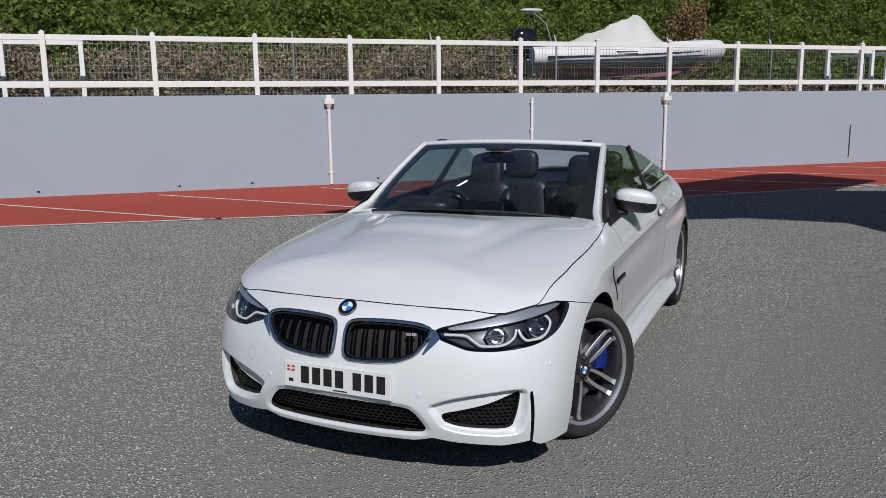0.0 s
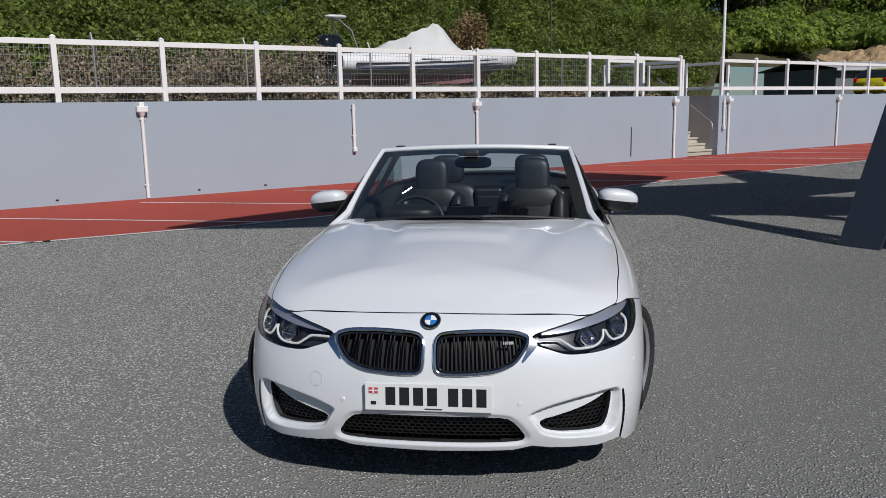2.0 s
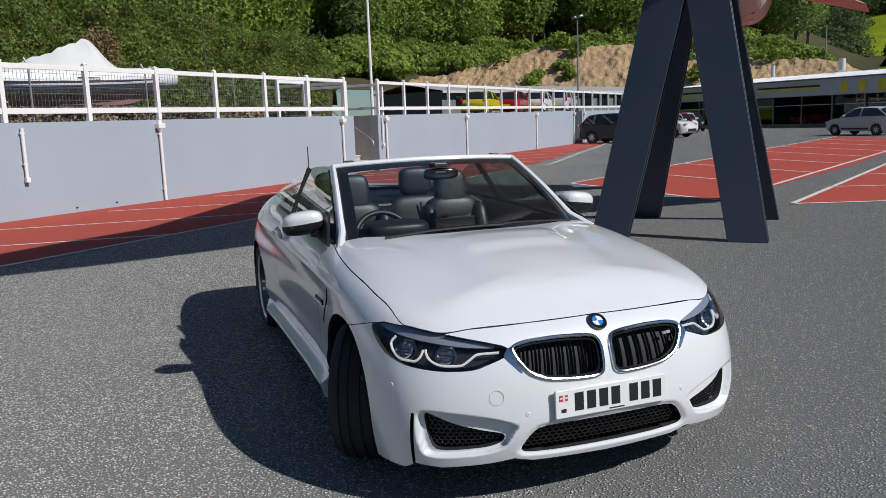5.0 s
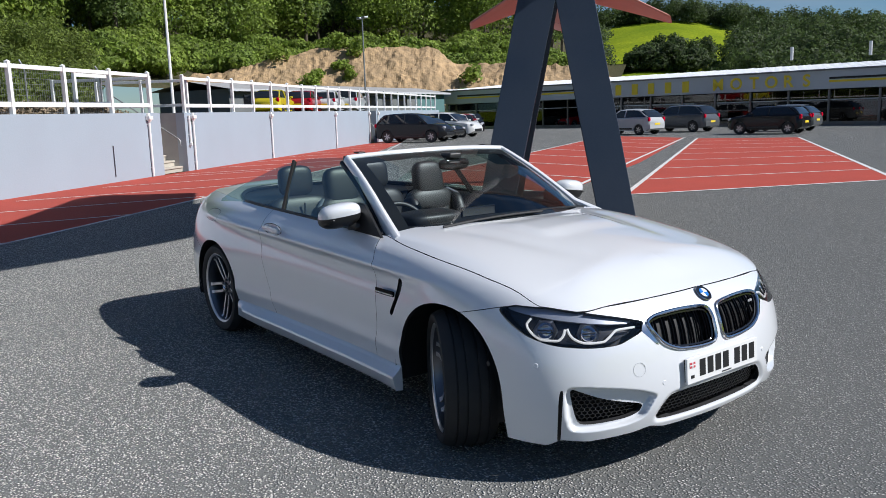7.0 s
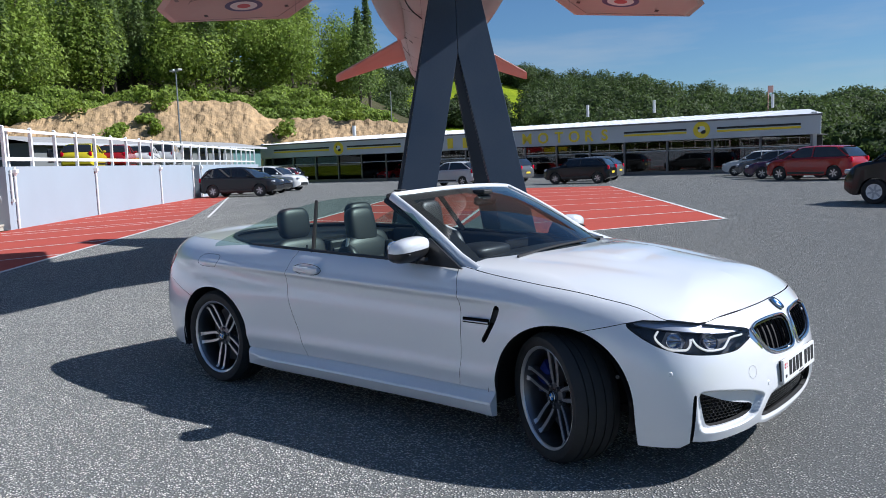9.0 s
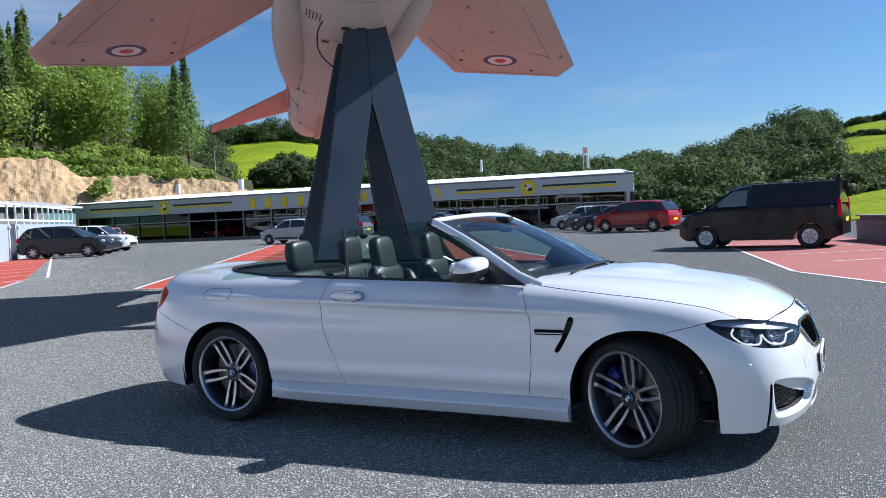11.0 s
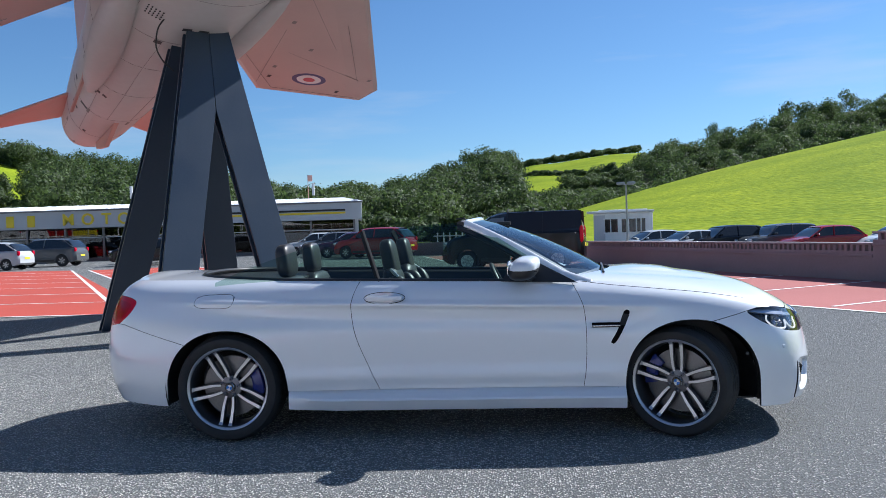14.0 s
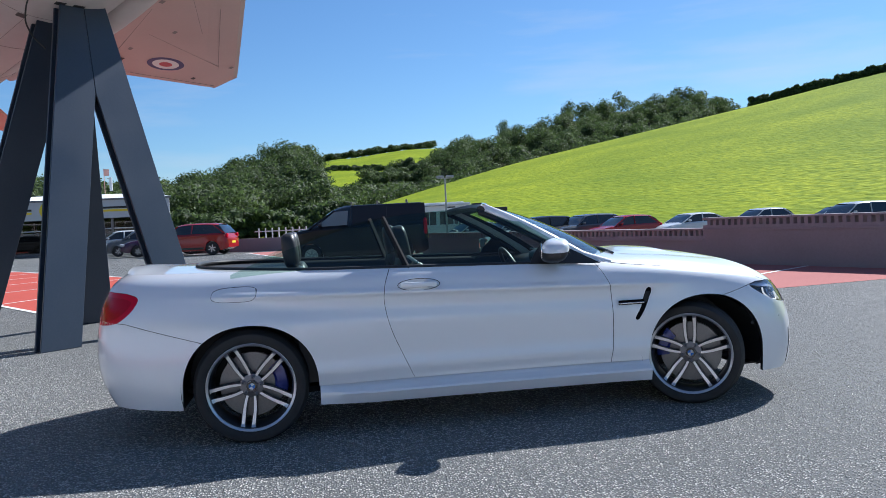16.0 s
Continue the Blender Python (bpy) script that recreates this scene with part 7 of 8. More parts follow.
part("frame", boxes((3.2, -.55, .42, 5.6, .07, .10), (3.2, .55, .42, 5.6, .07, .10), (2.4, 0, .38, .08, 1.7, .08), (6.6, 0, .42, 1.8, .08, .10)), M_WIRE, trailer)
for sg in (-1, 1):
    for x in (2.1, 2.8):
        bm = lathe([(.10, -.08), (.27, -.09), (.30, -.06), (.30, .06), (.27, .09), (.10, .08)], 28)
        bmesh.ops.translate(bm, vec=(x, sg * .92, .30), verts=bm.verts)
        t_ = part("tyre", bm, M_TYRE, trailer, smooth=True)
        bm = lathe([(.0005, .07), (.11, .07), (.15, .085), (.15, -.085), (.11, -.07), (.0005, -.07)], 20)
        bmesh.ops.translate(bm, vec=(x, sg * .92, .30), verts=bm.verts)
        part("rim", bm, M_WHITE, t_, smooth=True)
part("jockey_wheel", boxes((7.3, 0, .2, .10, .08, .40)), M_WIRE, trailer)

# ---- lamp posts and poles ----
def lamp_post(x, y, z0, h, heads, label):
    p = thing("lamp_post", label, "lamp post", "lamp posts")
    part("pole", tube([(x, y, z0), (x, y, z0 + h)], [.07, .045], 8), M_WIRE, p, smooth=True)
    for dx, dy in heads:
        part("lamp_head", boxes((x + dx, y + dy, z0 + h + .05, .45, .35, .14, .03)), M_WIRE, p)
    part("cross_arm", boxes((x, y, z0 + h - .03, 0.9 if len(heads) > 1 else .3, .06, .06)), M_WIRE, p)


lamp_post(-48.6, 29.3, 1.7, 7.0, ((-.35, 0), (.35, 0)), "tall grey floodlight post with two heads")
lamp_post(polar(7.5, 44, 0)[0], polar(7.5, 44, 0)[1], -0.5, 4.2, ((-.3, 0), (.3, 0)), "grey floodlight post beside the white cabin")
tagged(part("flag_pole", tube([(-23.86, 6.4, 1.7), (-23.86, 6.4, 9.2)], [.06, .035], 8), M_WHITE, smooth=True), "tall slim white pole on the raised yard", "pole")
tagged(part("marker_pole", tube([(-22.9, .55, 1.7), (-22.9, .55, 5.2)], .02, 6), M_BARK, smooth=True), "thin wooden pole in the scrub", "pole")
tagged(part("mast", tube([(-70, 75, 0), (-70, 75, 11)], [.12, .06], 8), M_WIRE, smooth=True), "slim grey mast beyond the showroom", "pole")

# ---- showroom ----
FR, FL = Vector((-11.3, 52.8, 0)), Vector((-61.3, 46.46, 0))
FD = (FL - FR).normalized()
FN = Vector((FD.y, -FD.x, 0))          # towards the back of the building
if FN.y < 0:
    FN = -FN


def facade(a, depth=0.0, z=0.0):
    """Axes: x along the front from its far end, y into the building, z up."""
    p = FR + FD * a + FN * depth
    return Matrix(((FD.x, FN.x, 0, p.x), (FD.y, FN.y, 0, p.y), (0, 0, 1, z), (0, 0, 0, 1)))


show = thing("showroom", "long low car showroom with pale fascia and dark glazing", "building", at=facade(0))
LEN, TOPZ, LOWZ = 50.4, 3.72, 2.42
back = boxes((LEN / 2 + 1.6, 16, 2.05, LEN - 3.2, .3, 4.1), (LEN - .15, 8, 1.95, .3, 16, 3.9))
add_prism(back, [(0, .05), (.3, .05), (3.4, 16), (3.1, 16)], 3.9)
part("back_wall", back, M_CLAD, show)
part("floor_slab", boxes((LEN / 2 + 1.6, 8, .03, LEN - 3.2, 16, .06)), M_COPING, show)
# inner wall and soffit are coloured as dark as the indoor shade
part("inner_wall", boxes((LEN / 2, 7.0, 1.3, LEN - 1, .2, 2.5)), M_BAYSHADE, show)
part("soffit", boxes((LEN / 2, 3.6, LOWZ + .05, LEN - .4, 7.0, .1)), M_BAYSHADE, show)
part("fascia", boxes((LEN / 2, -.35, (TOPZ + LOWZ) / 2, LEN + .6, .16, TOPZ - LOWZ, .02)), M_CLAD, show, "pale grey fascia band")
part("gutter", boxes((LEN / 2, -.46, TOPZ - .02, LEN + .8, .14, .12, .02)), M_ALLOYD, show)
rows = [[(-.4, -.5, TOPZ + .04), (LEN + .4, -.5, TOPZ + .04)], [(2.1, 12.0, 4.62), (LEN + .4, 12.0, 4.62)], [(3.2, 17.0, 4.2), (LEN + .4, 17.0, 4.2)]]
part("roof", loft(rows, False), M_ROOF, show, "white profiled sheet roof")
for k in range(6, 84):
    if k % 2 == 0:
        bm = boxes((0, 0, 0, .06, 12.6, .035))
        bmesh.ops.transform(bm, matrix=pose(.1 + k * .6, 5.75, 4.20, 3.93, 0, 0), verts=bm.verts)
        r_ = part("roof_rib", bm, M_ROOF, show)
for a, b, z, h, mt in ((.9, 6.3, 3.13, .14, M_BLACK), (.9, 6.3, 2.93, .14, M_YELLOW), (8.4, 13.0, 3.13, .14, M_BLACK), (8.4, 13.0, 2.93, .14, M_YELLOW), (33.2, 39.2, 3.18, .14, M_BLACK), (33.2, 39.2, 2.98, .14, M_YELLOW), (41.3, 48.3, 3.18, .14, M_BLACK), (41.3, 48.3, 2.98, .14, M_YELLOW)):
    part("stripe", boxes(((a + b) / 2, -.447, z, b - a, .025, h)), mt, show)
for a in (7.35, 40.2):
    bm = lathe([(.0005, -.02), (.55, -.02), (.58, .0), (.58, .03)], 32)
    bmesh.ops.translate(bm, vec=(a, -.46, 3.06), verts=bm.verts)
    lg = part("round_sign", bm, M_YELLOW, show, "round yellow sign with a white figure shape")
    for dx, dz, sx, sz, mt in ((0, .05, .5, .42, M_PLATE), (-.12, -.12, .36, .3, M_BLACK), (.16, .12, .22, .2, M_BLACK)):
        part("sign_shape", blob((sx / 2, .012, sz / 2), pose(a + dx, -.485, 3.06 + dz), .8), mt, lg)
for a in (31.15, 29.65, 28.1, 26.6, 25.1, 23.6):
    part("sign_bar", boxes((a, -.455, 3.0, .56, .05, .84, .03)), M_YELLOW, show, "plain yellow sign block on the fascia")
for a, ch in zip((20.95, 19.55, 18.2, 16.95, 15.75, 14.5), "MOTORS"):
    cu = bpy.data.curves.new("letter", "FONT")
    cu.body, cu.size, cu.align_x, cu.align_y, cu.extrude, cu.offset = ch, 1.15, "CENTER", "CENTER", .025, .022
    tmp = bpy.data.objects.new("letter", cu)
    me = bpy.data.meshes.new_from_object(tmp)
    bpy.data.objects.remove(tmp)
    me.materials.clear()
    o = put("letter", me, M_YELLOW, show, "yellow capital letter on the fascia")
    o.matrix_basis = Matrix(((-1, 0, 0, a), (0, 0, -1, -.455), (0, 1, 0, 3.0), (0, 0, 0, 1)))
# glazing bays with mullions; two open workshop doors
x = .3
k = 0
while x < LEN - .5:
    w = 3.2 if x < 12 else 2.75
    part("mullion", boxes((x, -.05, LOWZ / 2, .14, .14, LOWZ)), M_ALLOYD, show)
    if not (30 < x < 36):
        bm = boxes((x + w / 2, .02, LOWZ / 2, w - .16, .02, LOWZ - .1))
        gp = part("window", bm, M_SHOPGLASS, show)
    part("transom", boxes((x + w / 2, -.02, 1.72, w - .14, .06, .06)), M_CLAD, show)
    x += w
    k += 1
part("plinth", boxes((LEN / 2, -.02, .12, LEN, .12, .24)), M_ALLOYD, show)
for a, z, r in ((39.0, 5.0, .28), (46.5, 4.9, .2), (4.5, 5.1, .12), (14, 5.3, .12), (20, 5.3, .12)):
    part("roof_vent", tube([(a, 10, z - .3), (a, 10, z + .75)], r, 10), M_CLAD, show, smooth=True)
part("roof_flag", boxes((5.2, 12, 5.6, .05, .05, 2.2), (5.0, 12, 6.4, .4, .03, .55)), M_JETRED, show, "small red flag on the roof")

# ---- long workshop on the raised yard ----
PA, PB = Vector(polar(-67.5, 50, 0)), Vector(polar(-52.2, 76, 0))
wd = (PB - PA).normalized()
wn_ = Vector((-wd.y, wd.x, 0))
if wn_.x > 0:
    wn_ = -wn_
shop = thing("workshop", "long low workshop with a grey roof and teal end", "building", at=Matrix(((wd.x, wn_.x, 0, PA.x), (wd.y, wn_.y, 0, PA.y), (0, 0, 1, 1.7), (0, 0, 0, 1))))
SL = (PB - PA).length
M_SHOPWALL = mat("grey_render", (0.16, 0.17, 0.17), 0.8, spots=0.4, scale=0.6)
M_TEAL = mat("teal_cladding", (0.10, 0.20, 0.20), 0.6, spots=0.3, scale=0.5)
part("wall", boxes((SL * .41, 3, .9, SL * .82, 6, 1.8)), M_SHOPWALL, shop, "grey rendered wall")
part("end_wall", boxes((SL * .91, 3, .9, SL * .18, 6, 1.8)), M_TEAL, shop, "teal clad end")
part("roof", loft([[(-.4, -.5, 1.78), (SL + .5, -.5, 1.78)], [(-.4, 3, 2.35), (SL + .5, 3, 2.35)], [(-.4, 6.5, 1.78), (SL + .5, 6.5, 1.78)]], False), M_COPING, shop, "weathered grey sheet roof")
part("eaves_board", boxes((SL / 2, -.45, 1.72, SL + .9, .12, .16)), M_CLAD, shop)
for k in range(9):
    part("window", boxes((2.2 + k * SL / 12.2, -.03, 1.05, 1.7, .04, .8)), M_GLOSSBLK, shop)

# ---- white cabin ----
hx, hy = 7.15, 46.5
hut = thing("portable_cabin", "white portable cabin with a shallow roof and wide windows", "cabin", at=pose(hx, hy, 0, 0, 0, -8))
part("cabin_base", boxes((0, 0, -.25, 3.5, 2.5, .52)), M_COPING, hut)
part("cabin_wall", boxes((0, 0, 1.05, 3.6, 2.6, 2.1, .03)), M_WHITE, hut)
part("cabin_roof", boxes((-.15, -.1, 2.17, 4.1, 3.0, .12, .03), (0, 0, 2.27, 3.0, 2.2, .08, .03)), M_ROOF, hut)
for x in (-.75, .35, 1.1):
    w = part("window", boxes((x, -1.31, 1.3, .85 if x < 1 else .5, .04, .85)), M_GLOSSBLK, hut)
    part("window_frame", boxes((x, -1.325, 1.3, .06, .05, .9), (x, -1.325, .86, .9 if x < 1 else .55, .05, .06), (x, -1.325, 1.74, .9 if x < 1 else .55, .05, .06)), M_WHITE, w)
part("cabin_door", boxes((-1.45, -1.31, 1.02, .7, .05, 1.9)), M_CLAD, hut)
for k in range(14):
    part("cladding_rib", boxes((1.806, -1.2 + k * .18, 1.05, .02, .05, 2.0)), M_WHITE, hut)

# ---- low mauve wall with a castellated top ----
MA, MB = Vector((9.95, 5.0, 0)), Vector((2.9, 23.2, 0))
md = (MB - MA).normalized()
mn = Vector((md.y, -md.x, 0))
mw = Matrix(((md.x, mn.x, 0, MA.x), (md.y, mn.y, 0, MA.y), (0, 0, 1, 0), (0, 0, 0, 1)))
ML = (MB - MA).length
STEP = 6.5


def mauve(x0, x1, h):
    bm = boxes(((x0 + x1) / 2, 0, (h - .12) / 2, x1 - x0, .22, h - .12))
    add_box(bm, (x1 - x0, .28, .05), Matrix.Translation(((x0 + x1) / 2, 0, h - .215)), .006)
    bmesh.ops.transform(bm, matrix=mw, verts=bm.verts)
    return bm


wall_a = structure(part("wall_mauve_1", mauve(0, STEP, .96), M_PINKWALL), "mauve block wall, taller stretch with castellated top", "wall")
wall_b = structure(part("wall_mauve_2", mauve(STEP, ML, .73), M_PINKWALL), "low mauve block wall with castellated top", "wall")
merlon = None
for wall_, x0, x1, h in ((wall_a, .1, STEP, .96), (wall_b, STEP + .1, ML, .73)):
    for k in range(int((x1 - x0) / .16)):
        if merlon is None:
            bm = boxes((0, 0, 0, .085, .2, .13, .006))
            o = part("merlon", bm, M_PINKWALL, wall_)
            merlon = o.data
        else:
            o = put("merlon", merlon, None, wall_)
        o.matrix_basis = mw @ Matrix.Translation((x0 + .16 * k, 0, h - .06))
cap = boxes((STEP / 2, 0, .985, STEP, .26, .045, .008), ((STEP + ML) / 2, 0, .755, ML - STEP, .26, .045, .008))
bmesh.ops.transform(cap, matrix=mw, verts=cap.verts)
structure(part("wall_mauve_cap", cap, M_PINKWALL), "thin mauve coping on the block wall", "coping")
far_w = boxes((0, 0, .35, 12, .22, .7))
bmesh.ops.transform(far_w, matrix=pose(-2.9, 38.0, 0, 0, 0, -32), verts=far_w.verts)
structure(part("wall_far", far_w, M_PINKWALL), "low mauve boundary wall at the far side of the yard", "wall")
pk = thing("picket_fence", "white picket fence on the far boundary wall", "fence")
for k in range(42, 60):
    bm = boxes((0, 0, 0, .07, .03, .55))
    bmesh.ops.transform(bm, matrix=pose(-8.5, 41.5, .95, 0, 0, -32) @ Matrix.Translation((-12.8 + .43 * k, 0, 0)), verts=bm.verts)
    part("picket", bm, M_WHITE, pk)
bm = boxes((9, 0, 1.05, 8, .04, .06))
bmesh.ops.transform(bm, matrix=pose(-8.5, 41.5, 0, 0, 0, -32), verts=bm.verts)
part("rail", bm, M_WHITE, pk)

# ---- parked vehicles ----
M_CARGLASS = mat("dark_car_glass", (0.012, 0.014, 0.016), 0.06, coat=0.5)
# base colour lightened to stand in for sky reflected in the van's window
M_VANREFLECT = mat("glass_with_sky_tone", (0.13, 0.16, 0.16), 0.04, coat=1.0)
M_LAMPW = mat("clear_lamp", (0.5, 0.5, 0.52), 0.15, 0.3)
PAINTS = {}


def paint(name, c):
    if name not in PAINTS:
        PAINTS[name] = mat(name + "_car_paint", c, 0.2, coat=0.12 if name == "black" else 0.5, spots=0.08, scale=2)
        PAINTS[name].node_tree.nodes["Principled BSDF"].inputs["Specular IOR Level"].default_value = 0.3
    return PAINTS[name]


KINDS = {
    # length, width, bonnet/waist line (x as share of length from the nose, z), roof line, wheelbase ends, wheel radius
    "hatchback": (3.95, 1.70, [(0, .58), (.05, .74), (.25, .93), (.32, .97), (.95, 1.02), (1, .80)], [(.25, .93), (.45, 1.43), (.62, 1.48), (.86, 1.40), (.97, 1.02)], (.19, .82), .30),
    "suv": (4.35, 1.80, [(0, .68), (.05, .86), (.24, 1.03), (.30, 1.07), (.95, 1.10), (1, .85)], [(.24, 1.03), (.40, 1.55), (.60, 1.62), (.88, 1.55), (.97, 1.10)], (.19, .81), .34),
    "saloon": (4.45, 1.78, [(0, .58), (.05, .72), (.27, .92), (.33, .96), (.95, 1.00), (1, .78)], [(.27, .92), (.45, 1.38), (.60, 1.42), (.78, 1.34), (.92, 1.00)], (.19, .80), .31),
    "van": (4.45, 1.83, [(0, .72), (.04, .92), (.17, 1.13), (.24, 1.18), (.98, 1.22), (1, .95)], [(.17, 1.13), (.36, 1.72), (.45, 1.82), (.97, 1.82), (.995, 1.22)], (.19, .82), .33),
    "mini": (3.85, 1.73, [(0, .66), (.05, .84), (.24, .97), (.30, 1.0), (.95, 1.02), (1, .85)], [(.26, .97), (.38, 1.40), (.60, 1.43), (.88, 1.40), (.97, 1.02)], (.19, .83), .31),
}


def parked(kind, colour, rgb, x, y, heading, z0=0.0, label=None, category="car"):
    """heading: degrees from +x of the way the nose points."""
    L, W, waist, roof, (wf, wr), r = KINDS[kind]
    v = thing("parked_" + ("van" if kind == "van" else "car"), label or colour + " parked " + ("sports utility car" if kind == "suv" else kind) + " on the yard", category, "parked vehicles", at=pose(x, y, z0, 0, 0, heading))
    pm = paint(colour, rgb)
    n = 44
    rows = []
    for f in np.linspace(0, 1, n):
        xx = L / 2 - L * f
        top = float(curve_at(waist, f))
        taper = 1 - .28 * max(0, (.10 - f) / .10) ** 2 - .16 * max(0, (f - .92) / .08) ** 2
        w = W / 2 * taper
        low = .24 + .14 * max(0, (.06 - f) / .06) + .12 * max(0, (f - .94) / .06)
        for c in (wf, wr):
            d = abs(f - c) * L
            if d < r * 1.12:
                low = max(low, r + math.sqrt(max(0, (r * 1.12) ** 2 - d * d)) * .98)
        mid = max(low + .01, .55)
        rows.append([(xx, -w * .5, top + .025), (xx, -w * .88, top), (xx, -w * .98, top - .09), (xx, -w, max(mid, low)), (xx, -w * .98, low), (xx, -w * .5, low), (xx, w * .5, low), (xx, w * .98, low), (xx, w, max(mid, low)), (xx, w * .98, top - .09), (xx, w * .88, top), (xx, w * .5, top + .025)])
    body = part("body", loft(rows), pm, v, smooth=True)
    rx = [k[0] for k in roof]
    rows, top_rows = [], []
    for f in np.linspace(rx[0], rx[-1], 26):
        xx = L / 2 - L * f
        base = float(curve_at(waist, f)) - .01
        zt = max(base + .012, float(curve_at(roof, f)))
        w0 = W / 2 * .90
        h = (zt - base) / max(.01, max(k[1] for k in roof) - base)
        w1 = w0 * (1 - .17 * h)
        rows.append([(xx, -w0, base), (xx, -w1, zt - .06 * h), (xx, -w1 * .8, zt - .012), (xx, w1 * .8, zt - .012), (xx, w1, zt - .06 * h), (xx, w0, base)])
        if rx[1] - .03 <= f <= rx[-2] + .02:
            top_rows.append([(xx, -w1 * 1.005, zt - .062 * h), (xx, -w1 * .82, zt), (xx, 0, zt + .012), (xx, w1 * .82, zt), (xx, w1 * 1.005, zt - .062 * h)])
    glasshouse = part("glasshouse", loft(rows, False), M_CARGLASS, v, "dark glazed cabin", smooth=True)
    part("roof", loft(top_rows, False), pm, v, smooth=True)
    panel_from = .50 if kind == "van" else None
    for sg in (-1, 1):
        for f0, f1 in ((rx[0] + .01, rx[1]), (.565, .575), (rx[-2] - (.06 if kind != "saloon" else .02), rx[-1] - .01)):
            if kind == "van" and f0 > .5:
                continue
            p0 = Vector((L / 2 - L * f0, sg * W / 2 * .905, float(curve_at(waist, f0))))
            zt = float(curve_at(roof, f1))
            p1 = Vector((L / 2 - L * f1, sg * W / 2 * .905 * .83, zt - .05))
            if f1 > .7:
                p0, p1 = Vector((L / 2 - L * f1, sg * W / 2 * .905, float(curve_at(waist, f1)))), Vector((L / 2 - L * f0, sg * W / 2 * .905 * .83, float(curve_at(roof, f0)) - .05))
            part("pillar", tube([p0, p1], .035, 6), pm, glasshouse)
        if kind == "van":
            zs = [float(curve_at(waist, f)) for f in (.50, .97)]
            bm = bmesh.new()
            q = [(L / 2 - L * .48, sg * W / 2 * .915, zs[0] - .05), (L / 2 - L * .99, sg * W / 2 * .905, zs[1] - .05), (L / 2 - L * .985, sg * W / 2 * .77, 1.80), (L / 2 - L * .48, sg * W / 2 * .77, 1.80)]
            bm.faces.new([bm.verts.new(Vector(p)) for p in q])
            part("side_panel", bm, pm, v)
            bm = bmesh.new()
            q = [(L / 2 - L * .235, W / 2 * .925, 1.20), (L / 2 - L * .445, W / 2 * .93, 1.22), (L / 2 - L * .455, W / 2 * .815, 1.66), (L / 2 - L * .36, W / 2 * .815, 1.64)]
            bm.faces.new([bm.verts.new((a, sg * b, c)) for a, b, c in q])
            part("door_window", bm, M_VANREFLECT, v, "door window with sky reflection painted in its colour")
            for fx in (.47, .72):
                part("door_seam", tube([(L / 2 - L * fx, sg * (W / 2 * .99 + .004), .45), (L / 2 - L * fx, sg * W / 2 * .955, 1.15), (L / 2 - L * fx, sg * W / 2 * .79, 1.74)], .006, 4), M_DARKGAP, v)
            part("door_rail", boxes((-L * .24, sg * (W / 2 * .955), 1.12, L * .42, .02, .03, .005)), M_SILVER, v, "bright sliding door rail")
        for f in (wf, wr):
            wx = L / 2 - L * f
            bm = lathe([(r * .62, -.10), (r * .9, -.105), (r, -.08), (r, .08), (r * .9, .105), (r * .62, .10)], 28)
            bmesh.ops.translate(bm, vec=(wx, sg * (W / 2 - .10), r), verts=bm.verts)
            t = part("wheel", bm, M_TYRE, v, smooth=True)
            bm = lathe([(r * .63, .085), (r * .58, .075), (r * .3, .055), (.0005, .06)], 20)
            bmesh.ops.transform(bm, matrix=pose(wx, sg * (W / 2 - .085), r) @ Matrix.Diagonal((1, sg, 1, 1)), verts=bm.verts)
            rim = part("rim", bm, M_WHITE if kind == "van" else M_BLACK, t, smooth=True)
            bm = bmesh.new()
            for k in range(6):
                a = math.pi * k / 3 + .3
                add_box(bm, (r * .5, .012, .05), pose(wx, sg * (W / 2 - .015), r) @ pose(0, 0, 0, 0, math.degrees(a), 0) @ Matrix.Translation((r * .32, 0, 0)))
            part("rim_spokes", bm, M_CLAD if kind == "van" else M_ALLOY, t)
        bm = blob((.10, .13, .07), pose(L / 2 - .12, sg * W * .36, waist[1][1] - .06), .7)
        part("headlight", bm, M_LAMPW, v, smooth=True)
        bm = blob((.06, .09, .12 if kind != "van" else .26), pose(-L / 2 + .07, sg * W * .42, waist[-2][1] - .14), .6)
        part("tail_lamp", bm, M_TAIL, v, smooth=True)
        part("door_mirror", blob((.06, .10, .06), pose(L / 2 - L * (rx[0] + .09), sg * (W / 2 + .04), float(curve_at(waist, rx[0] + .09)) + .07), .7), pm, v, smooth=True)
        part("side_trim", boxes((0, sg * W / 2 * .992, .36, L * .42, .03, .10, .01)), M_BLACK, v)
        for dx in (.35, -.75):
            part("door_handle", boxes((dx, sg * W / 2 * .985, waist[3][1] - .13, .16, .03, .03, .008)), pm, v)
    part("front_grille", boxes((L / 2 - .02, 0, .45, .06, W * .6, .18, .03)), M_BLACK, v)
    part("rear_plate", boxes((-L / 2 - .005, 0, .62 if kind != "van" else .75, .02, .5, .11)), M_YELLOW, v, "yellow rear plate")
    if kind == "van":
        for dx in (.1, -.7, -1.6):
            part("roof_bar", boxes((dx, 0, 1.90, .05, 1.3, .05), (dx, -.6, 1.86, .05, .05, .1), (dx, .6, 1.86, .05, .05, .1)), M_ALLOYD, v)
    return v


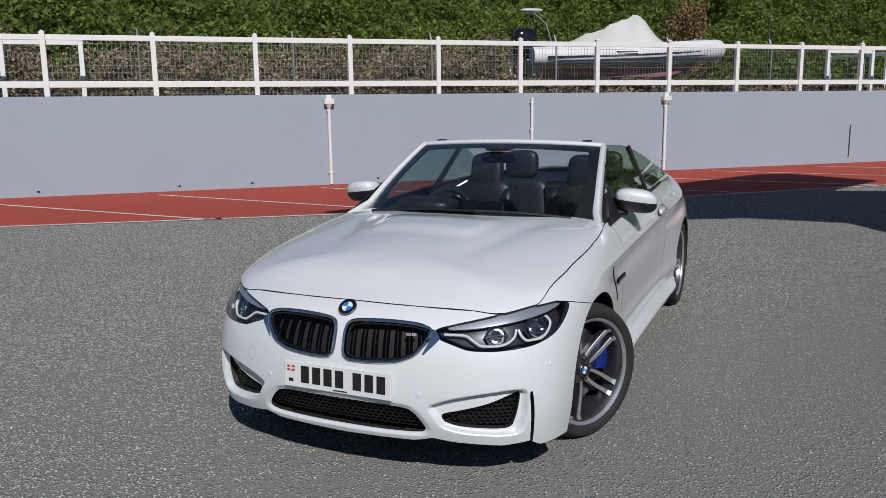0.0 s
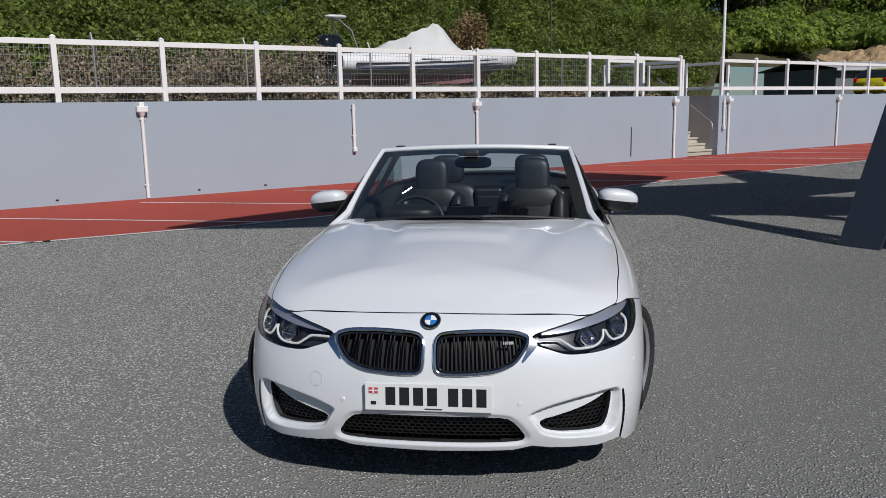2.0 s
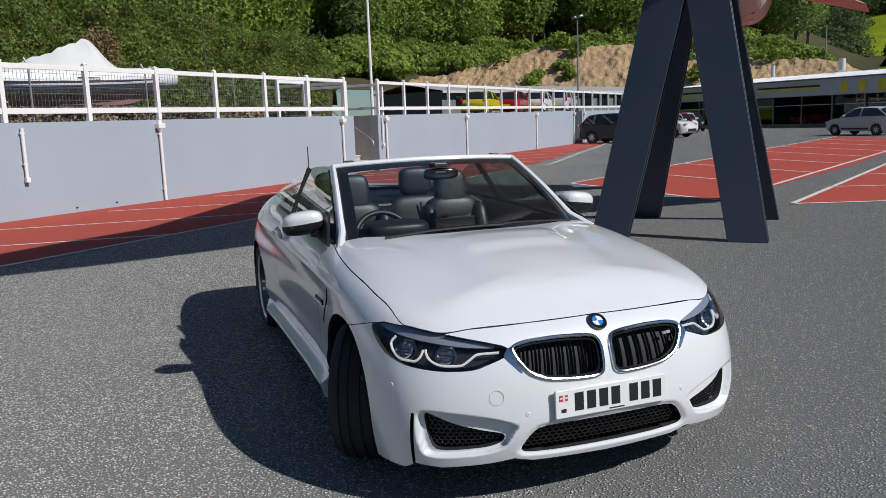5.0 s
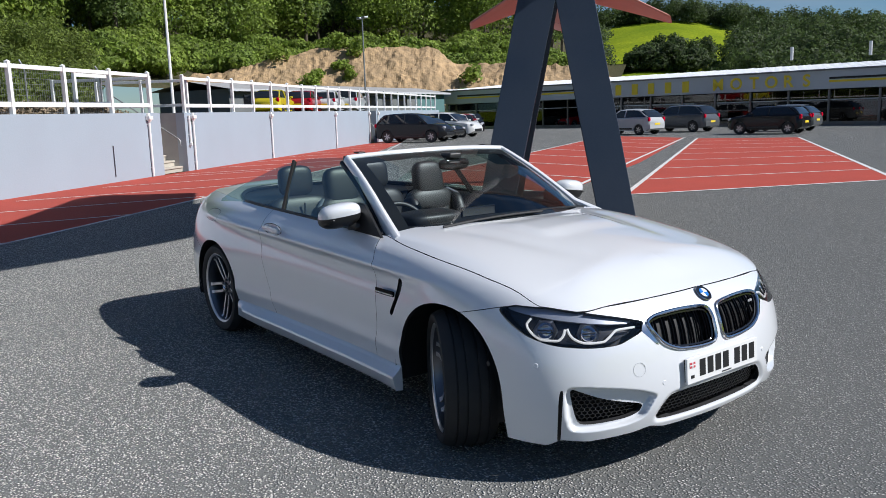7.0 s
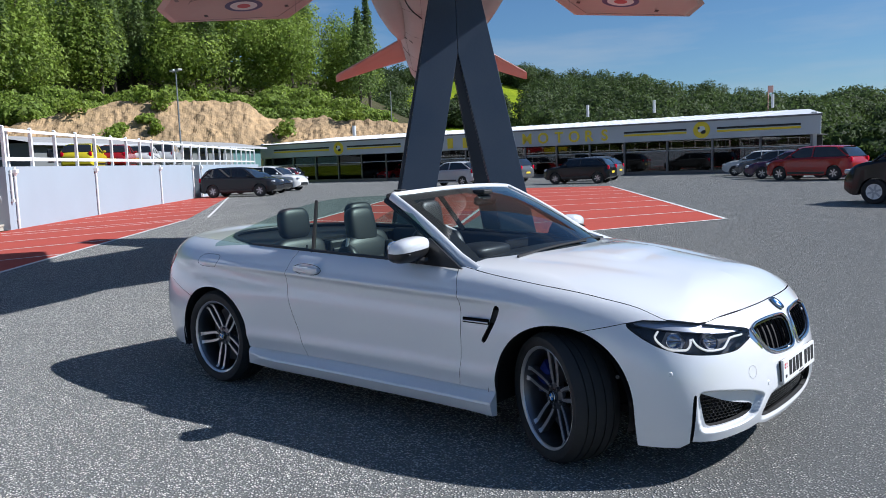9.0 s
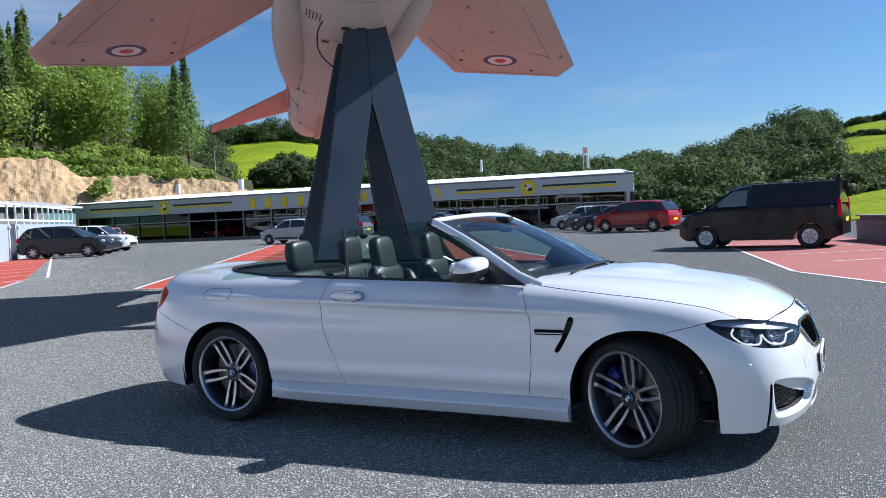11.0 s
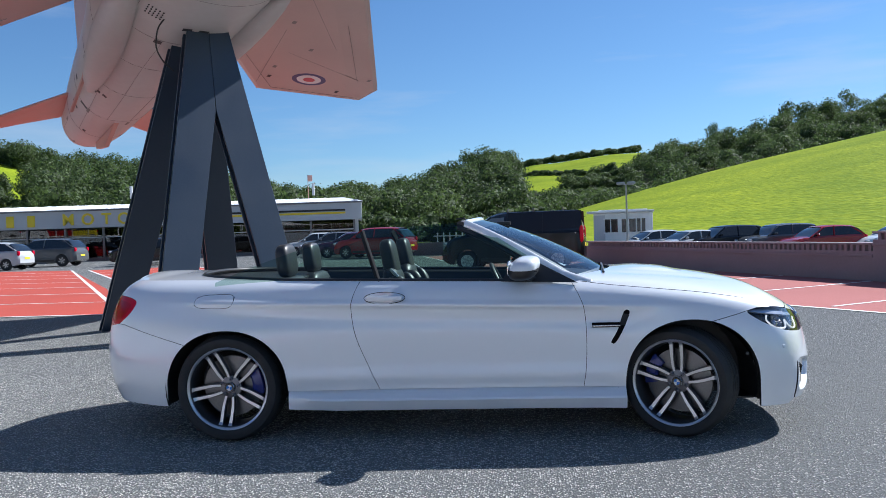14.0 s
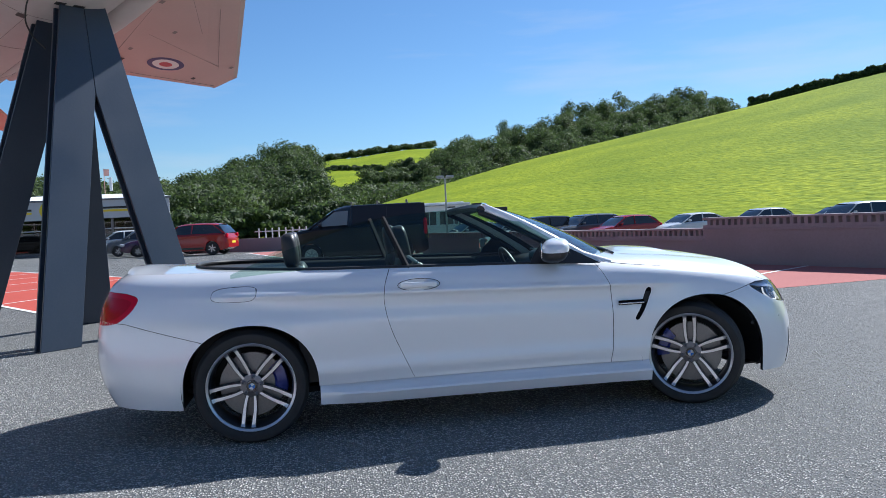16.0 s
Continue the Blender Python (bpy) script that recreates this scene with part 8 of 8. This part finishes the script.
BLK, SIL, WHT, RED, GRY, BLU, YEL = (.012, .012, .014), (.45, .46, .47), (.62, .62, .62), (.30, .012, .015), (.09, .095, .10), (.03, .05, .10), (.55, .45, .02)
parked("suv", "black", BLK, -33.4, 23.2, 30, label="black compact sports utility car beside the grey wall")
parked("saloon", "black", BLK, -35.8, 25.8, 25, label="black estate car parked beyond another")
parked("suv", "white", WHT, -38.2, 29.2, 25, label="white sports utility car parked in a row")
parked("hatchback", "white", WHT, -41.0, 32.0, -30, label="white hatchback parked in a row")
parked("hatchback", "red", RED, -43.6, 34.6, -30, label="red hatchback parked in a row")
parked("hatchback", "white", WHT, -46.2, 37.0, -30, label="white hatchback at the end of a row")
parked("hatchback", "black", BLK, -48.6, 39.5, -30, label="black hatchback at the end of a row")
parked("hatchback", "silver", SIL, -27.6, 34.6, 184, label="silver hatchback parked on the red bays")
parked("suv", "grey", GRY, -27.2, 39.0, 184, label="dark grey car parked behind a silver hatchback")
parked("mini", "black", BLK, -19.6, 36.2, 192, label="black small hatchback parked across the red bays")
parked("hatchback", "grey", GRY, -21.2, 40.2, 190, label="dark grey hatchback parked near the showroom")
parked("suv", "red", RED, -7.3, 37.2, 166, label="red sports utility car parked by the boundary")
parked("saloon", "purple", (.05, .02, .05), -9.3, 40.2, 196, label="dark purple car parked in a row")
parked("hatchback", "grey", GRY, -11.2, 43.4, 196, label="dark grey hatchback parked in a row")
parked("hatchback", "silver", SIL, -13.0, 46.2, 196, label="silver hatchback parked in a row")
parked("van", "black", BLK, 0.32, 19.95, 172.5, label="black panel van with roof bars and steel wheels", category="van")
for k, (col, rgb, kind) in enumerate((("black", BLK, "hatchback"), ("grey", GRY, "suv"), ("blue", BLU, "hatchback"), ("black", BLK, "saloon"), ("silver", SIL, "hatchback"), ("black", BLK, "suv"), ("grey", GRY, "hatchback"))):
    p = FR + FD * (4.5 + k * 4.3) + FN * 3.2
    parked(kind, col, rgb, p.x, p.y, 200 + 6 * (k % 3), label=col + " car standing behind the showroom glazing")
for k, (col, rgb, kind) in enumerate((("black", BLK, "suv"), ("red", RED, "hatchback"), ("grey", GRY, "hatchback"), ("black", BLK, "saloon"))):
    p = FR + FD * (31.5 + k * 4.6) + FN * 3.0
    parked(kind, col, rgb, p.x, p.y, 262, label=col + " car standing in the dark workshop bay")
# small red utility vehicle by the showroom
ut = thing("utility_vehicle", "small red utility vehicle with a black roof by the showroom", "utility vehicle", at=pose(-31.4, 47.2, 0, 0, 0, -70))
part("body", boxes((0, 0, .55, 2.0, 1.2, .5, .06), (.75, 0, .85, .5, 1.1, .25, .08), (-.6, 0, .92, .8, 1.2, .28, .04)), paint("red", RED), ut)
part("roof", boxes((-.05, 0, 1.72, 1.1, 1.15, .06, .02)), M_BLACK, ut)
part("seat", boxes((-.15, 0, .95, .25, 1.0, .3, .05)), M_BLACK, ut)
for dx in (-.5, .45):
    for dy in (-.52, .52):
        part("roof_post", tube([(dx, dy, .8), (dx * .9, dy, 1.7)], .025, 6), M_BLACK, ut)
for dx in (-.65, .65):
    for dy in (-.52, .52):
        bm = lathe([(.001, -.09), (.14, -.09), (.28, -.08), (.28, .08), (.14, .09), (.001, .09)], 20)
        bmesh.ops.translate(bm, vec=(dx, dy, .28), verts=bm.verts)
        part("wheel", bm, M_TYRE, ut, smooth=True)
# cars beyond the mauve wall
for kind, col, rgb, x, y, h in (("hatchback", "silver", SIL, 5.4, 27.5, 200), ("saloon", "silver", SIL, 6.6, 26.2, 200), ("suv", "black", BLK, 7.9, 26.0, 196), ("suv", "grey", GRY, 9.6, 25.4, 196), ("hatchback", "red", RED, 10.4, 23.6, 192), ("saloon", "white", WHT, 12.9, 23.4, 190), ("hatchback", "silver", SIL, 16.6, 25.0, 190), ("saloon", "grey", GRY, 18.4, 22.6, 186), ("suv", "silver", SIL, 16.9, 19.6, 184), ("saloon", "black", BLK, 19.6, 18.4, 184)):
    parked(kind, col, rgb, x * 1.45, y * 1.42 + 1.4, h, -0.5, label=col + " car parked beyond the mauve wall")
# vehicles on the raised yard
for kind, col, rgb, x, y, h in (("hatchback", "yellow", YEL, -40.5, 18.0, 140), ("hatchback", "red", RED, -42.4, 21.0, 140), ("hatchback", "white", WHT, -44.0, 23.6, 140), ("suv", "silver", SIL, -46.0, 26.4, 140)):
    parked(kind, col, rgb, x, y, h, WALL_H - .1, label=col + " vehicle parked on the raised yard")
